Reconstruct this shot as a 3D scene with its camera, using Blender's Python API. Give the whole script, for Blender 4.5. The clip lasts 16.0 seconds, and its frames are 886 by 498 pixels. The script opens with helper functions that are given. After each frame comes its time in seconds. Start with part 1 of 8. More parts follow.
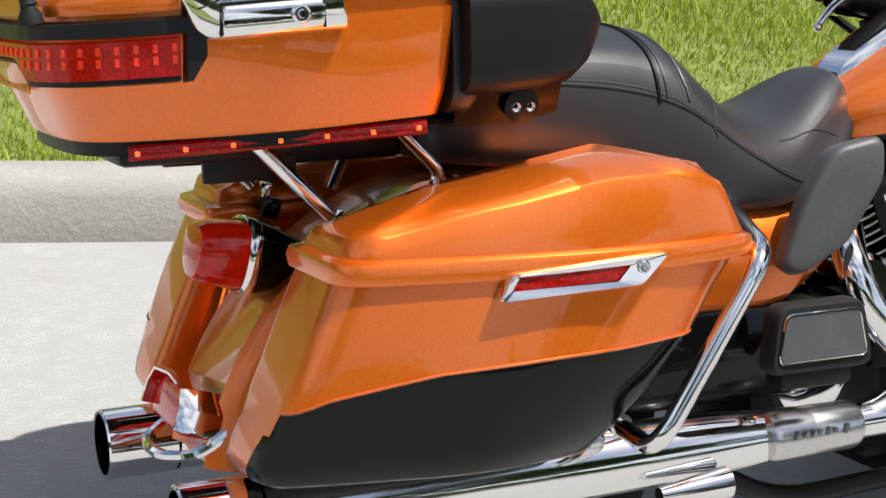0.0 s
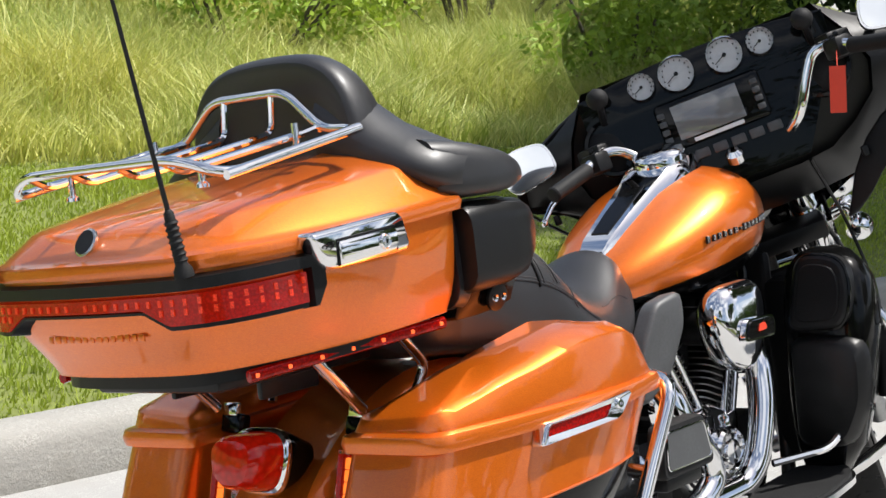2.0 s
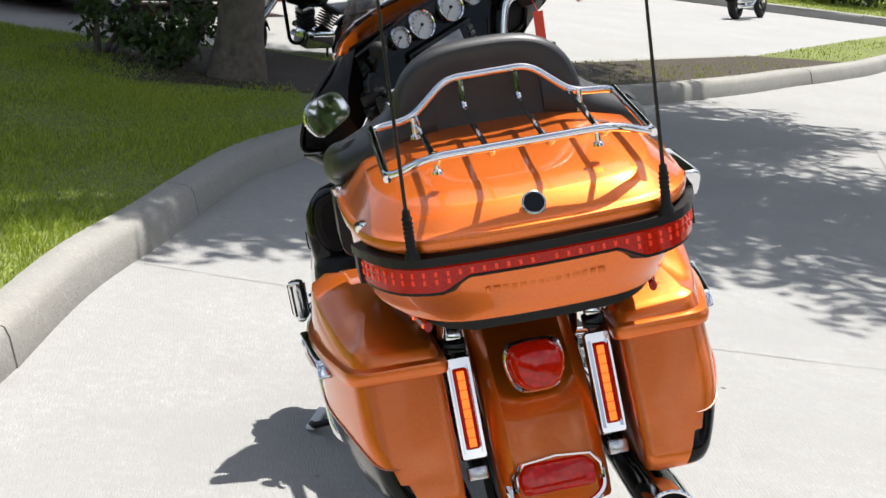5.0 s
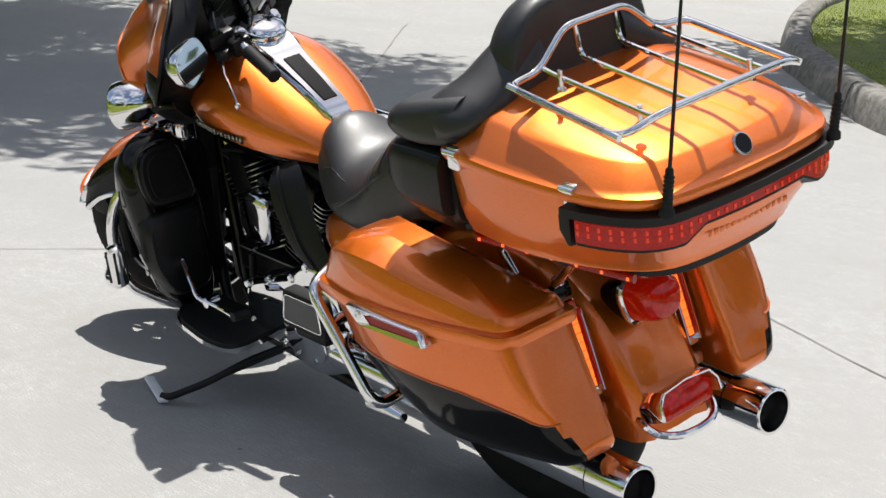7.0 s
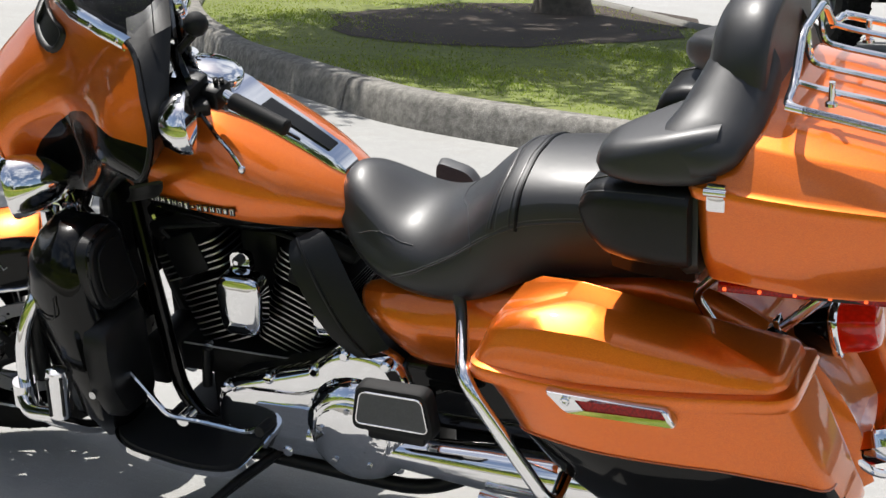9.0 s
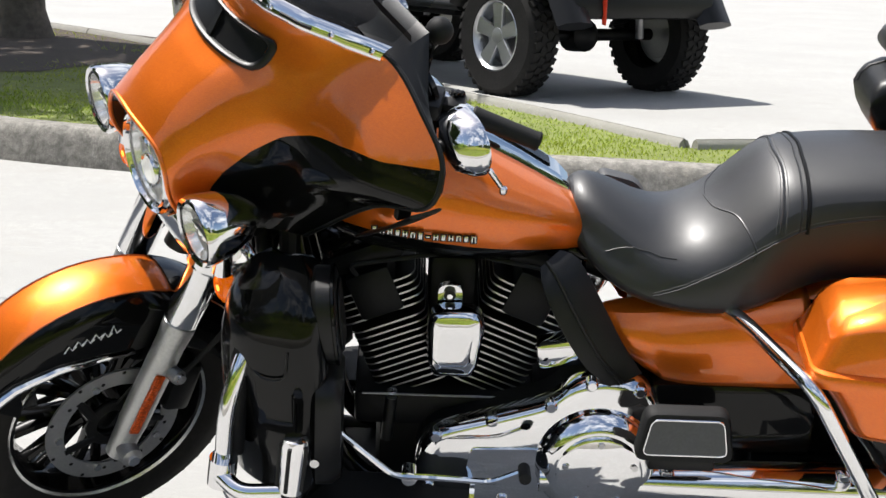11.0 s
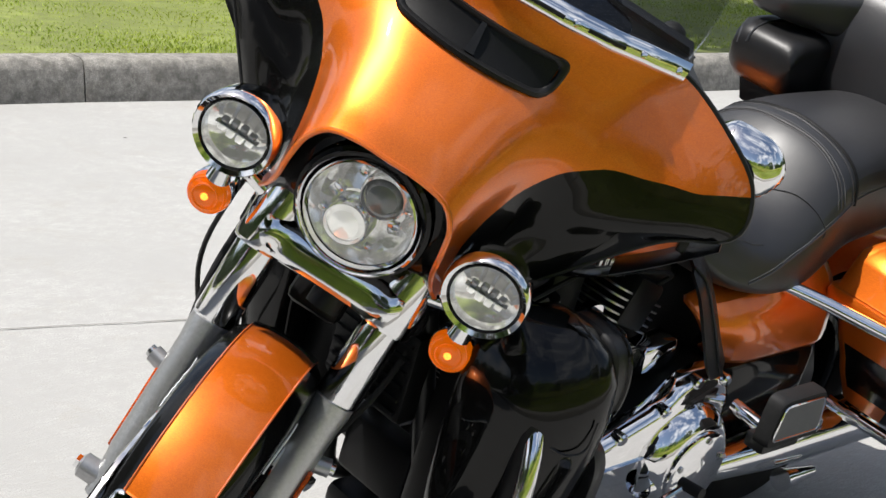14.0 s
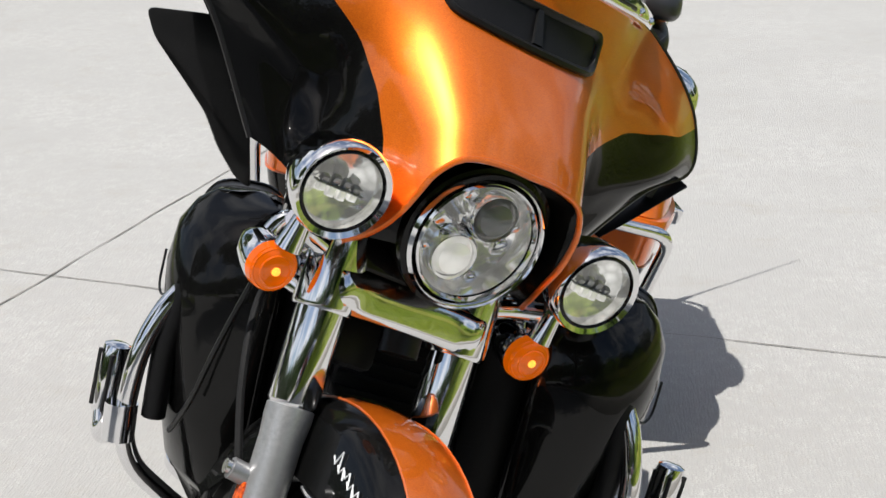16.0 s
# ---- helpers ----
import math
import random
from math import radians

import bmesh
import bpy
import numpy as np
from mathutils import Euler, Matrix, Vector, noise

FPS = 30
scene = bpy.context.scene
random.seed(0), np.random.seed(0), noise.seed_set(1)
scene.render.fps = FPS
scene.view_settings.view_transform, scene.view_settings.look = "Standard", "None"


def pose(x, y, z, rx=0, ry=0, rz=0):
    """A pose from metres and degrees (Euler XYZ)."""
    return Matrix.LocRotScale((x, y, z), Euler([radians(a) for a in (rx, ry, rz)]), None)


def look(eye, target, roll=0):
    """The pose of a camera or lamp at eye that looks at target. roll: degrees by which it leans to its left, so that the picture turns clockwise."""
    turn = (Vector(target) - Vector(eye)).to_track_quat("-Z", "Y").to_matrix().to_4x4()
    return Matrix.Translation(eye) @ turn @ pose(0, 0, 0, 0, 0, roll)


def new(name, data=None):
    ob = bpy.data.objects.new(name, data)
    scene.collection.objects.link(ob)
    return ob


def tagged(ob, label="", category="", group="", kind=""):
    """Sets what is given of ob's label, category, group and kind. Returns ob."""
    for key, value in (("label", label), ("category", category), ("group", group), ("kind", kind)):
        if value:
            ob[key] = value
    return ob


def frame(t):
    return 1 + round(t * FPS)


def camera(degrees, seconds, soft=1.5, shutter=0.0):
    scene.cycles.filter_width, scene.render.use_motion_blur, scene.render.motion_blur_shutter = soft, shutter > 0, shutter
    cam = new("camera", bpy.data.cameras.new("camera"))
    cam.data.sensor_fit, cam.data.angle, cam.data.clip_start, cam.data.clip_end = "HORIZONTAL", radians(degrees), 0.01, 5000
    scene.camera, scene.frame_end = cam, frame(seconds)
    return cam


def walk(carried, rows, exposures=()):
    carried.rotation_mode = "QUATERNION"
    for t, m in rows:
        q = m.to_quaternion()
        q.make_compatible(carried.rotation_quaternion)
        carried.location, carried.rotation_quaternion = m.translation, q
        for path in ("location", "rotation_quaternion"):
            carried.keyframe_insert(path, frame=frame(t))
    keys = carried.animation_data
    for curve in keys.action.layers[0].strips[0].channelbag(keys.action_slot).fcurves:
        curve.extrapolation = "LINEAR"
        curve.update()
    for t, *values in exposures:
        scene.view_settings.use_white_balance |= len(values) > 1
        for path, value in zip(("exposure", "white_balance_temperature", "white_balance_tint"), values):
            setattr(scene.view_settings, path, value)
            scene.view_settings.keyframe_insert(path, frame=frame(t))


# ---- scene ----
from mathutils.bvhtree import BVHTree
cam = camera(28.389, 16.0)
PATH = [
    (0, (-0.8834, -2.1082, 1.6680), (0.1187, -0.0343, 0.6958), 5.486),
    (0.5, (-1.0827, -2.2565, 1.7264), (0.1122, -0.2310, 0.8784), 6.034),
    (1, (-1.4033, -2.3260, 1.7378), (0.0256, -0.4034, 1.0222), 6.168),
    (1.5, (-1.7869, -2.1606, 1.6936), (-0.1120, -0.4073, 1.0848), 5.266),
    (2, (-2.1789, -1.8460, 1.6709), (-0.2711, -0.3276, 1.1191), 4.195),
    (2.5, (-2.7406, -1.5295, 1.7123), (-0.6191, -0.3143, 1.1906), 4.606),
    (3, (-3.1275, -1.1075, 1.7053), (-0.8392, -0.2282, 1.2150), 5.279),
    (3.5, (-3.4516, -0.6104, 1.6847), (-1.0574, -0.0646, 1.2160), 4.773),
    (4, (-3.5999, -0.0847, 1.6516), (-1.1522, 0.1084, 1.1807), 5.553),
    (4.5, (-3.6638, 0.4754, 1.6288), (-1.2154, 0.3125, 1.1509), 7.147),
    (4.7, (-3.6715, 0.6449, 1.6112), (-1.2317, 0.4061, 1.1210), 6.578),
    (6.8, (-2.8084, 2.7962, 1.6436), (-0.9022, 1.2954, 1.0399), 4.315),
    (7, (-2.6150, 2.9281, 1.6153), (-0.7881, 1.3315, 1.0126), 4.539),
    (7.5, (-2.1011, 3.1819, 1.5651), (-0.4901, 1.3739, 0.9444), 4.749),
    (8, (-1.5952, 3.3125, 1.5415), (-0.2011, 1.3247, 0.9453), 4.338),
    (8.2, (-1.4071, 3.3706, 1.5376), (-0.1070, 1.3180, 0.9488), 3.964),
    (10.3, (0.5761, 3.6513, 1.3610), (0.8897, 1.2160, 0.8957), 1.617),
    (10.5, (0.7598, 3.6602, 1.3639), (0.9767, 1.2140, 0.8958), 1.930),
    (11, (1.2492, 3.6116, 1.3325), (1.1884, 1.1550, 0.8725), 2.396),
    (11.5, (1.6369, 3.4224, 1.3199), (1.3436, 0.9872, 0.8363), 2.425),
    (12, (1.9911, 3.2684, 1.3359), (1.4701, 0.8762, 0.8304), 3.029),
    (12.5, (2.4712, 3.0626, 1.3631), (1.6109, 0.7753, 0.8359), 4.195),
    (13, (2.8412, 2.8235, 1.3640), (1.6961, 0.6638, 0.8402), 4.573),
    (13.5, (3.2135, 2.5398, 1.4292), (1.7673, 0.5821, 0.8585), 5.297),
    (14, (3.5202, 2.1362, 1.4415), (1.7482, 0.4746, 0.8508), 5.691),
    (14.5, (3.7844, 1.7183, 1.4996), (1.7491, 0.4104, 0.8701), 4.789),
    (15, (3.9783, 1.3004, 1.5326), (1.7638, 0.3462, 0.8728), 2.830),
    (15.5, (4.0309, 0.9077, 1.5567), (1.7166, 0.2838, 0.8466), 1.178),
    (16, (4.0442, 0.4647, 1.4993), (1.6485, 0.2336, 0.8228), -0.232),
]
walk(cam, [(t, look(e, g, r)) for t, e, g, r in PATH], [(0, 0.24), (1.0, 0.37), (2.5, 0.32), (4.5, 0.36), (7.0, 0.18), (8.0, 0.11), (10.5, 0.47), (12.5, 0.48), (14.0, 0.26), (16.0, 0.08)])

# ---- world and sun ----
SUN = Vector((0.35, -0.20, 1.0)).normalized()
world = bpy.data.worlds.new("sky")
scene.world = world
world.use_nodes = True
wn = world.node_tree.nodes
sky = wn.new("ShaderNodeTexSky")
sky.sky_type, sky.sun_disc = "NISHITA", False
sky.sun_elevation = math.asin(SUN.z)
sky.sun_rotation = math.atan2(SUN.x, SUN.y)
sky.air_density, sky.dust_density, sky.ozone_density = 1.0, 2.0, 1.0
# scattered fair-weather clouds
cloud_at = wn.new("ShaderNodeTexCoord")
cloud = wn.new("ShaderNodeTexNoise")
cloud.inputs["Scale"].default_value, cloud.inputs["Detail"].default_value, cloud.inputs["Roughness"].default_value = 2.6, 7.0, 0.62
cloud_edge = wn.new("ShaderNodeValToRGB")
cloud_edge.color_ramp.elements[0].position, cloud_edge.color_ramp.elements[1].position = 0.46, 0.63
cloudy = wn.new("ShaderNodeMix")
cloudy.data_type = "RGBA"
cloudy.inputs["B"].default_value = (9.0, 9.2, 9.6, 1)
for a, b in ((cloud_at.outputs["Generated"], cloud.inputs["Vector"]), (cloud.outputs["Fac"], cloud_edge.inputs[0]), (cloud_edge.outputs[0], cloudy.inputs["Factor"]), (sky.outputs[0], cloudy.inputs["A"]), (cloudy.outputs["Result"], wn["Background"].inputs[0])):
    world.node_tree.links.new(a, b)
wn["Background"].inputs[1].default_value = 0.100
sun = new("sun", bpy.data.lights.new("sun", "SUN"))
sun.data.energy, sun.data.angle, sun.data.color = 5.4, radians(0.55), (1.0, 0.965, 0.92)
sun.matrix_world = look(SUN * 30, (0, 0, 0))


# ---- materials ----
def nodes_of(name):
    m = bpy.data.materials.new(name)
    m.use_nodes = True
    return m, m.node_tree, m.node_tree.nodes["Principled BSDF"]


def noise_tex(nt, scale, detail=4.0, rough=0.6, coord="Object", stretch=None):
    tc = nt.nodes.new("ShaderNodeTexCoord")
    n = nt.nodes.new("ShaderNodeTexNoise")
    n.inputs["Scale"].default_value, n.inputs["Detail"].default_value, n.inputs["Roughness"].default_value = scale, detail, rough
    if stretch:
        mp = nt.nodes.new("ShaderNodeMapping")
        mp.inputs["Scale"].default_value = stretch
        nt.links.new(tc.outputs[coord], mp.inputs[0])
        nt.links.new(mp.outputs[0], n.inputs["Vector"])
    else:
        nt.links.new(tc.outputs[coord], n.inputs["Vector"])
    return n.outputs["Fac"]


def ramp(nt, fac, stops):
    r = nt.nodes.new("ShaderNodeValToRGB")
    while len(r.color_ramp.elements) < len(stops):
        r.color_ramp.elements.new(0.5)
    for e, (p, c) in zip(r.color_ramp.elements, stops):
        e.position, e.color = p, (*c, 1) if len(c) == 3 else c
    nt.links.new(fac, r.inputs[0])
    return r.outputs[0]


def mix(nt, fac, a, b, mode="MIX"):
    m = nt.nodes.new("ShaderNodeMix")
    m.data_type, m.blend_type = "RGBA", mode
    for sock, v in ((m.inputs[0], fac), (m.inputs[6], a), (m.inputs[7], b)):
        if isinstance(v, (int, float)):
            sock.default_value = v
        elif isinstance(v, tuple):
            sock.default_value = (*v, 1)
        else:
            nt.links.new(v, sock)
    return m.outputs[2]


def bump(nt, bsdf, height, strength=0.3, dist=0.01, into="Normal"):
    b = nt.nodes.new("ShaderNodeBump")
    b.inputs["Strength"].default_value, b.inputs["Distance"].default_value = strength, dist
    nt.links.new(height, b.inputs["Height"])
    nt.links.new(b.outputs[0], bsdf.inputs[into])


def surface(name, color, rough=0.5, metal=0.0, scale=40.0, vary=0.15, bumpy=0.0, bscale=None, coat=0.0, coat_rough=0.03, spec=None):
    m, nt, p = nodes_of(name)
    f = noise_tex(nt, scale)
    f2 = noise_tex(nt, scale * 0.13, 3)
    dark = tuple(c * (1 - vary) for c in color)
    light = tuple(min(1.0, c * (1 + vary)) for c in color)
    c1 = ramp(nt, f, [(0.3, dark), (0.7, light)])
    c2 = mix(nt, ramp(nt, f2, [(0.35, (0, 0, 0)), (0.75, (1, 1, 1))]), c1, tuple(c * (1 - vary * 0.7) for c in color))
    nt.links.new(c2, p.inputs["Base Color"])
    p.inputs["Metallic"].default_value = metal
    r = nt.nodes.new("ShaderNodeMapRange")
    r.inputs[3].default_value, r.inputs[4].default_value = max(0.01, rough * 0.85), min(1.0, rough * 1.15)
    nt.links.new(f, r.inputs[0])
    nt.links.new(r.outputs[0], p.inputs["Roughness"])
    p.inputs["Coat Weight"].default_value, p.inputs["Coat Roughness"].default_value = coat, coat_rough
    if spec is not None:
        p.inputs["Specular IOR Level"].default_value = spec
    if bumpy:
        bump(nt, p, noise_tex(nt, bscale or scale * 2, 3), bumpy, 0.002)
    return m


def candy_paint(name, deep, bright):
    """Metal-flake paint under clear lacquer, with a faint orange-peel ripple and dust."""
    m, nt, p = nodes_of(name)
    flake = nt.nodes.new("ShaderNodeTexVoronoi")
    flake.inputs["Scale"].default_value = 900.0
    tc = nt.nodes.new("ShaderNodeTexCoord")
    nt.links.new(tc.outputs["Object"], flake.inputs["Vector"])
    broad = noise_tex(nt, 3.0, 2)
    c = ramp(nt, flake.outputs["Color"], [(0.1, deep), (0.9, bright)])
    c = mix(nt, ramp(nt, broad, [(0.3, (0.0, 0.0, 0.0)), (0.8, (0.25, 0.25, 0.25))]), c, deep)
    nt.links.new(c, p.inputs["Base Color"])
    p.inputs["Metallic"].default_value = 0.66
    p.inputs["Roughness"].default_value = 0.38
    p.inputs["Coat Weight"].default_value, p.inputs["Coat Roughness"].default_value = 1.0, 0.02
    bump(nt, p, noise_tex(nt, 160.0, 2), 0.012, 0.002, "Coat Normal")
    return m


def lens_mat(name, color, glow=None, strength=0.0, alpha_rough=0.12, pattern=220.0, metal=0.0, coat=0.45):
    m, nt, p = nodes_of(name)
    tc = nt.nodes.new("ShaderNodeTexCoord")
    v = nt.nodes.new("ShaderNodeTexVoronoi")
    v.inputs["Scale"].default_value = pattern
    nt.links.new(tc.outputs["Object"], v.inputs["Vector"])
    c = ramp(nt, v.outputs["Distance"], [(0.1, tuple(min(1, x * 1.5) for x in color)), (0.7, tuple(x * 0.55 for x in color))])
    nt.links.new(c, p.inputs["Base Color"])
    p.inputs["Roughness"].default_value, p.inputs["Metallic"].default_value = alpha_rough, metal
    p.inputs["Specular IOR Level"].default_value = 0.15
    p.inputs["Coat Weight"].default_value, p.inputs["Coat Roughness"].default_value = coat, 0.02
    bump(nt, p, v.outputs["Distance"], 0.2, 0.002)
    if glow:
        p.inputs["Emission Color"].default_value = (*glow, 1)
        p.inputs["Emission Strength"].default_value = strength
    return m


def glass_mat(name, color, rough=0.0):
    """A thin clear pane: light passes straight on, with a gloss that grows at a slant."""
    m, nt, p = nodes_of(name)
    tr = nt.nodes.new("ShaderNodeBsdfTransparent")
    tr.inputs[0].default_value = (*color, 1)
    gl = nt.nodes.new("ShaderNodeBsdfGlossy")
    gl.inputs["Roughness"].default_value = rough
    fr = nt.nodes.new("ShaderNodeFresnel")
    fr.inputs[0].default_value = 1.22
    mx = nt.nodes.new("ShaderNodeMixShader")
    soft_ = nt.nodes.new("ShaderNodeMath")
    soft_.operation = "MULTIPLY"
    soft_.inputs[1].default_value = 0.4
    nt.links.new(fr.outputs[0], soft_.inputs[0])
    nt.links.new(soft_.outputs[0], mx.inputs[0])
    nt.links.new(tr.outputs[0], mx.inputs[1])
    nt.links.new(gl.outputs[0], mx.inputs[2])
    nt.links.new(mx.outputs[0], nt.nodes["Material Output"].inputs[0])
    return m


ORANGE = candy_paint("amber_candy_paint", (0.75, 0.138, 0.006), (0.92, 0.208, 0.009))
GLOSS_BLACK = surface("gloss_black_paint", (0.004, 0.004, 0.004), 0.22, 0.0, 300, 0.3, coat=0.42, coat_rough=0.02, spec=0.05)
SATIN_BLACK = surface("satin_black_plastic", (0.009, 0.009, 0.0095), 0.38, 0.0, 250, 0.25, 0.08, 600, spec=0.28)
RUBBER = surface("black_rubber", (0.013, 0.013, 0.0135), 0.66, 0.0, 120, 0.3, 0.15, 400, spec=0.25)
TYRE = surface("tyre_rubber", (0.02, 0.019, 0.018), 0.8, 0.0, 60, 0.35, 0.2, 300, spec=0.2)
LEATHER = surface("black_seat_vinyl", (0.009, 0.009, 0.011), 0.54, 0.0, 90, 0.2, 0.20, 700, coat=0.45, coat_rough=0.36)
STITCH = surface("grey_thread", (0.075, 0.075, 0.08), 0.7, 0, 300, 0.2)
CHROME = surface("chrome", (0.82, 0.82, 0.83), 0.045, 1.0, 30, 0.03)
FORK_SILVER = surface("cast_fork_silver", (0.46, 0.46, 0.455), 0.38, 0.75, 140, 0.15)
BRUSHED = surface("polished_aluminium", (0.62, 0.62, 0.62), 0.24, 1.0, 90, 0.1)
GREY_METAL = surface("grey_fork_metal", (0.36, 0.36, 0.365), 0.35, 0.7, 140, 0.1)
FIN_EDGE = surface("machined_fin_edge", (0.42, 0.415, 0.40), 0.3, 0.9, 120, 0.1)
ENGINE_BLACK = surface("engine_black_powder", (0.006, 0.006, 0.0065), 0.45, 0.0, 200, 0.3, 0.1, 500, spec=0.2)
GREY_PLASTIC = surface("grey_plastic", (0.07, 0.072, 0.075), 0.5, 0, 200, 0.2)
RED_LENS = lens_mat("red_lens", (0.30, 0.003, 0.002), (1.0, 0.02, 0.004), 0.03)
RED_LIT = lens_mat("lit_red_lens", (0.20, 0.002, 0.0015), (1.0, 0.025, 0.004), 0.14)
TAIL_RED = lens_mat("tail_lamp_red", (0.26, 0.003, 0.002), (1.0, 0.022, 0.004), 0.13, 0.08, 70.0, 0.0, 0.8)
RED_CELL = lens_mat("red_lamp_cell", (0.5, 0.02, 0.01), (1.0, 0.07, 0.02), 0.30, pattern=400)
LED_RED = lens_mat("red_led", (0.8, 0.1, 0.03), (1.0, 0.13, 0.03), 1.3, pattern=400)
LED_HOT = lens_mat("hot_red_led", (0.8, 0.09, 0.02), (1.0, 0.22, 0.025), 1.0, pattern=200)
AMBER_LENS = lens_mat("amber_lens", (0.72, 0.085, 0.001), (1.0, 0.19, 0.001), 0.34, 0.08, 18.0, 0.0, 0.6)
ORANGE_REFLECTOR = lens_mat("orange_reflector", (0.55, 0.08, 0.01))
GAUGE_FACE = surface("gauge_face", (0.50, 0.51, 0.52), 0.4, 0, 100, 0.08)
SCREEN = surface("screen_glass", (0.16, 0.165, 0.17), 0.08, 0, 20, 0.05, coat=1.0)
RED_TAG = surface("red_tag_plastic", (0.75, 0.055, 0.02), 0.45, 0, 50, 0.06)
SILVER_INK = surface("silver_badge", (0.6, 0.6, 0.58), 0.25, 0.9, 200, 0.1)
DULL_WHITE = surface("white_ink", (0.82, 0.83, 0.84), 0.5, 0, 200, 0.1)
GLASS = glass_mat("clear_glass", (0.97, 0.98, 0.98))
SMOKE = glass_mat("smoked_screen", (0.80, 0.81, 0.82))
LIT_BOWL = lens_mat("lit_lamp_bowl", (0.88, 0.88, 0.86), (1.0, 0.97, 0.90), 0.12, 0.10, 46.0, 1.0)
LIT_BEAM = lens_mat("lit_projector", (0.55, 0.55, 0.54), (1.0, 0.97, 0.90), 0.42, 0.04, 25.0, 0.6)
REFLECTOR = surface("lamp_reflector", (0.93, 0.93, 0.90), 0.38, 0.55, 60, 0.1)


# ---- shaping helpers ----
def link(name, mesh, mat, parent=None, label="", smooth=38, sub=0, bev=0.0):
    if mat:
        for m in (mat if isinstance(mat, (list, tuple)) else [mat]):
            mesh.materials.append(m)
    ob = new(name, mesh)
    if parent:
        ob.parent = parent
    if label:
        ob["label"] = label
    if smooth:
        mesh.polygons.foreach_set("use_smooth", [True] * len(mesh.polygons))
        mesh.set_sharp_from_angle(angle=radians(smooth))
    if bev:
        b = ob.modifiers.new("bevel", "BEVEL")
        b.width, b.segments, b.limit_method, b.angle_limit = bev, 2, "ANGLE", radians(40)
    if sub:
        s = ob.modifiers.new("smooth", "SUBSURF")
        s.levels = s.render_levels = sub
    return ob


def part(name, bm, mat, parent, label="", **kw):
    mesh = bpy.data.meshes.new(name)
    if isinstance(bm, bmesh.types.BMesh):
        bm.to_mesh(mesh)
        bm.free()
    else:
        mesh.from_pydata([tuple(v) for v in bm[0]], [], [tuple(f) for f in bm[1]])
        mesh.update()
    return link(name, mesh, mat, parent, label, **kw)


def merge(*geos):
    V, F = [], []
    for v, f in geos:
        n = len(V)
        V += [tuple(p) for p in v]
        F += [tuple(i + n for i in q) for q in f]
    return V, F


def moved(geo, m):
    return [tuple(m @ Vector(p)) for p in geo[0]], geo[1]


def mirrored(geo):
    return [(x, -y, z) for x, y, z in geo[0]], [tuple(reversed(f)) for f in geo[1]]


def loft(rings, cap=True, closed=True):
    n = len(rings[0])
    V = [tuple(p) for r in rings for p in r]
    F = []
    for i in range(len(rings) - 1):
        for j in range(n if closed else n - 1):
            k = (j + 1) % n
            F.append((i * n + j, i * n + k, (i + 1) * n + k, (i + 1) * n + j))
    if cap and closed:
        F.append(tuple(range(n - 1, -1, -1)))
        F.append(tuple((len(rings) - 1) * n + j for j in range(n)))
    return V, F


def grid(rows):
    return loft(rows, False, False)


def thick(geo, t):
    """A sheet given a thickness t against its normals, with closed edges."""
    bm = bmesh.new()
    vs = [bm.verts.new(p) for p in geo[0]]
    for f in geo[1]:
        bm.faces.new([vs[i] for i in f])
    bmesh.ops.recalc_face_normals(bm, faces=bm.faces[:])
    bmesh.ops.solidify(bm, geom=bm.faces[:], thickness=t)
    bm.verts.index_update()
    V = [tuple(v.co) for v in bm.verts]
    F = [tuple(v.index for v in f.verts) for f in bm.faces]
    bm.free()
    return V, F


def rounded(pts, r, n=4):
    """A closed 2D outline with its corners rounded; r is one radius or one a corner."""
    out = []
    k = len(pts)
    for i in range(k):
        a, b, c = Vector(pts[i - 1]), Vector(pts[i]), Vector(pts[(i + 1) % k])
        rr = r[i] if isinstance(r, (list, tuple)) else r
        u, w = (a - b), (c - b)
        d1, d2 = min(rr, u.length * 0.49), min(rr, w.length * 0.49)
        p, q = b + u.normalized() * d1, b + w.normalized() * d2
        for s in range(n + 1):
            t = s / n
            out.append(tuple(p * (1 - t) ** 2 + b * 2 * t * (1 - t) + q * t * t))
    return out


def bends(pts, r, n=5):
    """An open 3D line with its bends rounded."""
    P = [Vector(p) for p in pts]
    out = [P[0]]
    for i in range(1, len(P) - 1):
        u, w = P[i - 1] - P[i], P[i + 1] - P[i]
        d = min(r, u.length * 0.49, w.length * 0.49)
        p, q = P[i] + u.normalized() * d, P[i] + w.normalized() * d
        for s in range(n + 1):
            t = s / n
            out.append(p * (1 - t) ** 2 + P[i] * 2 * t * (1 - t) + q * t * t)
    return out + [P[-1]]


def spline(pts, per=6, closed=False):
    P = [Vector(p) for p in pts]
    k = len(P)
    out = []
    for i in range(k if closed else k - 1):
        g = (lambda j: P[j % k]) if closed else (lambda j: P[max(0, min(k - 1, j))])
        p0, p1, p2, p3 = g(i - 1), g(i), g(i + 1), g(i + 2)
        for s in range(per):
            t = s / per
            out.append(0.5 * ((2 * p1) + (p2 - p0) * t + (2 * p0 - 5 * p1 + 4 * p2 - p3) * t * t + (3 * p1 - p0 - 3 * p2 + p3) * t ** 3))
    return out if closed else out + [P[-1]]


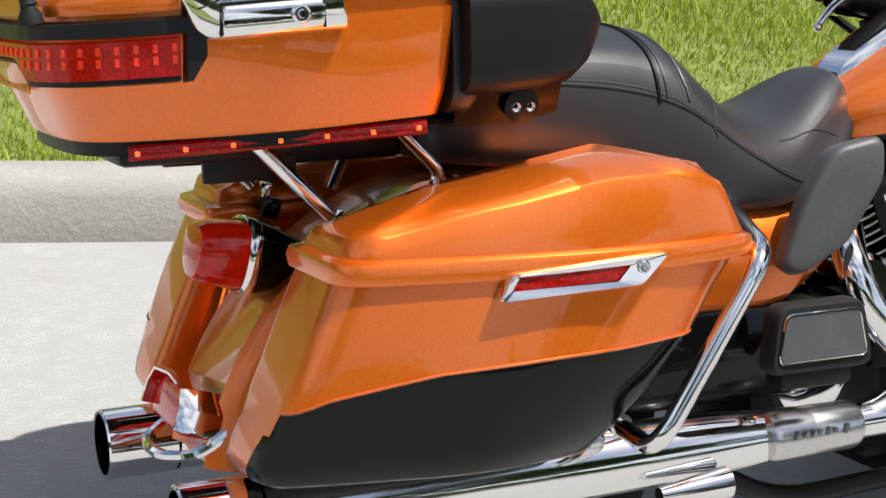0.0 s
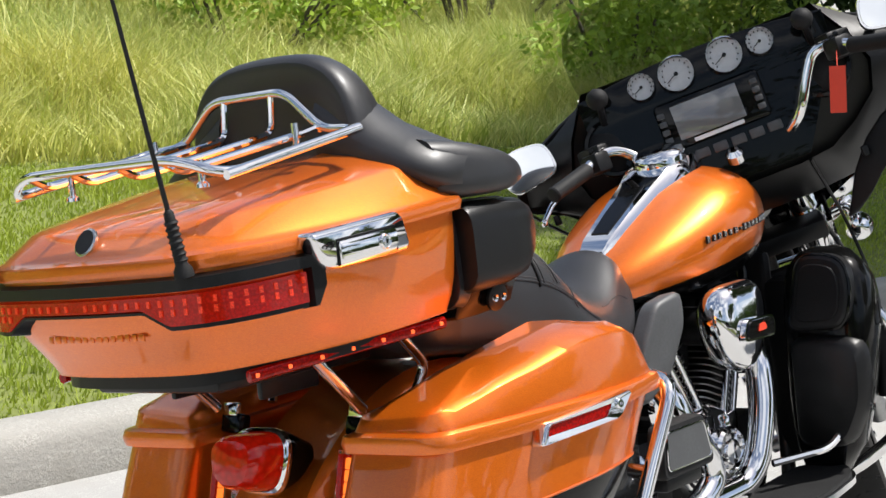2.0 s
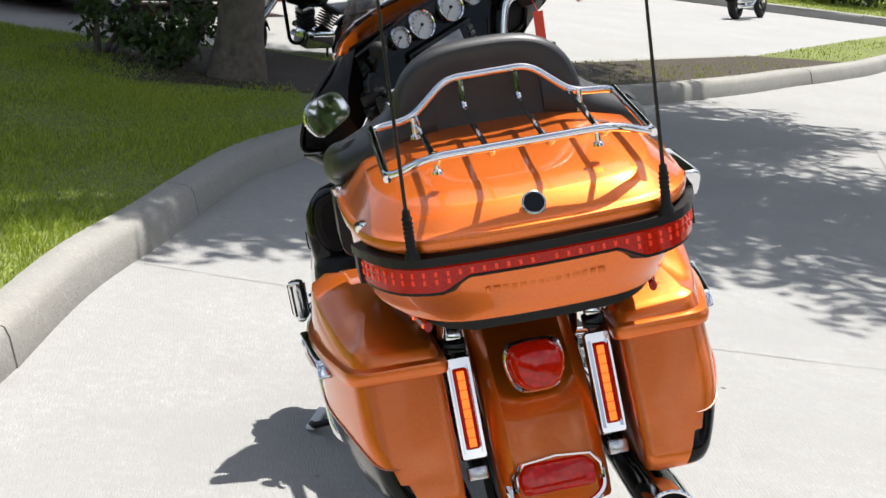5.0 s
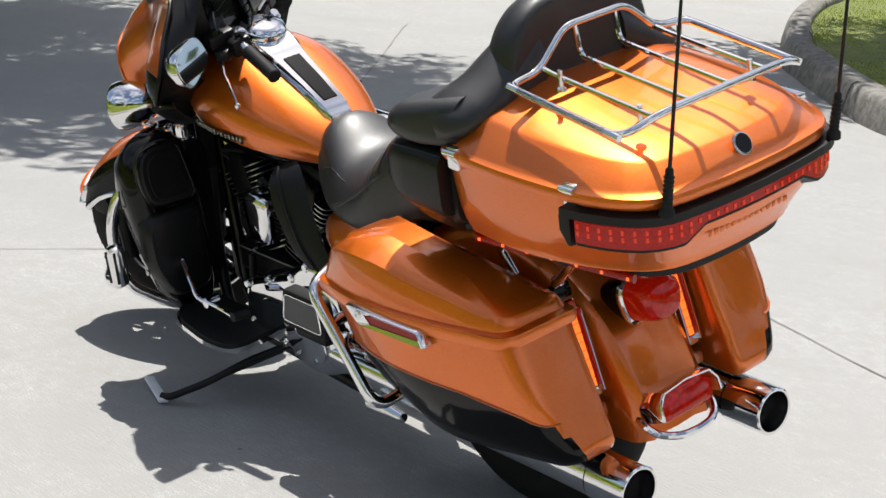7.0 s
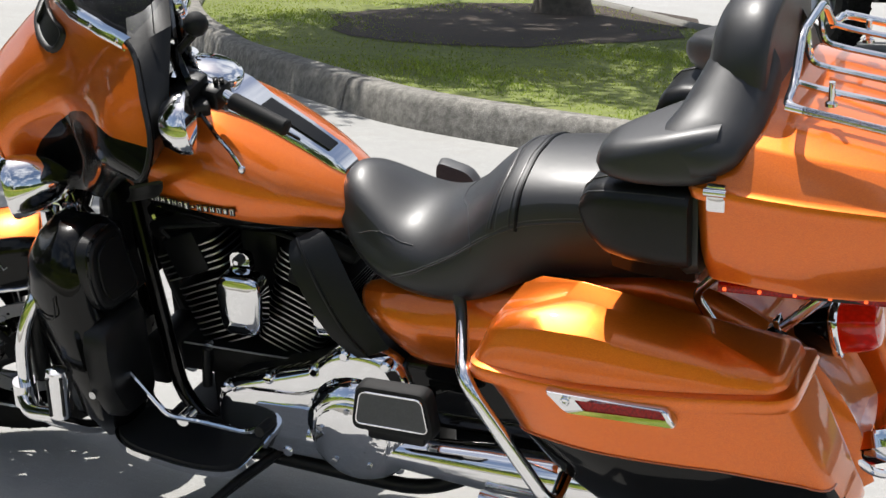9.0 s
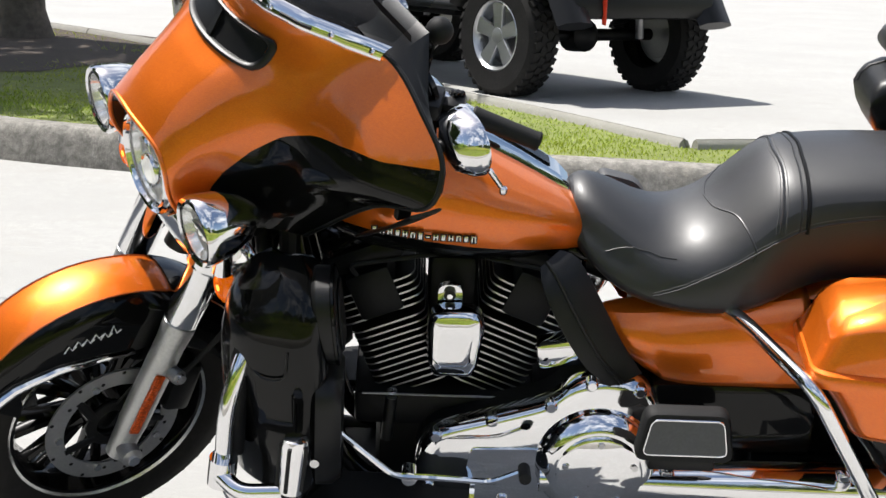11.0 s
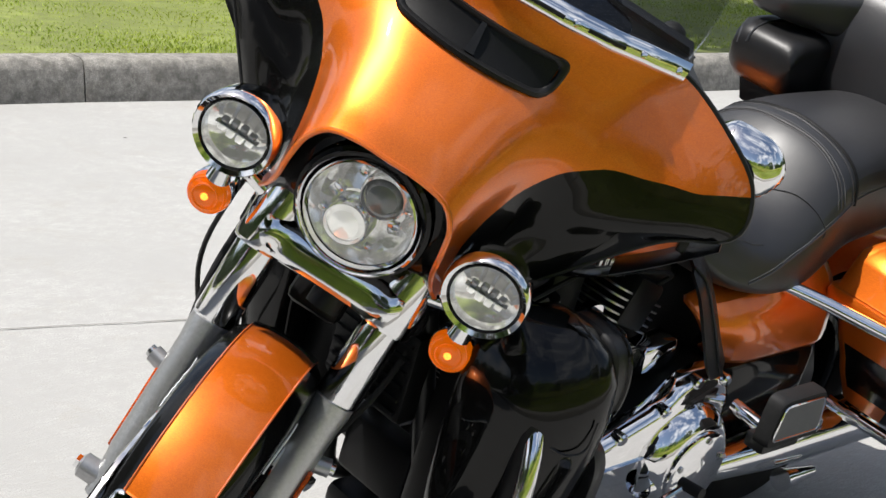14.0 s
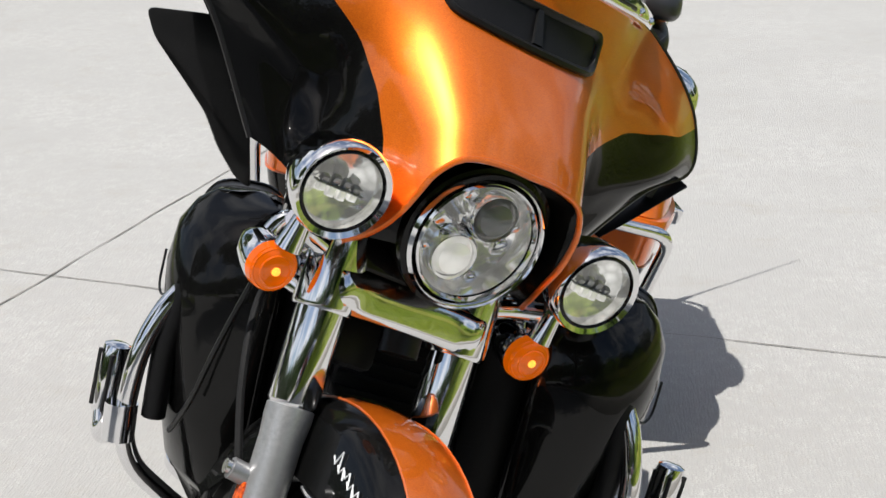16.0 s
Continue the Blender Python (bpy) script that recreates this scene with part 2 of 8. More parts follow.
def tube(pts, r, n=10, bend=0.0, cap=True, loop=False, flat=1.0):
    P = bends(pts, bend) if bend else [Vector(p) for p in pts]
    k = len(P)
    rad = r if callable(r) else (lambda t: r)
    T = []
    for i in range(k):
        a, b = (P[i - 1], P[(i + 1) % k]) if loop else (P[max(0, i - 1)], P[min(k - 1, i + 1)])
        T.append((b - a).normalized())
    up = Vector((0, 0, 1)) if abs(T[0].z) < 0.9 else Vector((1, 0, 0))
    N = (up - T[0] * up.dot(T[0])).normalized()
    rings = []
    for i in range(k):
        N = (N - T[i] * N.dot(T[i])).normalized()
        B = T[i].cross(N)
        q = rad(i / max(1, k - 1))
        rings.append([P[i] + N * (q * math.cos(2 * math.pi * j / n)) + B * (q * flat * math.sin(2 * math.pi * j / n)) for j in range(n)])
    if loop:
        rings.append(rings[0])
    return loft(rings, cap and not loop)


def turned(profile, at=(0, 0, 0), axis=(0, 0, 1), n=24, cap=True):
    """A body of revolution: profile rows of (distance along the axis, radius)."""
    a = Vector(axis).normalized()
    u = a.orthogonal().normalized()
    w = a.cross(u)
    o = Vector(at)
    rings = [[o + a * d + (u * math.cos(2 * math.pi * j / n) + w * math.sin(2 * math.pi * j / n)) * max(r, 1e-4) for j in range(n)] for d, r in profile]
    return loft(rings, cap)


def block(c, s, m=None, bev=0.0, seg=2):
    bm = bmesh.new()
    bmesh.ops.create_cube(bm, size=1.0)
    bmesh.ops.scale(bm, vec=s, verts=bm.verts)
    if bev:
        bmesh.ops.bevel(bm, geom=bm.edges[:], offset=bev, segments=seg, affect="EDGES", profile=0.5)
    mm = Matrix.Translation(c) @ (m or Matrix())
    bm.transform(mm)
    bm.verts.index_update()
    out = [tuple(v.co) for v in bm.verts], [tuple(v.index for v in f.verts) for f in bm.faces]
    bm.free()
    return out


def plate(outline, t, put, bev=0.0):
    """A flat outline given thickness t: put(u, v, w) places a point, w from 0 to t."""
    e = bev
    if e:
        c = Vector((sum(p[0] for p in outline) / len(outline), sum(p[1] for p in outline) / len(outline)))
        ins = [tuple(Vector(p[:2]) + (c - Vector(p[:2])).normalized() * e) for p in outline]
        rings = [[put(u, v, 0) for u, v in outline], [put(u, v, t - e) for u, v in outline], [put(u, v, t) for u, v in ins]]
    else:
        rings = [[put(u, v, 0) for u, v in outline], [put(u, v, t) for u, v in outline]]
    return loft(rings)


def lerp(table, x):
    """Piecewise-linear look-up in rows of (x, value ...)."""
    if x <= table[0][0]:
        return table[0][1:]
    for a, b in zip(table, table[1:]):
        if x <= b[0]:
            t = (x - a[0]) / (b[0] - a[0])
            t = t * t * (3 - 2 * t) * 0.35 + t * 0.65
            return tuple(p + (q - p) * t for p, q in zip(a[1:], b[1:]))
    return table[-1][1:]


# ---- the motorcycle: built upright, x forward, y to its left, then leant on its stand ----
LEAN, STEER, RAKE = 14.27, 35.0, 26.0
AX_R, AX_F = 0.265, 1.862
TRIM = Matrix.Translation((-0.45, 0, 0)) @ Matrix.Diagonal((0.986, 0.972, 0.982, 1)) @ Matrix.Translation((0.45, 0, 0))
bike = new("touring_motorcycle")
bike.matrix_world = pose(0, 0, 0, -LEAN) @ TRIM
tagged(bike, "amber and black touring motorcycle parked leaning on its side stand", "motorcycle")
AXIS = Vector((-math.sin(radians(RAKE)), 0, math.cos(radians(RAKE))))
PIVOT = Vector((2.07, 0, 0))
TURN = Matrix.Translation(PIVOT) @ Matrix.Rotation(radians(STEER), 4, AXIS) @ Matrix.Translation(-PIVOT)
TURN = TRIM.inverted() @ TURN


def on_bike(name, geo, mat, label="", parent=None, **kw):
    return part(name, geo, mat, parent or bike, label, **kw)


def on_fork(name, geo, mat, label="", parent=None, **kw):
    return part(name, moved(geo, TURN), mat, parent or bike, label, **kw)


def both(name, geo, mat, label="", add=on_bike, **kw):
    return [add(name, geo, mat, label, **kw), add(name, mirrored(geo), mat, label, **kw)]


# -- saddlebags --
BAG_R = [(0.40, -0.205, 0.295), (0.42, -0.212, 0.315), (0.50, -0.178, 0.375), (0.60, -0.135, 0.445), (0.69, -0.095, 0.505), (0.72, -0.083, 0.52), (0.76, -0.06, 0.51), (0.80, 0.06, 0.49), (0.825, 0.22, 0.46)]


def bag_outline(z, grow=0.0, inset=0.0):
    xr, xf = lerp(BAG_R, z)
    low = max(0.0, min(1.0, (0.56 - z) / 0.16))
    yo = 0.004 - 0.055 * low ** 1.5
    pts = [(xr - grow, 0.200 - grow), (xr + 0.004 - grow, 0.385 + yo + grow - inset), (xr + 0.20, 0.437 + yo + grow - inset), (xf - 0.17, 0.462 + yo + grow - inset), (xf + grow, 0.425 + yo + grow - inset), (xf - 0.01 + grow, 0.215 - grow)]
    return rounded(pts, [0.025, 0.045, 0.25, 0.25, 0.04, 0.03], 5)

def tone_line(x):
    return lerp([(-0.25, 0.44), (-0.19, 0.475), (-0.16, 0.50), (-0.10, 0.528), (0.03, 0.552), (0.20, 0.562), (0.50, 0.572)], x)[0]


def slice_geo(geo, keep_low):
    """The part of a shell below or above the two-tone line, on its outer side only."""
    V, F = geo
    bm = bmesh.new()
    vs = [bm.verts.new(p) for p in V]
    for f in F:
        bm.faces.new([vs[i] for i in f])
    dead = []
    for f in bm.faces:
        c = f.calc_center_median()
        low = c.z < tone_line(c.x) and c.y > 0.30
        if low != keep_low:
            dead.append(f)
    bmesh.ops.delete(bm, geom=dead, context="FACES")
    bm.verts.index_update()
    out = [tuple(v.co) for v in bm.verts], [tuple(v.index for v in f.verts) for f in bm.faces]
    bm.free()
    return out


def bag_levels():
    """Rings whose heights follow the two-tone line, so that the colours part cleanly."""
    fr = [0.0, 0.25, 0.5, 0.75, 1.0, 1.0001, 1.25, 1.5, 1.75, 2.0]
    rings = []
    for f in fr:
        base = bag_outline(0.40 + 0.14 * min(f, 2.0))
        ring = []
        for x, y in base:
            t = tone_line(x)
            z = 0.40 + (t - 0.40) * f if f <= 1 else t + (0.688 - t) * (f - 1)
            ring.append(z)
        o = bag_outline(sum(ring) / len(ring))
        pts = []
        for (x, y), z in zip(o, ring):
            pts.append((x, y, z))
        # each point takes its outline from its own height
        pts = [(bag_outline(p[2])[i][0], bag_outline(p[2])[i][1], p[2]) for i, p in enumerate(pts)]
        rings.append(pts)
    inset = [(x * 0.96 + 0.005, 0.30 + (y - 0.30) * 0.86, 0.392) for x, y, z in rings[0]]
    return [inset] + rings


def saddlebag(side):
    g = (lambda q: q) if side > 0 else mirrored
    shell = loft(bag_levels())
    body = on_bike("saddlebag", g(slice_geo(shell, False)), ORANGE, "hard amber saddlebag with a black lower panel", smooth=45)
    part("lower_panel", g(slice_geo(shell, True)), GLOSS_BLACK, body, "gloss black lower panel", smooth=45)
    # a fine line along the two-tone edge
    line = [(x, y + 0.0015, z) for x, y, z in bag_levels()[6] if y > 0.32]
    part("pinstripe", g(tube(line, 0.0022, 6)), surface_once("red_pinstripe"), body, "thin red pinstripe")
    crest = lambda x: lerp([(-0.10, 0.728), (-0.06, 0.742), (0.10, 0.785), (0.28, 0.822), (0.40, 0.823), (0.46, 0.80), (0.52, 0.735)], x)[0]
    rim = [[(x, y, z) for x, y in bag_outline(0.69, gr)] for z, gr in ((0.676, 0.002), (0.674, 0.013), (0.690, 0.016), (0.702, 0.012), (0.706, 0.0))]
    tops = []
    for k, (f, ins) in enumerate(((0.0, 0.0), (0.10, 0.001), (0.82, 0.024), (0.88, 0.031), (1.0, 0.10))):
        ring = []
        for x, y in bag_outline(0.706):
            cx, cy = 0.21, 0.315
            xx = cx + (x - cx) * (1 - ins * 1.1) - (0.02 * f if x > 0.44 else 0)
            yy = cy + (y - cy) * (1 - ins * 3.2)
            edge = 0.020 if y > 0.40 else (0.012 if y < 0.24 else 0.0)
            ring.append((xx, yy, 0.706 + (crest(xx) - 0.706 - edge * (1 - f * 0.6)) * f))
        tops.append(ring)
    mid = [tuple(p) for p in tops[-1]]
    crown = [(0.21 + (x - 0.21) * 0.55, 0.315 + (y - 0.315) * 0.5, crest(0.21 + (x - 0.21) * 0.55) + 0.004) for x, y, z in mid]
    lid = on_bike("saddlebag_lid", g(loft(rim + tops + [crown])), ORANGE, "amber saddlebag lid with a proud rim", parent=body, smooth=40)
    # latch: chrome frame round a red reflector and a lock
    o, ux, uz = Vector((0.21, 0.4635, 0.667)), Vector((0.99, 0.10, 0.135)).normalized(), Vector((-0.10, -0.05, 0.99)).normalized()
    nrm = ux.cross(uz) * -1
    put = lambda u, v, w: o + ux * u + uz * v + nrm * w
    frame_pts = rounded([(-0.118, -0.006), (0.093, -0.026), (0.137, 0.014), (-0.094, 0.029)], [0.010, 0.012, 0.010, 0.012], 4)
    hole = rounded([(-0.096, 0.006), (0.057, -0.012), (0.078, 0.007), (-0.084, 0.021)], 0.004, 4)
    n = len(frame_pts)
    fr = loft([[put(u, v, -0.012) for u, v in frame_pts], [put(u, v, 0.011) for u, v in frame_pts], [put(0.009 + (u - 0.009) * 0.97, 0.003 + (v - 0.003) * 0.86, 0.016) for u, v in frame_pts], [put(u, v, 0.0125) for u, v in hole], [put(u, v, 0.006) for u, v in hole]], False)
    latch = part("latch", g(fr), CHROME, body, "chrome latch frame", smooth=50)
    part("reflector", g(loft([[put(u, v, 0.004) for u, v in hole], [put(u * 0.98, 0.0045 + (v - 0.0045) * 0.9, 0.010) for u, v in hole]])), RED_LENS, body, "red reflector", smooth=30)
    part("lock", g(turned([(0, 0.009), (0.006, 0.009), (0.008, 0.007), (0.008, 0.004), (0.004, 0.003)], put(0.094, 0.001, 0.011), nrm, 14)), CHROME, body, "chrome lock barrel")
    # body crease down the rear corner
    return body


STORE = {}


def surface_once(name):
    if name not in STORE:
        STORE[name] = surface(name, {"red_pinstripe": (0.50, 0.10, 0.015)}[name], 0.35, 0, 80, 0.1, coat=1.0)
    return STORE[name]


def lens_once():
    if "bulb" not in STORE:
        STORE["bulb"] = lens_mat("lit_bulb", (0.9, 0.25, 0.01), (1.0, 0.42, 0.05), 1.6)
    return STORE["bulb"]


def mirror_once():
    if "mirror" not in STORE:
        STORE["mirror"] = surface("mirror_silver", (0.88, 0.89, 0.9), 0.02, 1.0, 10, 0.02)
    return STORE["mirror"]


saddlebag(1)
saddlebag(-1)

# -- rear wheel, fender and lamps --
def tyre_geo(cx, w, R, rim, n=56):
    prof = [(-w * 0.42, rim), (-w * 0.5, rim + 0.03), (-w * 0.5, R - 0.05), (-w * 0.42, R - 0.02), (-w * 0.25, R - 0.006), (0, R), (w * 0.25, R - 0.006), (w * 0.42, R - 0.02), (w * 0.5, R - 0.05), (w * 0.5, rim + 0.03), (w * 0.42, rim)]
    return turned(prof, (cx, 0, 0.32), (0, 1, 0), n, False)


on_bike("rear_tyre", tyre_geo(AX_R, 0.18, 0.32, 0.205), TYRE, "worn black rear tyre")
on_bike("rear_rim", turned([(-0.075, 0.21), (-0.07, 0.195), (-0.03, 0.18), (0.03, 0.18), (0.07, 0.195), (0.075, 0.21)], (AX_R, 0, 0.32), (0, 1, 0), 48, False), GLOSS_BLACK, "black rear wheel rim")
on_bike("rear_hub", turned([(-0.09, 0.02), (-0.085, 0.10), (-0.03, 0.17), (0.03, 0.17), (0.085, 0.10), (0.09, 0.02)], (AX_R, 0, 0.32), (0, 1, 0), 32), ENGINE_BLACK)
# fender: a deep skirted arch
def fender_section(ang, R, w, skirt):
    c, s = math.cos(ang), math.sin(ang)
    pts = []
    for y, dr in ((-w, -skirt), (-w, -0.03), (-w * 0.93, -0.008), (-w * 0.72, 0.010), (-w * 0.45, 0.0), (0, 0.004), (w * 0.45, 0.0), (w * 0.72, 0.010), (w * 0.93, -0.008), (w, -0.03), (w, -skirt)):
        r = R + dr
        pts.append((AX_R + r * c, y, 0.32 + r * s))
    return pts


rows = [fender_section(radians(a), 0.438 + 0.035 * max(0, (a - 130) / 60), 0.122, 0.10) for a in range(50, 176, 5)]
on_bike("rear_fender", thick(grid(rows), 0.004), ORANGE, "amber rear fender", smooth=40)
# tail lamp with its black hood
TAIL = Vector((-0.100, 0, 0.655))
back = Vector((-0.985, 0, 0.17)).normalized()
lamp_up = Vector((0.17, 0, 0.985)).normalized()


def tail_ring(d, w, h, r=0.036):
    """A rounded rectangle across the lamp's axis, broader above than below."""
    pts = rounded([(-w * 0.70, -h), (w * 0.70, -h), (w, h * 0.35), (w * 0.72, h), (-w * 0.72, h), (-w, h * 0.35)], r, 5)
    return [TAIL + back * d + Vector((0, 1, 0)) * u + lamp_up * v for u, v in pts]


lampb = on_bike("tail_lamp_housing", loft([tail_ring(-0.07, 0.05, 0.035), tail_ring(-0.01, 0.070, 0.055), tail_ring(0.012, 0.072, 0.057), tail_ring(0.014, 0.066, 0.051)]), GLOSS_BLACK, "black tail lamp housing", smooth=50)
part("trim_ring", loft([tail_ring(0.002, 0.071, 0.056), tail_ring(0.006, 0.0745, 0.0595), tail_ring(0.016, 0.0735, 0.0585), tail_ring(0.020, 0.068, 0.053)], False), CHROME, lampb, "chrome lamp trim", smooth=50)
part("tail_lens", loft([tail_ring(0.012, 0.067, 0.052), tail_ring(0.045, 0.065, 0.050), tail_ring(0.078, 0.060, 0.046), tail_ring(0.090, 0.050, 0.038, 0.028), tail_ring(0.094, 0.030, 0.022, 0.014)]), TAIL_RED, lampb, "red tail lens", smooth=35)
# fender tip: chrome cradle with a red lamp
tip = rounded([(-0.080, -0.030), (0.080, -0.030), (0.086, 0.012), (0.066, 0.036), (-0.066, 0.036), (-0.086, 0.012)], 0.014, 3)
TO, TU = Vector((-0.190, 0, 0.425)), Vector((0.31, 0, 0.95)).normalized()
TN = Vector((-0.95, 0, 0.31)).normalized()
putt = lambda u, v, w: TO + Vector((0, 1, 0)) * u + TU * v - TN * (-w)
HOOD = [(-0.102, -0.020), (-0.101, 0.016), (-0.080, 0.044), (0, 0.052), (0.080, 0.044), (0.101, 0.016), (0.102, -0.020)]
cradle = on_bike("fender_tip_trim", thick(grid([[putt(u * k, v * k, w) for u, v in HOOD] for w, k in ((-0.03, 1.0), (0.016, 1.0), (0.050, 0.97), (0.060, 0.93))]), 0.004), CHROME, "chrome hood over the fender tip lamp", smooth=35)
part("tip_lamp", loft([[putt(u, v, -0.01) for u, v in tip], [putt(u, v, 0.036) for u, v in tip], [putt(u * 0.95, v * 0.9, 0.044) for u, v in tip], [putt(u * 0.75, v * 0.7, 0.047) for u, v in tip]]), TAIL_RED, cradle, "red fender tip lamp", smooth=50)
tray = tube([(-0.165, -0.105, 0.42), (-0.215, -0.10, 0.385), (-0.255, -0.06, 0.375), (-0.265, 0, 0.374), (-0.255, 0.06, 0.375), (-0.215, 0.10, 0.385), (-0.165, 0.105, 0.42)], 0.009, 8, 0.03)
part("tip_rail", tray, CHROME, cradle)
# filler strips with upright brake lamps between fender and bags
for s in (1, -1):
    o = Vector((-0.062, 0.160 * s, 0.560))
    ax = Vector((-0.30, 0, -0.954)).normalized()
    nn = Vector((-0.954, 0, 0.30)).normalized()
    st = rounded([(-0.030, -0.105), (0.030, -0.105), (0.030, 0.125), (-0.030, 0.125)], 0.006, 2)
    pl = lambda u, v, w, o=o, ax=ax, nn=nn: o + Vector((0, 1, 0)) * u - ax * v + nn * w
    base = on_bike("lamp_strip", loft([[pl(u, v, -0.02) for u, v in st], [pl(u, v, 0.004) for u, v in st], [pl(u * 0.9, v * 0.97, 0.008) for u, v in st]]), CHROME, "chrome strip lamp beside the fender", smooth=40)
    ln = rounded([(-0.018, -0.082), (0.018, -0.082), (0.018, 0.100), (-0.018, 0.100)], 0.008, 3)
    part("strip_lens", loft([[pl(u, v, 0.007) for u, v in ln], [pl(u * 0.95, v * 0.98, 0.018) for u, v in ln], [pl(u * 0.6, v * 0.9, 0.022) for u, v in ln]]), RED_LIT, base, "lit red strip lens", smooth=50)
    for k in range(8):
        part("lamp_led", block(pl(0, -0.066 + k * 0.0212, 0.0212), (0.006, 0.017, 0.0204), Matrix.Rotation(0.3, 4, "Y"), 0.002), LED_HOT, base)
    for u in (-0.0195, 0.0195):
        part("strip_wall", loft([[pl(u - 0.0012, v, w) for v, w in ((-0.09, 0.004), (0.105, 0.004), (0.105, 0.030), (-0.09, 0.030))], [pl(u + 0.0012, v, w) for v, w in ((-0.09, 0.004), (0.105, 0.004), (0.105, 0.030), (-0.09, 0.030))]]), CHROME, base)
    part("strip_bracket", block(o + ax * 0.135, (0.03, 0.045, 0.03), Matrix.Rotation(0.3, 4, "Y"), 0.004), BRUSHED, base)
    part("strip_top", block(o - ax * 0.15, (0.03, 0.05, 0.035), Matrix.Rotation(0.3, 4, "Y"), 0.005), GLOSS_BLACK, base)
    part("strip_clasp", block(o - ax * 0.175 + nn * 0.012, (0.012, 0.035, 0.025), Matrix.Rotation(0.3, 4, "Y"), 0.003), CHROME, base)

# -- mufflers and pipes --
for s in (1, -1):
    p0, p1 = Vector((0.98, 0.235 * s, 0.335)), Vector((-0.285, 0.225 * s, 0.325))
    d = (p1 - p0).normalized()
    L = (p1 - p0).length
    can = on_bike("muffler", turned([(0.0, 0.028), (0.12, 0.030), (0.42, 0.052), (0.62, 0.056), (L - 0.115, 0.056)], p0, d, 28, False), CHROME, "chrome muffler")
    part("muffler_tip", turned([(L - 0.11, 0.058), (L, 0.058), (L + 0.003, 0.055), (L + 0.002, 0.050), (L - 0.10, 0.047)], p0, d, 32, False), CHROME, can, "hollow chrome exhaust tip")
    part("muffler_core", turned([(L - 0.11, 0.0), (L - 0.10, 0.048)], p0, d, 24, False), ENGINE_BLACK, can)
on_bike("exhaust_pipe", tube([(0.87, -0.17, 0.64), (0.83, -0.235, 0.60), (0.86, -0.25, 0.52), (0.94, -0.25, 0.44), (0.955, -0.25, 0.385), (0.88, -0.25, 0.342), (0.70, -0.245, 0.335)], 0.029, 14, 0.05), CHROME, "chrome rear exhaust pipe shield")
on_bike("exhaust_pipe", tube([(1.24, -0.16, 0.66), (1.20, -0.24, 0.62), (1.165, -0.265, 0.50), (1.115, -0.262, 0.385), (1.06, -0.255, 0.345), (0.80, -0.25, 0.338)], 0.030, 14, 0.06), CHROME, "chrome front exhaust pipe shield")
sh = on_bike("heat_shield", turned([(0, 0.036), (0.01, 0.040), (0.16, 0.042), (0.17, 0.038)], (0.83, -0.252, 0.337), (-1, 0, 0), 24), BRUSHED, "polished heat shield with a script badge")
for i, (u, w) in enumerate(((0.02, 0.012), (0.042, 0.006), (0.055, 0.010), (0.072, 0.006), (0.086, 0.008), (0.102, 0.006), (0.118, 0.010))):
    part("badge_stroke", block((0.81 - u, -0.2925, 0.345), (0.006, 0.004, w * 1.4), Matrix.Rotation(0.4, 4, "Y")), GREY_PLASTIC, sh)
both("muffler_slash", tube([(0.56, 0.30, 0.29), (0.44, 0.30, 0.285)], lambda t: 0.026 * (1 - 0.5 * t), 14), CHROME, "chrome collector end")

# -- saddlebag guards --
for s in (1, -1):
    y = lambda v: v * s
    g = tube([(0.66, y(0.14), 0.705), (0.605, y(0.235), 0.700), (0.514, y(0.464), 0.680), (0.350, y(0.440), 0.402), (0.372, y(0.24), 0.412)], 0.0145, 14, 0.050)
    gd = on_bike("bag_guard", g, CHROME, "chrome saddlebag guard tube")
    part("guard_clamp", turned([(0, 0.018), (0.03, 0.018)], (0.366, y(0.29), 0.410), (-0.1, s, 0.0), 14), CHROME, gd)

# -- top case --
def tp_outline(z, grow=0.0):
    rear, front, wr, wf = lerp([(0.875, -0.402, 0.085, 0.252, 0.315), (0.90, -0.414, 0.09, 0.264, 0.325), (0.93, -0.430, 0.094, 0.282, 0.332), (0.96, -0.445, 0.096, 0.297, 0.336), (1.00, -0.452, 0.097, 0.305, 0.340), (1.05, -0.455, 0.098, 0.305, 0.343), (1.10, -0.44, 0.10, 0.295, 0.335)], z)
    pts = [(front + grow, -wf - grow), (front + grow, wf + grow), (-0.10, wf + 0.012 + grow), (rear + 0.13, wr + 0.025 + grow), (rear + 0.02 - grow, wr - 0.05 + grow), (rear - grow, 0.08), (rear - grow, -0.08), (rear + 0.02 - grow, -wr + 0.05 - grow), (rear + 0.13, -wr - 0.025 - grow), (-0.10, -wf - 0.012 - grow)]
    return rounded(pts, [0.03, 0.03, 0.12, 0.09, 0.07, 0.12, 0.12, 0.07, 0.09, 0.12], 4)


def tp_tilt(p):
    x, y, z = p
    return (x, y, z + (x + 0.18) * 0.055)


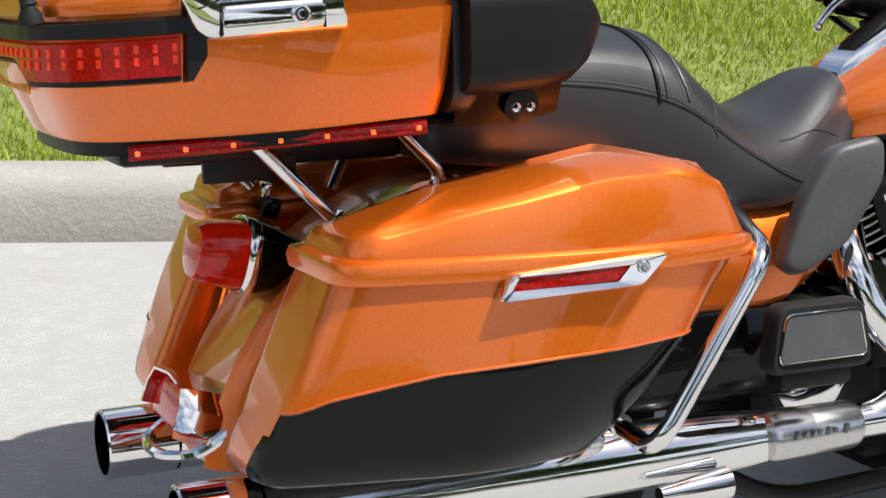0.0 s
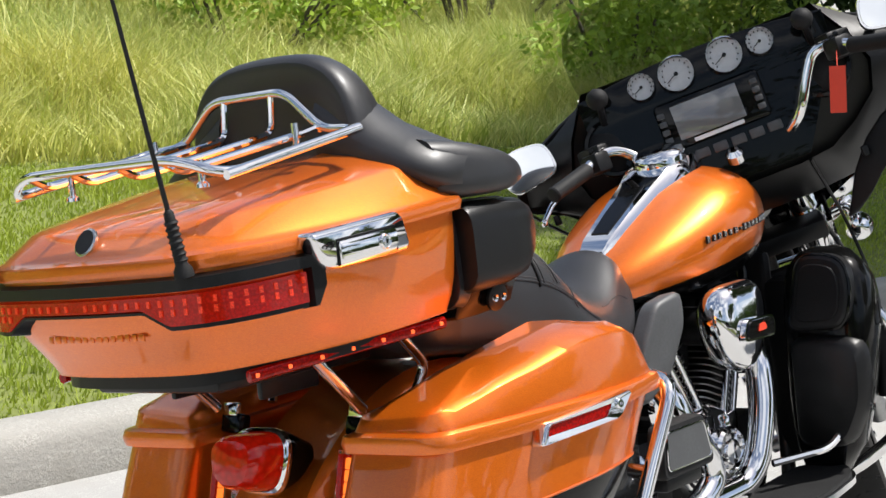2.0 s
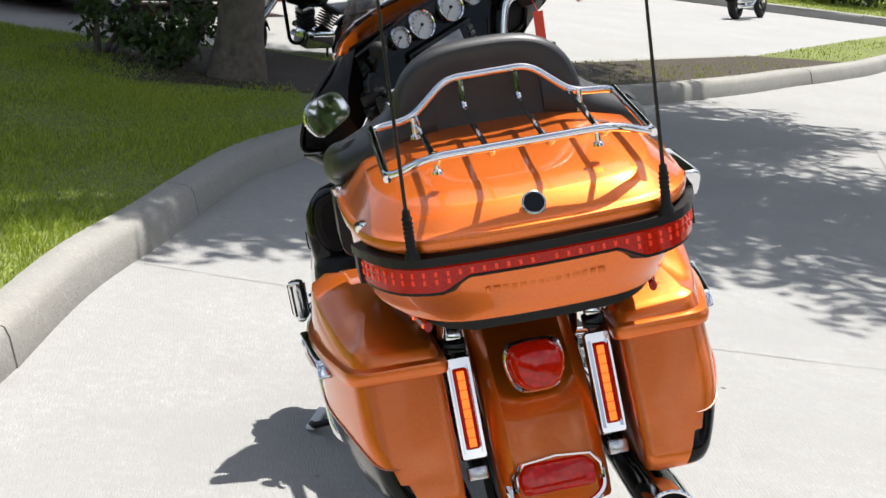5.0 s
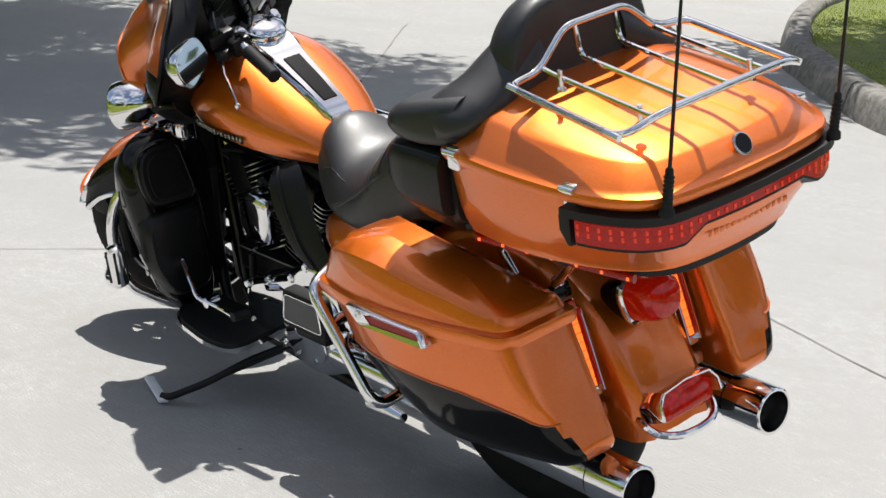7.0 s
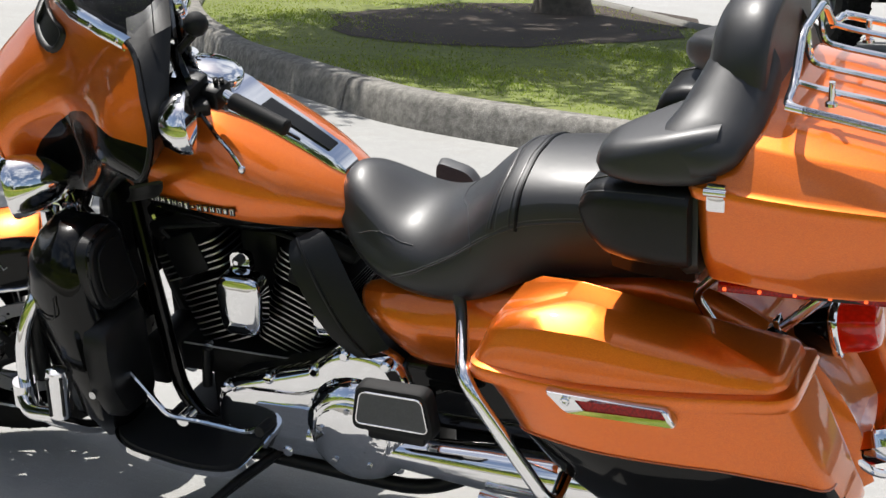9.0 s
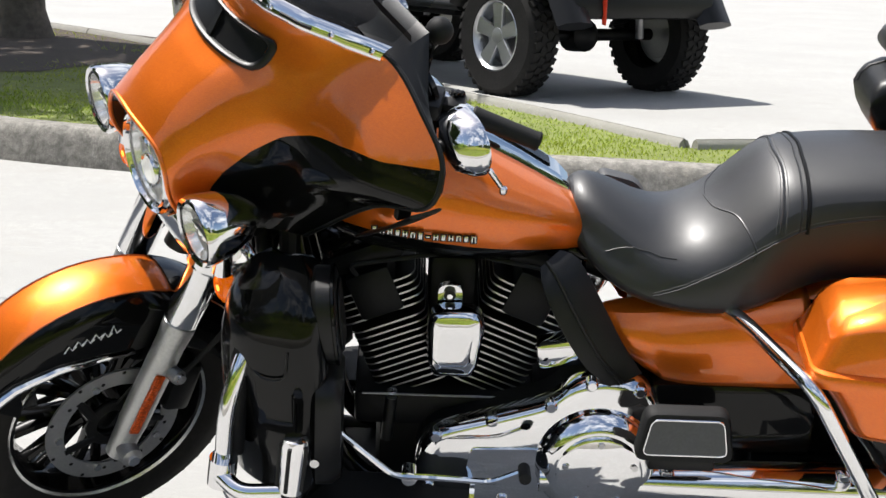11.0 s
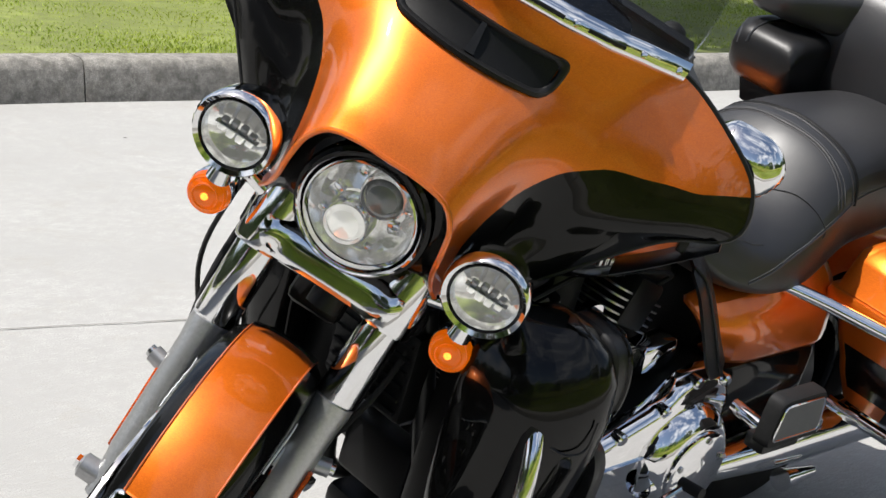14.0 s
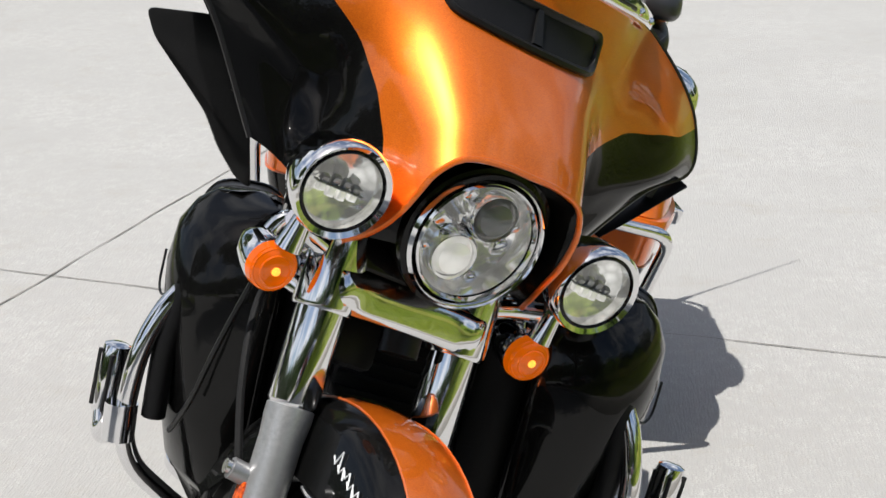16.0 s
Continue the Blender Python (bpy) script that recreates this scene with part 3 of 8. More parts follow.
body_rings = [[tp_tilt((x, y, z)) for x, y in tp_outline(z)] for z in (0.872, 0.876, 0.90, 0.93, 0.96, 1.00, 1.045)]
body_rings.insert(0, [tp_tilt((-0.15 + (x + 0.15) * 0.93, y * 0.9, 0.868)) for x, y in tp_outline(0.875)])
tour = on_bike("top_case", loft(body_rings), ORANGE, "amber hard top case behind the seat", smooth=40)
rimr = [[tp_tilt((x, y, z)) for x, y in tp_outline(1.05, gr)] for z, gr in ((1.046, 0.0), (1.044, 0.010), (1.058, 0.013), (1.066, 0.010), (1.070, 0.0))]
lidr = []
for f, dx_r, dx_f, dy in ((1.073, 0.0, 0.0, 0.0), (1.077, 0.003, 0.001, 0.004), (1.122, 0.042, 0.018, 0.046), (1.128, 0.052, 0.022, 0.056), (1.147, 0.12, 0.05, 0.13), (1.154, 0.18, 0.09, 0.20)):
    ring = []
    for x, y in tp_outline(1.07):
        t = (x + 0.455) / 0.555
        xx = x + dx_r * (1 - t) - dx_f * t
        yy = y * (1 - dy / 0.33)
        rise = (f - 1.073) * (0.72 + 0.5 * t)
        ring.append(tp_tilt((xx, yy, 1.073 + rise)))
    lidr.append(ring)
lid = on_bike("top_case_lid", loft(rimr + lidr), ORANGE, "domed amber top case lid", parent=tour, smooth=40)
part("base_tray", loft([[tp_tilt((x * 0.95 - 0.01, y * 0.90, z)) for x, y in tp_outline(0.875)] for z in (0.850, 0.872)]), SATIN_BLACK, tour, "black base tray")
part("tray_keel", block((-0.20, 0, 0.838), (0.26, 0.31, 0.040), None, 0.012), SATIN_BLACK, tour, "black keel under the case")
# wrap-round rear lamp under the lid, with a black cap that carries the aerials
def wrap_part(name, lo, hi, g_in, g_out, mat, label, x0=-1.0, x1=-0.285, side=0):
    """A band that follows the back of the case between two stations along its sides."""
    bi, bo = tp_outline(1.0, g_in), tp_outline(1.0, g_out)
    fine = []
    for i in range(len(bo) - 1):
        n_ = max(1, int((Vector(bo[i + 1]) - Vector(bo[i])).length / 0.006))
        for k in range(n_):
            t = k / n_
            fine.append(tuple(Vector(bi[i]).lerp(Vector(bi[i + 1]), t)) + tuple(Vector(bo[i]).lerp(Vector(bo[i + 1]), t)))
    rows = []
    for xi, yi, xo, yo in fine:
        if x0 < xo < x1 and yo * side >= 0:
            l = lo(abs(yo), xo)
            rows.append([tp_tilt((xi, yi, l)), tp_tilt((xo, yo, l + 0.004)), tp_tilt((xo, yo, hi - 0.004)), tp_tilt((xi, yi, hi))])
    return on_bike(name, loft(rows), mat, label, parent=tour, smooth=40)


lamp_low = lambda y, x: 0.985 if y < 0.15 else (0.958 if y > 0.205 else 0.985 - (y - 0.15) * 0.49)
wrap_part("lamp_cap", lambda y, x: 1.012, 1.038, -0.01, 0.026, SATIN_BLACK, "black cap strip over the rear lamp", -1.0, -0.258)
wrap_part("rear_lamp", lamp_low, 1.013, -0.01, 0.016, RED_LIT, "red wrap-round rear lamp", -1.0, -0.285)
wrap_part("lamp_sill", lambda y, x: lamp_low(y, x) - 0.007, 0.990, -0.01, 0.0135, SATIN_BLACK, "black lower edge of the rear lamp", -1.0, -0.285)
for s in (1, -1):
    # two rows of cells behind the lens, following its bend
    line = [Vector((x, y, 0)) for x, y in tp_outline(1.0, 0.0165) if y >= 0.0 and x < -0.26]
    line.sort(key=lambda p: p.y - p.x * -0.001)
    line = [Vector((line[0].x, 0.0, 0))] + line
    walk_d, cells = 0.0, []
    for p, q in zip(line, line[1:]):
        ln = (q - p).length
        d = (0.024 - walk_d % 0.024) % 0.024
        while d < ln:
            cells.append((p.lerp(q, d / ln), math.atan2(q.y - p.y, q.x - p.x)))
            d += 0.024
        walk_d += ln
    for p, ang in cells[1:]:
        if p.x > -0.288:
            continue
        m = Matrix.Rotation(ang * 1.0, 4, "Z")
        flip_y = Matrix.Diagonal((1, s, 1, 1))
        for z in ((0.998,) if p.y < 0.17 else (0.998, 0.983)):
            part("lamp_led", moved(block((0, 0, 0), (0.006, 0.004, 0.0105), None), flip_y @ Matrix.Translation(tp_tilt((p.x, p.y, z))) @ m), RED_CELL, tour)
    # slanting end of the lamp frame
    wrap_part("lamp_end", lambda y, x: 0.950 + max(0.0, (x + 0.276) * 1.6), 1.020, -0.01, 0.0215, SATIN_BLACK, "black lamp end frame", -0.288, -0.2545, s)
    # aerial: spring base and tapered whip
    ar = part("aerial_base", turned([(0, 0.016), (0.012, 0.015), (0.02, 0.010), (0.07, 0.009), (0.10, 0.008), (0.105, 0.004)], (-0.455, 0.255 * s, 1.022), (-0.16, 0, 1.0), 14), RUBBER, tour, "black sprung aerial base")
    part("aerial_whip", tube([(-0.47, 0.255 * s, 1.115), (-0.53, 0.25 * s, 1.50), (-0.60, 0.24 * s, 1.95)], lambda t: 0.0042 - 0.0022 * t, 8), SATIN_BLACK, tour, "thin black aerial")
    for k in range(7):
        part("aerial_coil", turned([(0, 0.0095), (0.003, 0.0115), (0.006, 0.0095)], (-0.4578 - k * 0.0017, 0.255 * s, 1.045 + k * 0.0095), (-0.16, 0, 1.0), 12), RUBBER, tour)
# underside light bars
for s in (1, -1):
    bar = [tp_tilt((x, (0.236 + (x + 0.335) * 0.19) * s, 0.856)) for x in (-0.335, -0.25, -0.15, -0.05, 0.06)]
    lb = on_bike("side_light_bar", tube(bar, 0.0105, 8, flat=0.8), RED_LENS, "smoked red light bar under the case", parent=tour)
    for k in range(7):
        x = -0.325 + k * 0.062
        part("lamp_led", block(tp_tilt((x, (0.243 + (x + 0.335) * 0.19) * s, 0.856)), (0.007, 0.008, 0.007), None, 0.002), LED_RED, tour)
# latch on the near side, hinges on the far one
lo = rounded([(-0.128, 0.036), (-0.098, -0.030), (0.100, -0.030), (0.088, 0.038)], [0.012, 0.030, 0.006, 0.014], 4)
lput = lambda u, v, w: Vector(tp_tilt((-0.170 + u, -0.350 - w, 1.032 + v)))
latch = on_bike("case_latch", loft([[lput(u, v, -0.008) for u, v in lo], [lput(u, v, 0.010) for u, v in lo], [lput(u * 0.985, v * 0.94, 0.019) for u, v in lo], [lput(u * 0.96, 0.003 + v * 0.72, 0.024) for u, v in lo]]), CHROME, "chrome top case latch with a key lock", parent=tour, smooth=60)
pad_o = rounded([(-0.072, -0.024), (0.062, -0.024), (0.062, 0.014), (-0.072, 0.014)], 0.004, 2)
part("latch_paddle", loft([[lput(u, v, 0.018) for u, v in pad_o], [lput(u, v, 0.027) for u, v in pad_o], [lput(u, v * 0.85 + 0.001, 0.0295) for u, v in pad_o], [lput(u, v * 0.4 - 0.001, 0.0315) for u, v in pad_o]]), CHROME, tour, "chrome latch paddle", smooth=60)
part("latch_gap", tube([lput(u, v, 0.0245) for u, v in ((-0.074, -0.024), (-0.074, 0.016), (0.064, 0.016), (0.064, -0.024))], 0.0022, 6), ENGINE_BLACK, tour)
part("latch_lock", turned([(0, 0.013), (0.006, 0.013), (0.008, 0.011), (0.0065, 0.009), (0.0065, 0.006), (0.009, 0.005), (0.009, 0.0)], lput(0.030, -0.004, 0.028), (0, -1, 0), 20), CHROME, tour, smooth=30)
part("lock_slot", block(lput(0.030, -0.004, 0.0375), (0.0022, 0.002, 0.007)), ENGINE_BLACK, tour)
for x in (0.055, -0.27):
    yy = 0.352 if x > 0 else 0.330
    h = on_bike("case_hinge", block(tp_tilt((x, yy, 1.052)), (0.036, 0.016, 0.052), None, 0.005), CHROME, "chrome lid hinge", parent=tour)
    part("hinge_barrel", turned([(-0.02, 0.008), (0.02, 0.008)], tp_tilt((x, yy + 0.010, 1.066)), (1, 0, 0), 12), CHROME, tour)
# round badge
on_bike("case_medallion", turned([(0, 0.025), (0.004, 0.025), (0.006, 0.022)], (-0.428, 0, 1.083), (-0.86, 0, 0.5), 24), SILVER_INK, "round dark badge with a silver rim", parent=tour)
part("badge_face", turned([(0.0055, 0.021), (0.007, 0.0205)], (-0.428, 0, 1.083), (-0.86, 0, 0.5), 24), SATIN_BLACK, tour)
for k in range(3):
    part("badge_bar", block((-0.4335 + 0.004 * k, 0, 1.078 + k * 0.007), (0.004, 0.026 - 0.004 * k, 0.003), Matrix.Rotation(-0.52, 4, "Y")), DULL_WHITE, tour)
for i in range(14):
    part("rear_badge_letter", block(tp_tilt((-0.4368, -0.115 + i * 0.0177, 0.943)), (0.0025, 0.010 if i % 3 else 0.013, 0.012), None, 0.001), ORANGE, tour)
# luggage rack
rk = on_bike("luggage_rack", tube([(-0.045, 0.268, 1.216), (-0.36, 0.272, 1.166), (-0.395, 0.19, 1.200), (-0.395, -0.19, 1.200), (-0.36, -0.272, 1.166), (-0.045, -0.268, 1.216)], 0.0085, 10, 0.04), CHROME, "chrome tubular luggage rack on the lid")
part("rack_front", tube([(-0.36, 0.272, 1.166), (-0.045, 0.268, 1.216), (-0.040, 0.178, 1.222), (-0.035, 0.092, 1.294), (-0.035, -0.092, 1.294), (-0.040, -0.178, 1.222), (-0.045, -0.268, 1.216), (-0.36, -0.272, 1.166)], 0.0085, 10, 0.03), CHROME, rk)
for y in (-0.17, -0.06, 0.06, 0.17):
    z1 = 1.222 if abs(y) > 0.1 else 1.290
    part("rack_rail", tube([(-0.395, y, 1.196), (-0.36, y, 1.178), (-0.08, y, 1.218), (-0.045, y, 1.226), (-0.036, y, z1)], 0.0065, 8, 0.02), CHROME, rk)
for x, y in ((-0.315, 0.166), (-0.315, -0.166), (-0.108, 0.18), (-0.108, -0.18)):
    part("rack_post", turned([(0, 0.012), (0.006, 0.011), (0.010, 0.006), (0.045, 0.006)], (x, y, 1.150 + (x + 0.315) * 0.2), (0, 0, 1), 12), CHROME, rk)
# struts and bracket below the case
for s in (1, -1):
    on_bike("case_strut", tube([(-0.155, 0.19 * s, 0.855), (-0.035, 0.185 * s, 0.735)], 0.011, 10), CHROME, "chrome case support strut")
    on_bike("case_strut", tube([(0.065, 0.19 * s, 0.86), (0.135, 0.19 * s, 0.785), (0.10, 0.18 * s, 0.72)], 0.010, 10, 0.02), CHROME, "bent chrome case support strut")
    on_bike("case_bracket", block((-0.13, 0.11 * s, 0.818), (0.14, 0.012, 0.07), None, 0.004), SATIN_BLACK, "black steel case bracket")
on_bike("case_mount", block((-0.01, 0, 0.822), (0.26, 0.16, 0.045), None, 0.01), SATIN_BLACK, "black mounting frame under the case")

# -- seat --
def seat_ring(x, w, top, crown, low, wl):
    pts = []
    for y, z in ((0, top), (w * 0.35, top - crown * 0.12), (w * 0.7, top - crown * 0.45), (w * 0.93, top - crown), (w, (top - crown) * 0.65 + low * 0.35), (wl * 1.0, low + 0.03), (wl * 0.9, low), (0, low)):
        pts.append((x, y, z))
    return pts + [(x, -y, z) for x, y, z in reversed(pts[1:-1])]


SEAT = [(0.955, 0.05, 0.868, 0.03, 0.82, 0.06), (0.94, 0.085, 0.898, 0.04, 0.79, 0.10), (0.90, 0.112, 0.905, 0.05, 0.75, 0.14), (0.84, 0.145, 0.876, 0.055, 0.705, 0.175), (0.78, 0.180, 0.842, 0.054, 0.69, 0.195), (0.72, 0.20, 0.842, 0.062, 0.68, 0.205), (0.66, 0.21, 0.872, 0.076, 0.68, 0.21), (0.61, 0.212, 0.924, 0.088, 0.685, 0.21), (0.565, 0.208, 0.968, 0.085, 0.70, 0.205), (0.53, 0.20, 0.984, 0.07, 0.72, 0.20), (0.49, 0.192, 0.986, 0.06, 0.74, 0.195), (0.45, 0.19, 0.988, 0.05, 0.755, 0.19), (0.35, 0.19, 0.995, 0.05, 0.765, 0.185), (0.20, 0.185, 0.995, 0.05, 0.785, 0.18), (0.11, 0.18, 1.0, 0.05, 0.79, 0.175)]
def refine(geo, levels=2):
    """The smooth (Catmull-Clark) form of a coarse cage, as plain geometry."""
    me = bpy.data.meshes.new("cage")
    me.from_pydata([tuple(p) for p in geo[0]], [], [tuple(f) for f in geo[1]])
    ob = bpy.data.objects.new("cage", me)
    scene.collection.objects.link(ob)
    md_ = ob.modifiers.new("s", "SUBSURF")
    md_.levels = md_.render_levels = levels
    dg = bpy.context.evaluated_depsgraph_get()
    ev = ob.evaluated_get(dg).to_mesh()
    out = [tuple(v.co) for v in ev.vertices], [tuple(p.vertices) for p in ev.polygons]
    ob.evaluated_get(dg).to_mesh_clear()
    bpy.data.objects.remove(ob)
    bpy.data.meshes.remove(me)
    return out


seat_cage = loft([seat_ring(*r) for r in SEAT])
seat = on_bike("seat", seat_cage, LEATHER, "stepped black vinyl seat for rider and passenger", sub=2)
seat_skin = BVHTree.FromPolygons(*refine(seat_cage, 2))


def seam(pts, r, mat, lift=0.0):
    """A seam through the given places, laid on the skin of the seat."""
    out = []
    for p in spline([Vector(q) for q in pts], 7):
        q, n, _, _ = seat_skin.find_nearest(p)
        out.append(q + n * lift)
    part("seam", tube(out, r, 6), mat, seat, "sewn seam")


for s in (1, -1):
    side_line = [(0.20, 0.2, 0.915), (0.35, 0.2, 0.908), (0.457, 0.2, 0.893), (0.514, 0.205, 0.876), (0.575, 0.21, 0.846), (0.633, 0.21, 0.809), (0.69, 0.21, 0.776), (0.731, 0.21, 0.752), (0.785, 0.20, 0.727)]
    seam([(x, y * s, z) for x, y, z in side_line], 0.0026, LEATHER)
    seam([(x, y * s, z + 0.008) for x, y, z in side_line], 0.0009, STITCH, 0.0003)
    seam([(x, y * s, z) for x, y, z in ((0.879, 0.15, 0.802), (0.842, 0.16, 0.815), (0.81, 0.17, 0.826), (0.745, 0.19, 0.83))], 0.0016, LEATHER)
    seam([(x, y * s, z) for x, y, z in ((0.668, 0.0, 0.86), (0.655, 0.06, 0.86), (0.627, 0.12, 0.875), (0.607, 0.165, 0.86), (0.592, 0.19, 0.83), (0.598, 0.205, 0.815))], 0.0022, LEATHER)
arch = ((0.200, 0.872), (0.185, 0.915), (0.15, 0.955), (0.10, 0.985), (0.05, 0.99))
for dx, r, mat, lift in ((0.0, 0.0030, LEATHER, 0.0), (0.010, 0.0009, STITCH, 0.0003), (-0.010, 0.0009, STITCH, 0.0003)):
    seam([(0.553 + dx, y, z) for y, z in arch] + [(0.556 + dx, 0, 0.99)] + [(0.553 + dx, -y, z) for y, z in arch[::-1]], r, mat, lift)
for dx, r, mat in ((0.0, 0.0042, ENGINE_BLACK), (0.014, 0.0022, LEATHER)):
    seam([(0.500 + dx, y, z) for y, z in arch] + [(0.498 + dx, 0, 1.0)] + [(0.500 + dx, -y, z) for y, z in arch[::-1]], r, mat)
# passenger backrest: wrap-round collar, tall pad and side pods
def pad(rings, name, label, sub=2, mat=LEATHER, **kw):
    return on_bike(name, loft(rings), mat, label, parent=kw.get("parent"), sub=sub)


def arch_ring(x, w, top, base, power=3.1, n=18):
    out = []
    for i in range(n + 1):
        a = math.pi * i / n
        c, s_ = math.cos(a), math.sin(a)
        out.append((x, w * math.copysign(abs(c) ** (2 / power), c), base + (top - base) * abs(s_) ** (2 / power)))
    return out


rest = pad([arch_ring(0.012, 0.16, 1.325, 1.17), arch_ring(0.000, 0.205, 1.350, 1.165), arch_ring(0.03, 0.222, 1.366, 1.12), arch_ring(0.075, 0.222, 1.360, 1.08), arch_ring(0.115, 0.205, 1.335, 1.06), arch_ring(0.13, 0.16, 1.29, 1.06)], "passenger_backrest", "tall black vinyl passenger backrest")
SHOULDER = [(0.12, 0.062, 1.215, 0.068, 0.090), (0.18, 0.068, 1.190, 0.074, 0.078), (0.235, 0.078, 1.164, 0.080, 0.058), (0.29, 0.092, 1.146, 0.085, 0.047), (0.335, 0.108, 1.130, 0.082, 0.040), (0.358, 0.12, 1.122, 0.05, 0.024)]
for s in (1, -1):
    ring = [[(cx + rx * math.cos(a), y * s, cz + rz * math.sin(a)) for a in [k * math.pi / 8 for k in range(16)]] for y, cx, cz, rx, rz in SHOULDER]
    part("backrest_shoulder", loft(ring if s < 0 else [r[::-1] for r in ring]), LEATHER, rest, "padded shoulder of the backrest", smooth=80)
for s in (1, -1):
    g = (lambda q: q) if s > 0 else mirrored
    wing = [(0.06, 0.10, 0.345, 1.080, 1.195), (0.10, 0.11, 0.362, 1.076, 1.190), (0.15, 0.14, 0.374, 1.075, 1.180), (0.20, 0.185, 0.377, 1.076, 1.168), (0.24, 0.225, 0.372, 1.079, 1.158), (0.268, 0.25, 0.362, 1.086, 1.147), (0.280, 0.27, 0.345, 1.097, 1.134)]
    up = [[(x, y, z) for y, z in rounded([(y0, z0), (y1, z0), (y1 - 0.012, z1 - 0.012), (y0, z1)], 0.034, 5)] for x, y0, y1, z0, z1 in wing]
    part("armrest_wing", g(loft(up)), LEATHER, rest, "padded black wing of the backrest", smooth=70)
    pod = [(0.105, 0.915, 1.062), (0.112, 0.910, 1.066), (0.16, 0.910, 1.067), (0.22, 0.914, 1.066), (0.265, 0.924, 1.063), (0.297, 0.945, 1.053), (0.313, 0.972, 1.036), (0.318, 0.995, 1.018)]
    rings = []
    for x, a, b in pod:
        w0 = 0.364 - 0.03 * max(0, (x - 0.24) / 0.08) ** 2
        rings.append([(x, y, z) for y, z in rounded([(0.17, a), (w0, a), (w0, b), (0.17, b)], 0.040, 5)])
    p = part("speaker_pod", g(loft(rings)), SATIN_BLACK, rest, "black speaker pod beside the passenger seat", smooth=50)
    part("pod_piping", g(tube([(x, 0.30, b + 0.001) for x, a, b in pod[1:5]] + [(x, 0.30, b + 0.0005) for x, a, b in pod[5:]], 0.0028, 6)), LEATHER, rest, "piped top edge")
    part("pod_piping", g(tube([(x, 0.364 - 0.03 * max(0, (x - 0.24) / 0.08) ** 2 - 0.013, b - 0.011) for x, a, b in pod[1:]], 0.003, 6)), LEATHER, rest, "piped top edge")
    part("pod_panel", g(loft([[(x, 0.17, a - 0.055), (x, 0.30, a - 0.045), (x, 0.32, a + 0.002), (x, 0.17, a + 0.002)] for x, a, b in pod[:5]])), GLOSS_BLACK, rest)
collar = [[(x, y, z) for y, z in rounded([(-w, lo_), (w, lo_), (w * 0.98, 1.07), (w * 0.62, hi_), (-w * 0.62, hi_), (-w * 0.98, 1.07)], 0.05, 5)] for x, w, lo_, hi_ in ((0.095, 0.330, 0.885, 1.200), (0.118, 0.333, 0.880, 1.205), (0.140, 0.322, 0.888, 1.195), (0.158, 0.285, 0.912, 1.165), (0.172, 0.21, 0.945, 1.125), (0.179, 0.11, 0.985, 1.090))]
part("backrest_panel", loft(collar), LEATHER, rest, "wide black panel between seat and case", smooth=60)
jack = on_bike("socket_plate", turned([(0, 0.026), (0.006, 0.026), (0.008, 0.022)], (0.20, -0.318, 0.893), (0.0, -1, -0.25), 20), SATIN_BLACK, "black socket plate with two jacks")
for dx in (-0.011, 0.011):
    part("jack", turned([(0.006, 0.008), (0.011, 0.007), (0.008, 0.004)], (0.20 + dx, -0.318, 0.893), (0, -1, -0.25), 12), CHROME, jack)

# -- tank, console --
def tank_ring(x, w, top, zc, bot, wb):
    pts = [(x, 0, top), (x, w * 0.30, top - 0.004), (x, w * 0.62, top - (top - zc) * 0.20), (x, w * 0.88, top - (top - zc) * 0.52), (x, w, zc), (x, w * 0.96, zc - (zc - bot) * 0.55), (x, wb, bot), (x, wb * 0.4, bot + 0.004)]
    return pts + [(x, -y, z) for _, y, z in reversed(pts[1:])]


TANK = [(0.892, 0.065, 0.835, 0.806, 0.778, 0.05), (0.91, 0.100, 0.862, 0.818, 0.770, 0.08), (0.97, 0.140, 0.902, 0.842, 0.764, 0.11), (1.05, 0.180, 0.948, 0.868, 0.762, 0.14), (1.14, 0.208, 0.996, 0.892, 0.762, 0.165), (1.23, 0.222, 1.038, 0.922, 0.776, 0.17), (1.32, 0.218, 1.052, 0.93, 0.78, 0.16), (1.40, 0.195, 1.045, 0.935, 0.80, 0.13), (1.455, 0.15, 1.015, 0.93, 0.83, 0.09), (1.475, 0.09, 0.97, 0.92, 0.87, 0.05)]
tank_geo = loft([tank_ring(*r) for r in TANK])

tank_fine = refine(tank_geo, 3)


def halved(geo, point, normal, keep_upper):
    """The part of a body on one side of a plane."""
    bm = bmesh.new()
    vs = [bm.verts.new(p) for p in geo[0]]
    for f in geo[1]:
        bm.faces.new([vs[i] for i in f])
    bmesh.ops.bisect_plane(bm, geom=bm.verts[:] + bm.edges[:] + bm.faces[:], plane_co=point, plane_no=normal, clear_inner=keep_upper, clear_outer=not keep_upper)
    bm.verts.index_update()
    out = [tuple(v.co) for v in bm.verts], [tuple(v.index for v in f.verts) for f in bm.faces]
    bm.free()
    return out


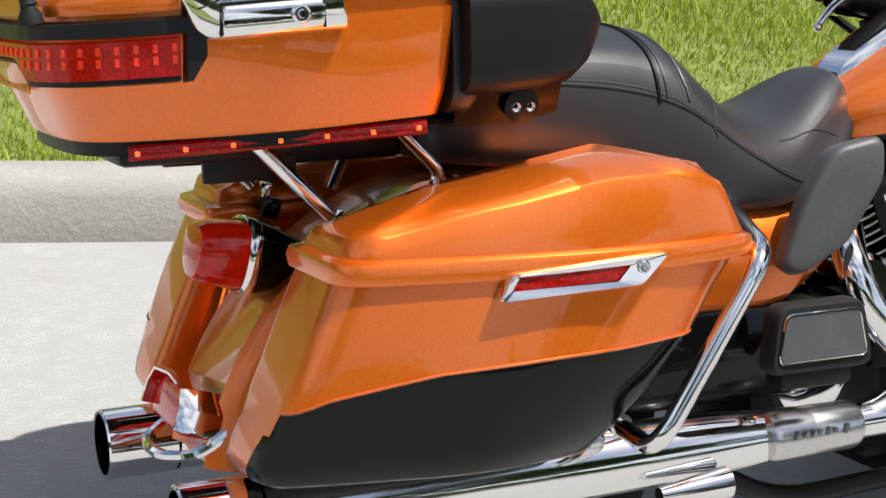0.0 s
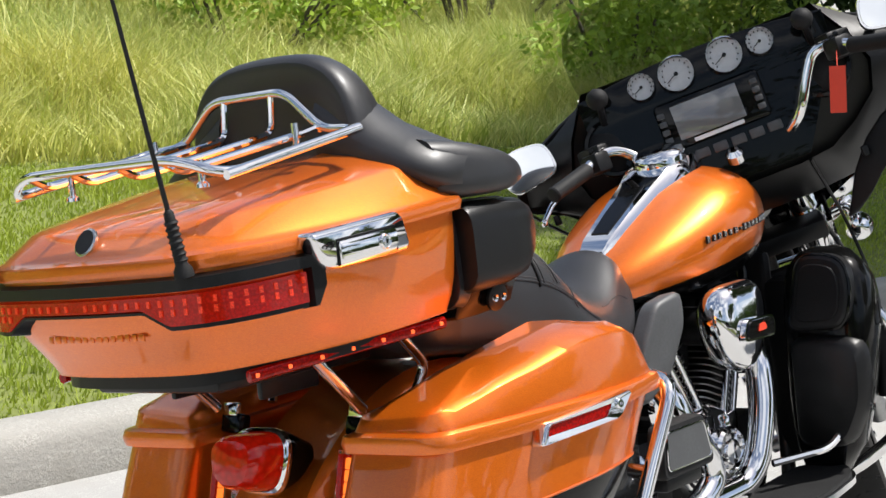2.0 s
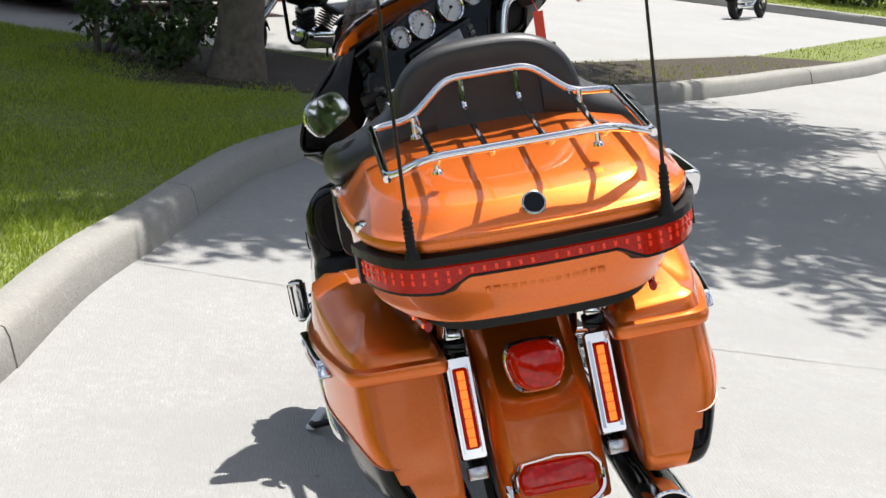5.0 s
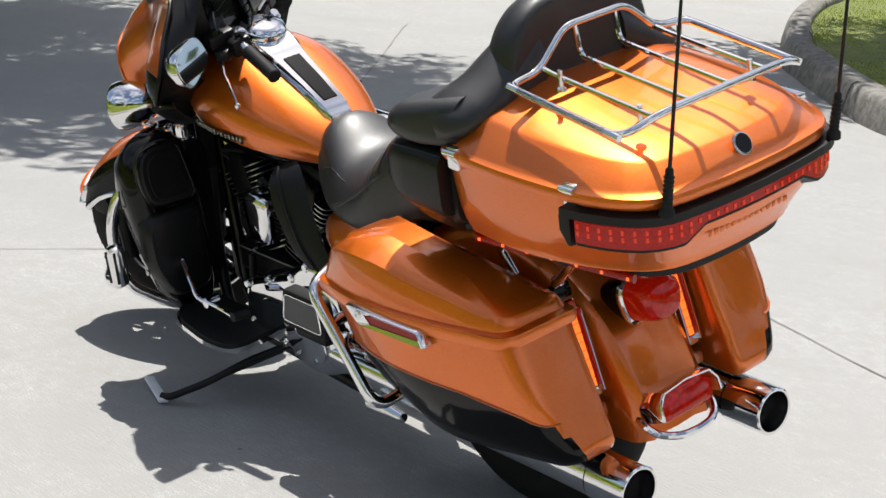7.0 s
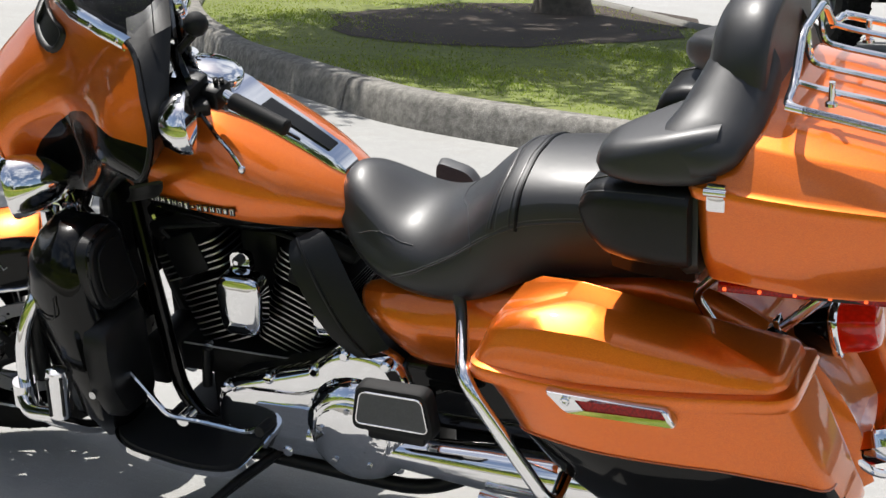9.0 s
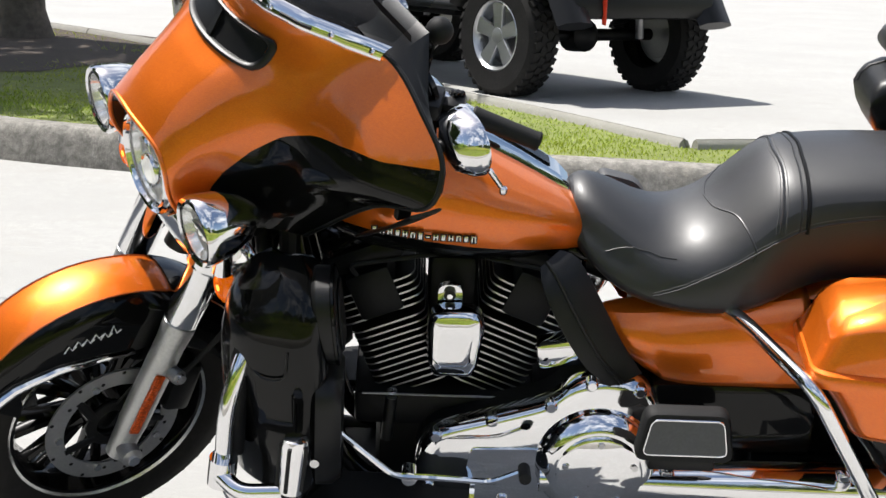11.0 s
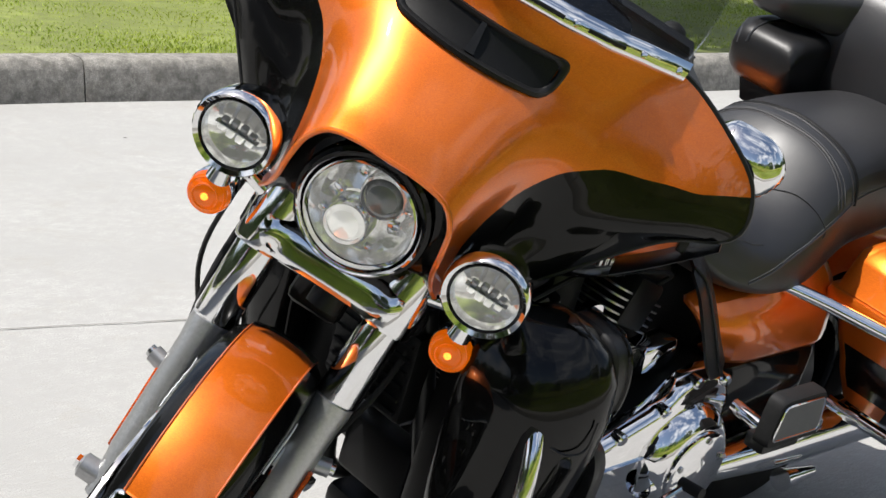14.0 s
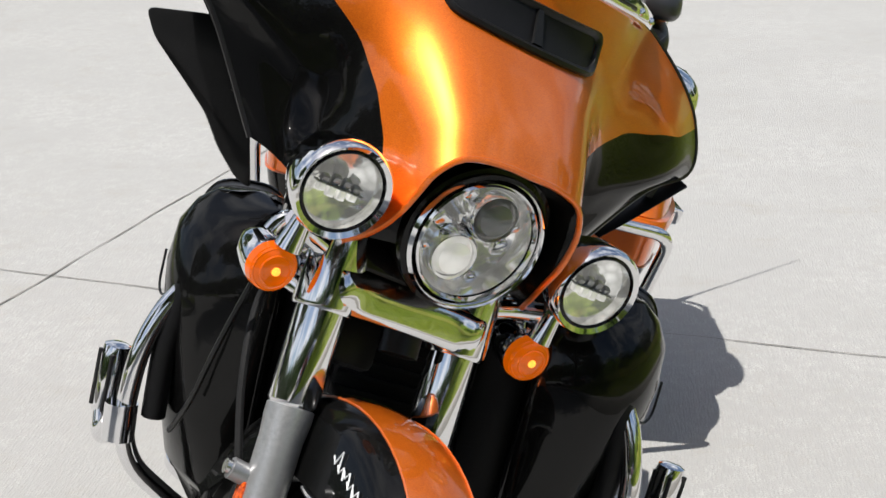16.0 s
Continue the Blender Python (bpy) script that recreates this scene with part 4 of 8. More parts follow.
EDGE_AT, EDGE_UP = Vector((0.90, 0, 0.778)), Vector((-0.165, 0, 1)).normalized()
tank = on_bike("fuel_tank", halved(tank_fine, EDGE_AT, EDGE_UP, True), ORANGE, "amber fuel tank with a black lower edge", smooth=60)
part("tank_lower", halved(tank_fine, EDGE_AT, EDGE_UP, False), GLOSS_BLACK, tank, "gloss black lower tank edge", smooth=60)
con = []
for x, w, z in ((0.945, 0.036, 0.884), (0.97, 0.042, 0.909), (1.05, 0.048, 0.957), (1.15, 0.056, 1.012), (1.20, 0.066, 1.042), (1.25, 0.074, 1.058), (1.31, 0.070, 1.068), (1.36, 0.05, 1.064)):
    con.append([(x, -w * 1.12, z - 0.028), (x, -w, z - 0.004), (x, -w * 0.85, z + 0.006), (x, w * 0.85, z + 0.006), (x, w, z - 0.004), (x, w * 1.12, z - 0.028)])
console = on_bike("tank_console", loft(con), CHROME, "chrome tank console", smooth=40)
part("console_inset", loft([[(x, -w * 0.55, z + 0.004), (x, -w * 0.5, z + 0.010), (x, w * 0.5, z + 0.010), (x, w * 0.55, z + 0.004)] for x, w, z in ((0.985, 0.042, 0.918), (1.05, 0.048, 0.957), (1.14, 0.052, 1.006))]), GLOSS_BLACK, console, "dark console inset")
part("filler_door", turned([(-0.02, 0.064), (0.008, 0.066), (0.018, 0.060), (0.026, 0.04), (0.029, 0.0)], (1.262, 0, 1.070), (-0.30, 0, 1), 32), CHROME, console, "round chrome fuel door")
for s in (1, -1):
    for i in range(14):
        x = 1.135 + i * 0.0145 if s > 0 else 1.118 + i * 0.0188
        w, top, zc, bot, wb = lerp(TANK, x)
        z = 0.840 + (x - 1.135) * 0.10 if s > 0 else 0.887 + (x - 1.118) * 0.10
        y = (w * 0.972 + 0.0015) * s
        small = i == 6
        tall = 0.004 if small else (0.0140 if i in (0, 7, 13) else 0.0115)
        part("letter_shadow", block((x, y, z - 0.001), (0.0130, 0.004, tall + 0.003), None, 0.001), SATIN_BLACK, tank)
        if small or i % 3 == 1:
            part("tank_badge_letter", block((x, y + 0.002 * s, z), (0.0075, 0.004, tall), None, 0.001), SILVER_INK, tank)
        else:
            for dx in (-0.0032, 0.0032):
                part("tank_badge_letter", block((x + dx, y + 0.002 * s, z), (0.0030, 0.004, tall), None, 0.0008), SILVER_INK, tank)
            part("tank_badge_letter", block((x, y + 0.002 * s, z + (0.0 if i % 2 else tall * 0.4)), (0.0064, 0.004, 0.0030), None, 0.0008), SILVER_INK, tank)

# -- side covers, deflectors, frame --
for s in (1, -1):
    g = (lambda q: q) if s > 0 else mirrored
    top = [(0.88, 0.66), (0.80, 0.688), (0.70, 0.70), (0.60, 0.712), (0.47, 0.74)]
    rows = []
    for x, z in top:
        b = 0.515 + (0.02 if x > 0.8 else 0)
        rows.append([(x, 0.12, z + 0.01), (x, 0.175, z - 0.005), (x - 0.01, 0.205, z - 0.05), (x - 0.02, 0.212, (z + b) / 2), (x - 0.05, 0.205, b + 0.025), (x - 0.06, 0.17, b)])
    rows[0] = [(0.885, 0.10, 0.672), (0.882, 0.14, 0.665), (0.87, 0.165, 0.64), (0.85, 0.17, 0.61), (0.82, 0.16, 0.58), (0.80, 0.12, 0.56)]
    sc = on_bike("side_cover", g(thick(grid(rows), 0.006)), ORANGE, "amber side cover below the seat", sub=1)
    on_bike("side_panel_lower", g(block((0.60, 0.15, 0.46), (0.34, 0.10, 0.16), None, 0.02)), GLOSS_BLACK, "black lower side panel")
    # mid-frame air deflector
    if s > 0:
        d = spline([(0.965, 0.15, 0.80), (0.93, 0.165, 0.79), (0.885, 0.185, 0.72), (0.835, 0.20, 0.63), (0.79, 0.205, 0.565)], 3)
        e = spline([(1.005, 0.20, 0.785), (0.995, 0.228, 0.745), (0.955, 0.240, 0.665), (0.905, 0.240, 0.59), (0.855, 0.228, 0.545)], 3)
        c = [(a + b) * 0.5 + Vector((0.008, 0.016, 0)) for a, b in zip(d, e)]
        df = on_bike("air_deflector", thick(grid([d, c, e]), 0.007), SATIN_BLACK, "black mid-frame air deflector", smooth=60)
        part("deflector_rib", tube(c, 0.004, 8), SATIN_BLACK, df)
    else:
        leaf = rounded([(0.772, 0.794), (0.858, 0.811), (0.861, 0.743), (0.796, 0.639), (0.710, 0.591), (0.680, 0.603), (0.723, 0.714)], 0.022, 4)
        mx_, mz_ = 0.775, 0.70
        df = on_bike("air_deflector", loft([[(mx_ + (x - mx_) * k, -y - 0.10 * (x - 0.70), mz_ + (z - mz_) * k) for x, z in leaf] for y, k in ((0.228, 0.96), (0.255, 1.0), (0.264, 0.97), (0.268, 0.88), (0.266, 0.5))]), GREY_PLASTIC, "dark grey mid-frame air deflector", smooth=60)
on_bike("battery_box", block((0.58, 0, 0.58), (0.42, 0.26, 0.24), None, 0.02), ENGINE_BLACK, "black electrics box under the seat")
on_bike("frame_backbone", tube([(1.52, 0, 0.93), (1.40, 0, 0.86), (0.95, 0, 0.74), (0.75, 0, 0.66)], 0.03, 10, 0.1), SATIN_BLACK)
for s in (1, -1):
    on_bike("frame_tube", tube([(1.55, 0.05 * s, 0.80), (1.50, 0.12 * s, 0.42), (1.44, 0.15 * s, 0.22), (0.75, 0.16 * s, 0.19), (0.55, 0.16 * s, 0.30), (0.60, 0.14 * s, 0.62)], 0.018, 10, 0.08), SATIN_BLACK, "black frame tube")
    on_bike("swingarm", block((0.45, 0.125 * s, 0.32), (0.46, 0.03, 0.06), None, 0.008), ENGINE_BLACK, "black swingarm")
on_bike("steering_head", turned([(-0.14, 0.03), (0.10, 0.03)], PIVOT + AXIS * 0.93, AXIS, 18), SATIN_BLACK)


# -- front end: wheel, fork, fender (all turned with the bars) --
def spoke_wheel(R_rim=0.216, n=9):
    out = []
    for i in range(n):
        a = 2 * math.pi * i / n
        for da in (-0.13, 0.13):
            p0 = (AX_F + 0.045 * math.cos(a), 0.0, 0.32 + 0.045 * math.sin(a))
            p1 = (AX_F + 0.195 * math.cos(a + da), 0.0, 0.32 + 0.195 * math.sin(a + da))
            out.append(tube([p0, p1], lambda t: 0.013 - 0.003 * t, 8, flat=1.6))
    return out


on_fork("front_tyre", tyre_geo(AX_F, 0.13, 0.318, 0.215), TYRE, "black treaded front tyre")
for i in range(44):
    a = 2 * math.pi * i / 44
    for s in (1, -1):
        c = Vector((AX_F + 0.3165 * math.cos(a), 0, 0.32 + 0.3165 * math.sin(a)))
        c2 = Vector((AX_F + 0.300 * math.cos(a + 0.09), 0.052 * s, 0.32 + 0.300 * math.sin(a + 0.09)))
        STORE.setdefault("tread", []).append(tube([c + Vector((0, 0.008 * s, 0)), c2], 0.0032, 5))
on_fork("tyre_tread", merge(*STORE["tread"]), ENGINE_BLACK, "tread grooves")
rim = on_fork("front_rim", turned([(-0.062, 0.218), (-0.058, 0.205), (-0.03, 0.192), (0.03, 0.192), (0.058, 0.205), (0.062, 0.218)], (AX_F, 0, 0.32), (0, 1, 0), 56, False), GLOSS_BLACK, "black cast front wheel rim")
for s in (1, -1):
    part("rim_lip", moved(turned([(0.060 * s, 0.219), (0.0645 * s, 0.216), (0.060 * s, 0.211)], (AX_F, 0, 0.32), (0, 1, 0), 56, False), TURN), BRUSHED, rim, "machined rim lip")
for g in spoke_wheel():
    part("spoke", moved(g, TURN), GLOSS_BLACK, rim)
part("hub", moved(turned([(-0.07, 0.025), (-0.06, 0.05), (0.06, 0.05), (0.07, 0.025)], (AX_F, 0, 0.32), (0, 1, 0), 24), TURN), GLOSS_BLACK, rim)
for s in (1, -1):
    disc = on_fork("brake_disc", turned([(0.076 * s, 0.108), (0.076 * s, 0.146), (0.081 * s, 0.146), (0.081 * s, 0.108), (0.076 * s, 0.108)], (AX_F, 0, 0.32), (0, 1, 0), 48, False), GREY_METAL, "drilled steel brake disc")
    part("disc_carrier", moved(turned([(0.072 * s, 0.035), (0.078 * s, 0.035), (0.078 * s, 0.058), (0.072 * s, 0.058)], (AX_F, 0, 0.32), (0, 1, 0), 30, False), TURN), ENGINE_BLACK, disc)
    for k in range(5):
        a = 2 * math.pi * (k + 0.5) / 5
        part("carrier_arm", moved(tube([(AX_F + 0.05 * math.cos(a), 0.076 * s, 0.32 + 0.05 * math.sin(a)), (AX_F + 0.114 * math.cos(a + 0.25), 0.078 * s, 0.32 + 0.114 * math.sin(a + 0.25))], 0.010, 8, flat=0.5), TURN), ENGINE_BLACK, disc)
    for k in range(18):
        a = 2 * math.pi * k / 18
        r = 0.122 + 0.018 * (k % 2)
        part("disc_hole", moved(turned([(0.0812 * s, 0.0), (0.0816 * s, 0.0045)], (AX_F + r * math.cos(a), 0, 0.32 + r * math.sin(a)), (0, 1, 0), 8), TURN), ENGINE_BLACK, disc)
    for k in range(5):
        a = 2 * math.pi * k / 5
        part("disc_bolt", moved(turned([(0.078 * s, 0.008), (0.086 * s, 0.008)], (AX_F + 0.118 * math.cos(a), 0, 0.32 + 0.118 * math.sin(a)), (0, 1, 0), 10), TURN), BRUSHED, disc)
    on_fork("brake_caliper", block((AX_F - 0.145, 0.082 * s, 0.385), (0.06, 0.05, 0.12), Matrix.Rotation(-0.3, 4, "Y"), 0.012), ENGINE_BLACK, "black brake caliper")

FD = (Vector((1.655, 0, 0.80)) - Vector((AX_F, 0, 0.31))).normalized()
for s in (1, -1):
    base = Vector((AX_F - 0.005, 0.118 * s, 0.30))
    low = on_fork("fork_slider", turned([(-0.035, 0.018), (-0.03, 0.026), (0.04, 0.029), (0.06, 0.031), (0.27, 0.0315), (0.30, 0.0345), (0.315, 0.0345), (0.318, 0.030)], base, FD, 24), FORK_SILVER, "silver-grey lower fork leg")
    up = on_fork("fork_cover", turned([(0.316, 0.033), (0.322, 0.0365), (0.62, 0.0385), (0.64, 0.036)], base, FD, 24), CHROME, "chrome upper fork cover")
    part("axle_boss", moved(turned([(-0.012, 0.022), (0.05, 0.022), (0.055, 0.014)], base + Vector((0, 0.0, 0)), (0, s, 0), 18), TURN), GREY_METAL, low)
    part("axle_nut", moved(turned([(0.05, 0.013), (0.062, 0.013)], base, (0, s, 0), 6), TURN), CHROME, low)
    boss = base + FD * 0.20
    part("fender_boss", moved(tube([boss + Vector((-0.01, 0.005 * s, 0)), boss + Vector((-0.022, 0.052 * s, 0.005))], 0.016, 12), TURN), GREY_METAL, low)
    part("boss_bolt", moved(turned([(0, 0.011), (0.01, 0.011)], boss + Vector((-0.022, 0.050 * s, 0.005)), (-0.2, s, 0), 10), TURN), BRUSHED, low)
    side = Vector((0, s, 0))
    w = FD.cross(side).normalized()
    mm = Matrix((FD, side, w)).transposed().to_4x4()
    part("fork_reflector", moved(block((0, 0, 0), (0.15, 0.008, 0.022), None, 0.003), TURN @ Matrix.Translation(base + FD * 0.125 + side * 0.031 + w * -0.010) @ mm), ORANGE_REFLECTOR, low, "orange side reflector")


# front fender: amber crown, black skirts, chrome trim and an amber tip lamp
def ff_row(a, out=0.0):
    R = 0.324 + out
    w = 0.083 + 0.006 * math.sin(radians(a))
    sk = lerp([(28, 0.022), (38, 0.040), (55, 0.080), (75, 0.115), (95, 0.125), (130, 0.10), (165, 0.06), (178, 0.03)], a)[0]
    c, s = math.cos(radians(a)), math.sin(radians(a))
    pr = [(w, -sk), (w * 1.0, -sk * 0.5), (w * 0.985, -0.030), (w * 0.90, -0.010), (w * 0.66, 0.006), (w * 0.34, 0.013), (0, 0.015)]
    pr = pr + [(-y, d) for y, d in reversed(pr[:-1])]
    return [(AX_F + (R + d) * c, y, 0.32 + (R + d) * s) for y, d in pr]


A0, A1 = 30, 176
rows = [ff_row(a) for a in range(A0, A1 + 1, 6)]
n = len(rows[0])
crown = thick(grid([r[4:n - 4] for r in rows[:15]]), 0.004)
fend = on_fork("front_fender", crown, ORANGE, "amber front fender with black skirts", smooth=60)
part("fender_back", moved(thick(grid([r[4:n - 4] for r in rows[14:]]), 0.004), TURN), GLOSS_BLACK, fend, "gloss black rear of the fender crown", smooth=60)
for k in (0, 1):
    sl = (lambda r: r[:5]) if k == 0 else (lambda r: r[n - 5:])
    part("fender_skirt", moved(thick(grid([sl(r) for r in rows]), 0.004), TURN), GLOSS_BLACK, fend, "gloss black fender skirt", smooth=60)
    e = 4 if k == 0 else n - 5
    part("pinstripe", moved(tube([Vector(r[e]) + (Vector(r[e]) - Vector((AX_F, 0, 0.32))).normalized() * 0.001 for r in rows], 0.0018, 5), TURN), surface_once("red_pinstripe"), fend)
    yb = 1 if k == 0 else -1
    trim = [Vector(ff_row(a)[0 if k == 0 else n - 1]) + Vector((0, 0.003 * yb, 0.0)) for a in range(A0, 106, 6)]
    part("fender_trim", moved(tube(trim, lambda t: 0.010 - 0.006 * t, 8), TURN), CHROME, fend, "chrome fender edge trim")
    for i in range(6):
        q = Vector(ff_row(70 + i * 4)[1 if k == 0 else n - 2]) + Vector((0, 0.003 * yb, 0.004 * (i % 2)))
        part("script_stroke", moved(tube([q + Vector((0.012, 0, -0.006)), q + Vector((0.002, 0, 0.008 + 0.010 * (i == 5))), q + Vector((-0.004, 0, -0.004)), q + Vector((-0.013, 0, 0.003))], 0.0014, 5), TURN), DULL_WHITE, fend)
t0 = Vector((AX_F + 0.337 * math.cos(radians(34.5)), 0, 0.32 + 0.337 * math.sin(radians(34.5))))
tn = Vector((math.cos(radians(33)), 0, math.sin(radians(33))))
tu = Vector((-math.sin(radians(33)), 0, math.cos(radians(33))))
tp_ = lambda u, v, w: t0 + Vector((0, 1, 0)) * u + tu * v + tn * w
bow = lambda u: -2.2 * u * u
rect = rounded([(-0.074, -0.030), (0.074, -0.030), (0.068, 0.026), (-0.068, 0.026)], 0.014, 4)
fine_rect = []
for (u0, v0), (u1, v1) in zip(rect, rect[1:] + rect[:1]):
    k_ = max(1, int(math.hypot(u1 - u0, v1 - v0) / 0.012))
    fine_rect += [(u0 + (u1 - u0) * i / k_, v0 + (v1 - v0) * i / k_) for i in range(k_)]
ring_b = lambda ku, kv, w, dv=0.0: [tp_(u * ku, v * kv + dv, w + bow(u * ku)) for u, v in fine_rect]
part("fender_lamp_bezel", moved(loft([ring_b(1, 1, -0.02), ring_b(1, 1, 0.002), ring_b(0.95, 0.92, 0.008), ring_b(0.77, 0.66, 0.008)]), TURN), CHROME, fend, "chrome lamp bezel", smooth=60)
part("fender_lamp", moved(loft([ring_b(0.76, 0.64, 0.006), ring_b(0.74, 0.60, 0.014), ring_b(0.62, 0.42, 0.018)]), TURN), AMBER_LENS, fend, "amber fender lamp", smooth=50)
for k in range(6):
    u = (k - 2.5) * 0.0165
    part("lens_rib", moved(tube([tp_(u, v, 0.0165 + bow(u)) for v in (-0.012, 0.011)], 0.0026, 6), TURN), AMBER_LENS, fend)
nose = [tp_(u, -0.034 - 1.0 * max(0.0, abs(u) - 0.06), 0.002 + bow(u)) for u in [-0.066 + 0.011 * i for i in range(13)]]
part("fender_nose", moved(tube(nose, 0.0085, 10), TURN), CHROME, fend, "chrome lip at the fender tip")

# -- headlamp, nacelle, passing lamps and indicators --
HC = Vector((1.755, 0, 0.912))
HX = Vector((1, 0, -0.04)).normalized()
hb = on_fork("headlamp", turned([(-0.10, 0.06), (-0.06, 0.105), (-0.015, 0.112), (-0.004, 0.110), (-0.002, 0.102), (-0.02, 0.098)], HC, HX, 40, False), GLOSS_BLACK, "round twin-projector headlamp")
part("headlamp_ring", moved(turned([(-0.012, 0.103), (0.004, 0.1035), (0.010, 0.099), (0.004, 0.094), (-0.004, 0.0935)], HC, HX, 48, False), TURN), CHROME, hb, "chrome headlamp ring")
part("headlamp_ring", moved(turned([(-0.006, 0.0915), (0.006, 0.091), (0.009, 0.088), (0.002, 0.085)], HC, HX, 48, False), TURN), CHROME, hb, "chrome headlamp ring")
part("reflector", moved(turned([(-0.004, 0.086), (-0.030, 0.076), (-0.045, 0.05), (-0.05, 0.0)], HC, HX, 40, False), TURN), LIT_BOWL, hb, "bright faceted reflector")
for y, z, dark in ((0.016, 0.037, True), (-0.014, -0.034, False)):
    c = HC + Vector((0, y, z))
    part("projector", moved(turned([(-0.045, 0.040), (-0.012, 0.038), (-0.006, 0.034), (-0.010, 0.031)], c, HX, 28, False), TURN), CHROME, hb)
    part("projector_lens", moved(turned([(-0.016, 0.031), (-0.004, 0.024), (0.0, 0.012), (0.001, 0.0)], c, HX, 28), TURN), SCREEN if dark else LIT_BEAM, hb, "projector lens")
for y, z, q in ((0.052, 0.0, 0.02), (-0.052, 0.006, 0.02), (-0.03, 0.055, 0.014), (0.035, -0.055, 0.014), (0.06, 0.035, 0.012), (-0.058, -0.035, 0.012)):
    part("reflector_facet", moved(block(HC + Vector((-0.022, y, z)), (0.012, q, q * 1.3), Matrix.Rotation(y * 6, 4, "X") @ Matrix.Rotation(0.5, 4, "Y"), 0.003), TURN), CHROME, hb)
gl = part("headlamp_glass", moved(turned([(0.002, 0.0855), (0.008, 0.075), (0.013, 0.045), (0.015, 0.0)], HC, HX, 40, False), TURN), GLASS, hb)
gl.visible_shadow = False
# chrome nacelle below the headlamp
rows, cowl = [], []
for i in range(-20, 21):
    y = 0.172 * i / 20
    b = 1 - (i / 20) ** 2
    q = 0.012 * b - 16.0 * max(0.0, abs(y) - 0.115) ** 2
    w_ = 0.010 * math.exp(-((abs(y) - 0.118) / 0.026) ** 2)
    rows.append([(1.684 + q, y, 0.722 + 0.014 * b), (1.701 + q, y, 0.724 + 0.014 * b), (1.705 + q, y, 0.731 + 0.012 * b), (1.701 + q + w_, y, 0.744 + 0.010 * b), (1.697 + q + w_, y, 0.772), (1.688 + q + w_, y, 0.792), (1.676 + q, y, 0.800)])
    cowl.append([(1.678 + q, y, 0.797), (1.676 + q, y, 0.830), (1.650 + q, y, 0.862)])
on_fork("lamp_cowl", thick(grid(cowl), 0.004), GLOSS_BLACK, "black cowl between nacelle and headlamp", smooth=60)
nac = on_fork("lamp_nacelle", thick(grid(rows), 0.004), CHROME, "chrome nacelle below the headlamp", smooth=60)
for s in (1, -1):
    part("nacelle_sleeve", moved(turned([(0.455, 0.044), (0.462, 0.047), (0.60, 0.047)], Vector((AX_F - 0.005, 0.118 * s, 0.30)), FD, 24), TURN), CHROME, nac)
    part("lamp_arm", moved(tube([(1.66, 0.14 * s, 0.80), (1.66, 0.19 * s, 0.815), (1.68, 0.222 * s, 0.83)], 0.016, 12, 0.02), TURN), CHROME, nac)
    PC = Vector((1.756, 0.225 * s, 0.910))
    PX = Vector((1, 0.03 * s, -0.05)).normalized()
    pl = on_fork("passing_lamp", turned([(-0.125, 0.006), (-0.118, 0.022), (-0.09, 0.046), (-0.05, 0.063), (-0.015, 0.069), (0.004, 0.070), (0.010, 0.066), (0.006, 0.059)], PC, PX, 36, False), CHROME, "chrome passing lamp with an LED lens")
    part("lamp_bowl", moved(turned([(0.004, 0.059), (-0.015, 0.052), (-0.026, 0.03), (-0.028, 0.0)], PC, PX, 32, False), TURN), LIT_BOWL, pl, "bright lamp bowl")
    part("lens_ring", moved(turned([(0.004, 0.060), (0.008, 0.057), (0.004, 0.054)], PC, PX, 36, False), TURN), GLOSS_BLACK, pl)
    for k in range(4):
        for z, h in ((0.008, 0.016), (-0.011, 0.018)):
            yk = (k - 1.5) * 0.0165
            part("led_cell", moved(block(PC + Vector((-0.014, yk, z - 0.25 * abs(yk) * (1 if z > 0 else -1))), (0.012, 0.0125, h), Matrix.Rotation(0.35 if z > 0 else -0.2, 4, "Y"), 0.003), TURN), LIT_BEAM if z < 0 else GREY_METAL, pl)
    part("led_shelf", moved(block(PC + Vector((-0.012, 0, -0.0015)), (0.014, 0.074, 0.0022), None, 0.0008), TURN), GREY_METAL, pl)
    pg = part("lamp_glass", moved(turned([(0.004, 0.0565), (0.010, 0.05), (0.015, 0.03), (0.016, 0.0)], PC, PX, 32, False), TURN), GLASS, pl)
    pg.visible_shadow = False
    part("lamp_stem", moved(turned([(0, 0.02), (0.02, 0.017), (0.045, 0.014)], PC + Vector((-0.055, 0, -0.115)), (0, 0, 1), 14), TURN), CHROME, pl)
    IC = Vector((1.690, 0.228 * s, 0.760))
    ind = on_fork("indicator", turned([(-0.085, 0.006), (-0.08, 0.020), (-0.05, 0.033), (-0.006, 0.0375), (0.0, 0.036)], IC, (1, 0, 0), 28), CHROME, "chrome indicator with an amber lens")
    part("indicator_lens", moved(turned([(-0.002, 0.0365), (0.010, 0.034), (0.018, 0.024), (0.0205, 0.010), (0.021, 0)], IC, (1, 0, 0), 28), TURN), AMBER_LENS, ind, "amber lens")
    part("bulb", moved(turned([(0.018, 0.0075), (0.0222, 0.006), (0.023, 0.0)], IC, (1, 0, 0), 14), TURN), lens_once(), ind)
    for rr, xx in ((0.031, 0.0125), (0.022, 0.0187)):
        part("lens_rib", moved(turned([(xx - 0.001, rr + 0.0018), (xx + 0.0015, rr), (xx + 0.001, rr - 0.0022)], IC, (1, 0, 0), 28, False), TURN), AMBER_LENS, ind)
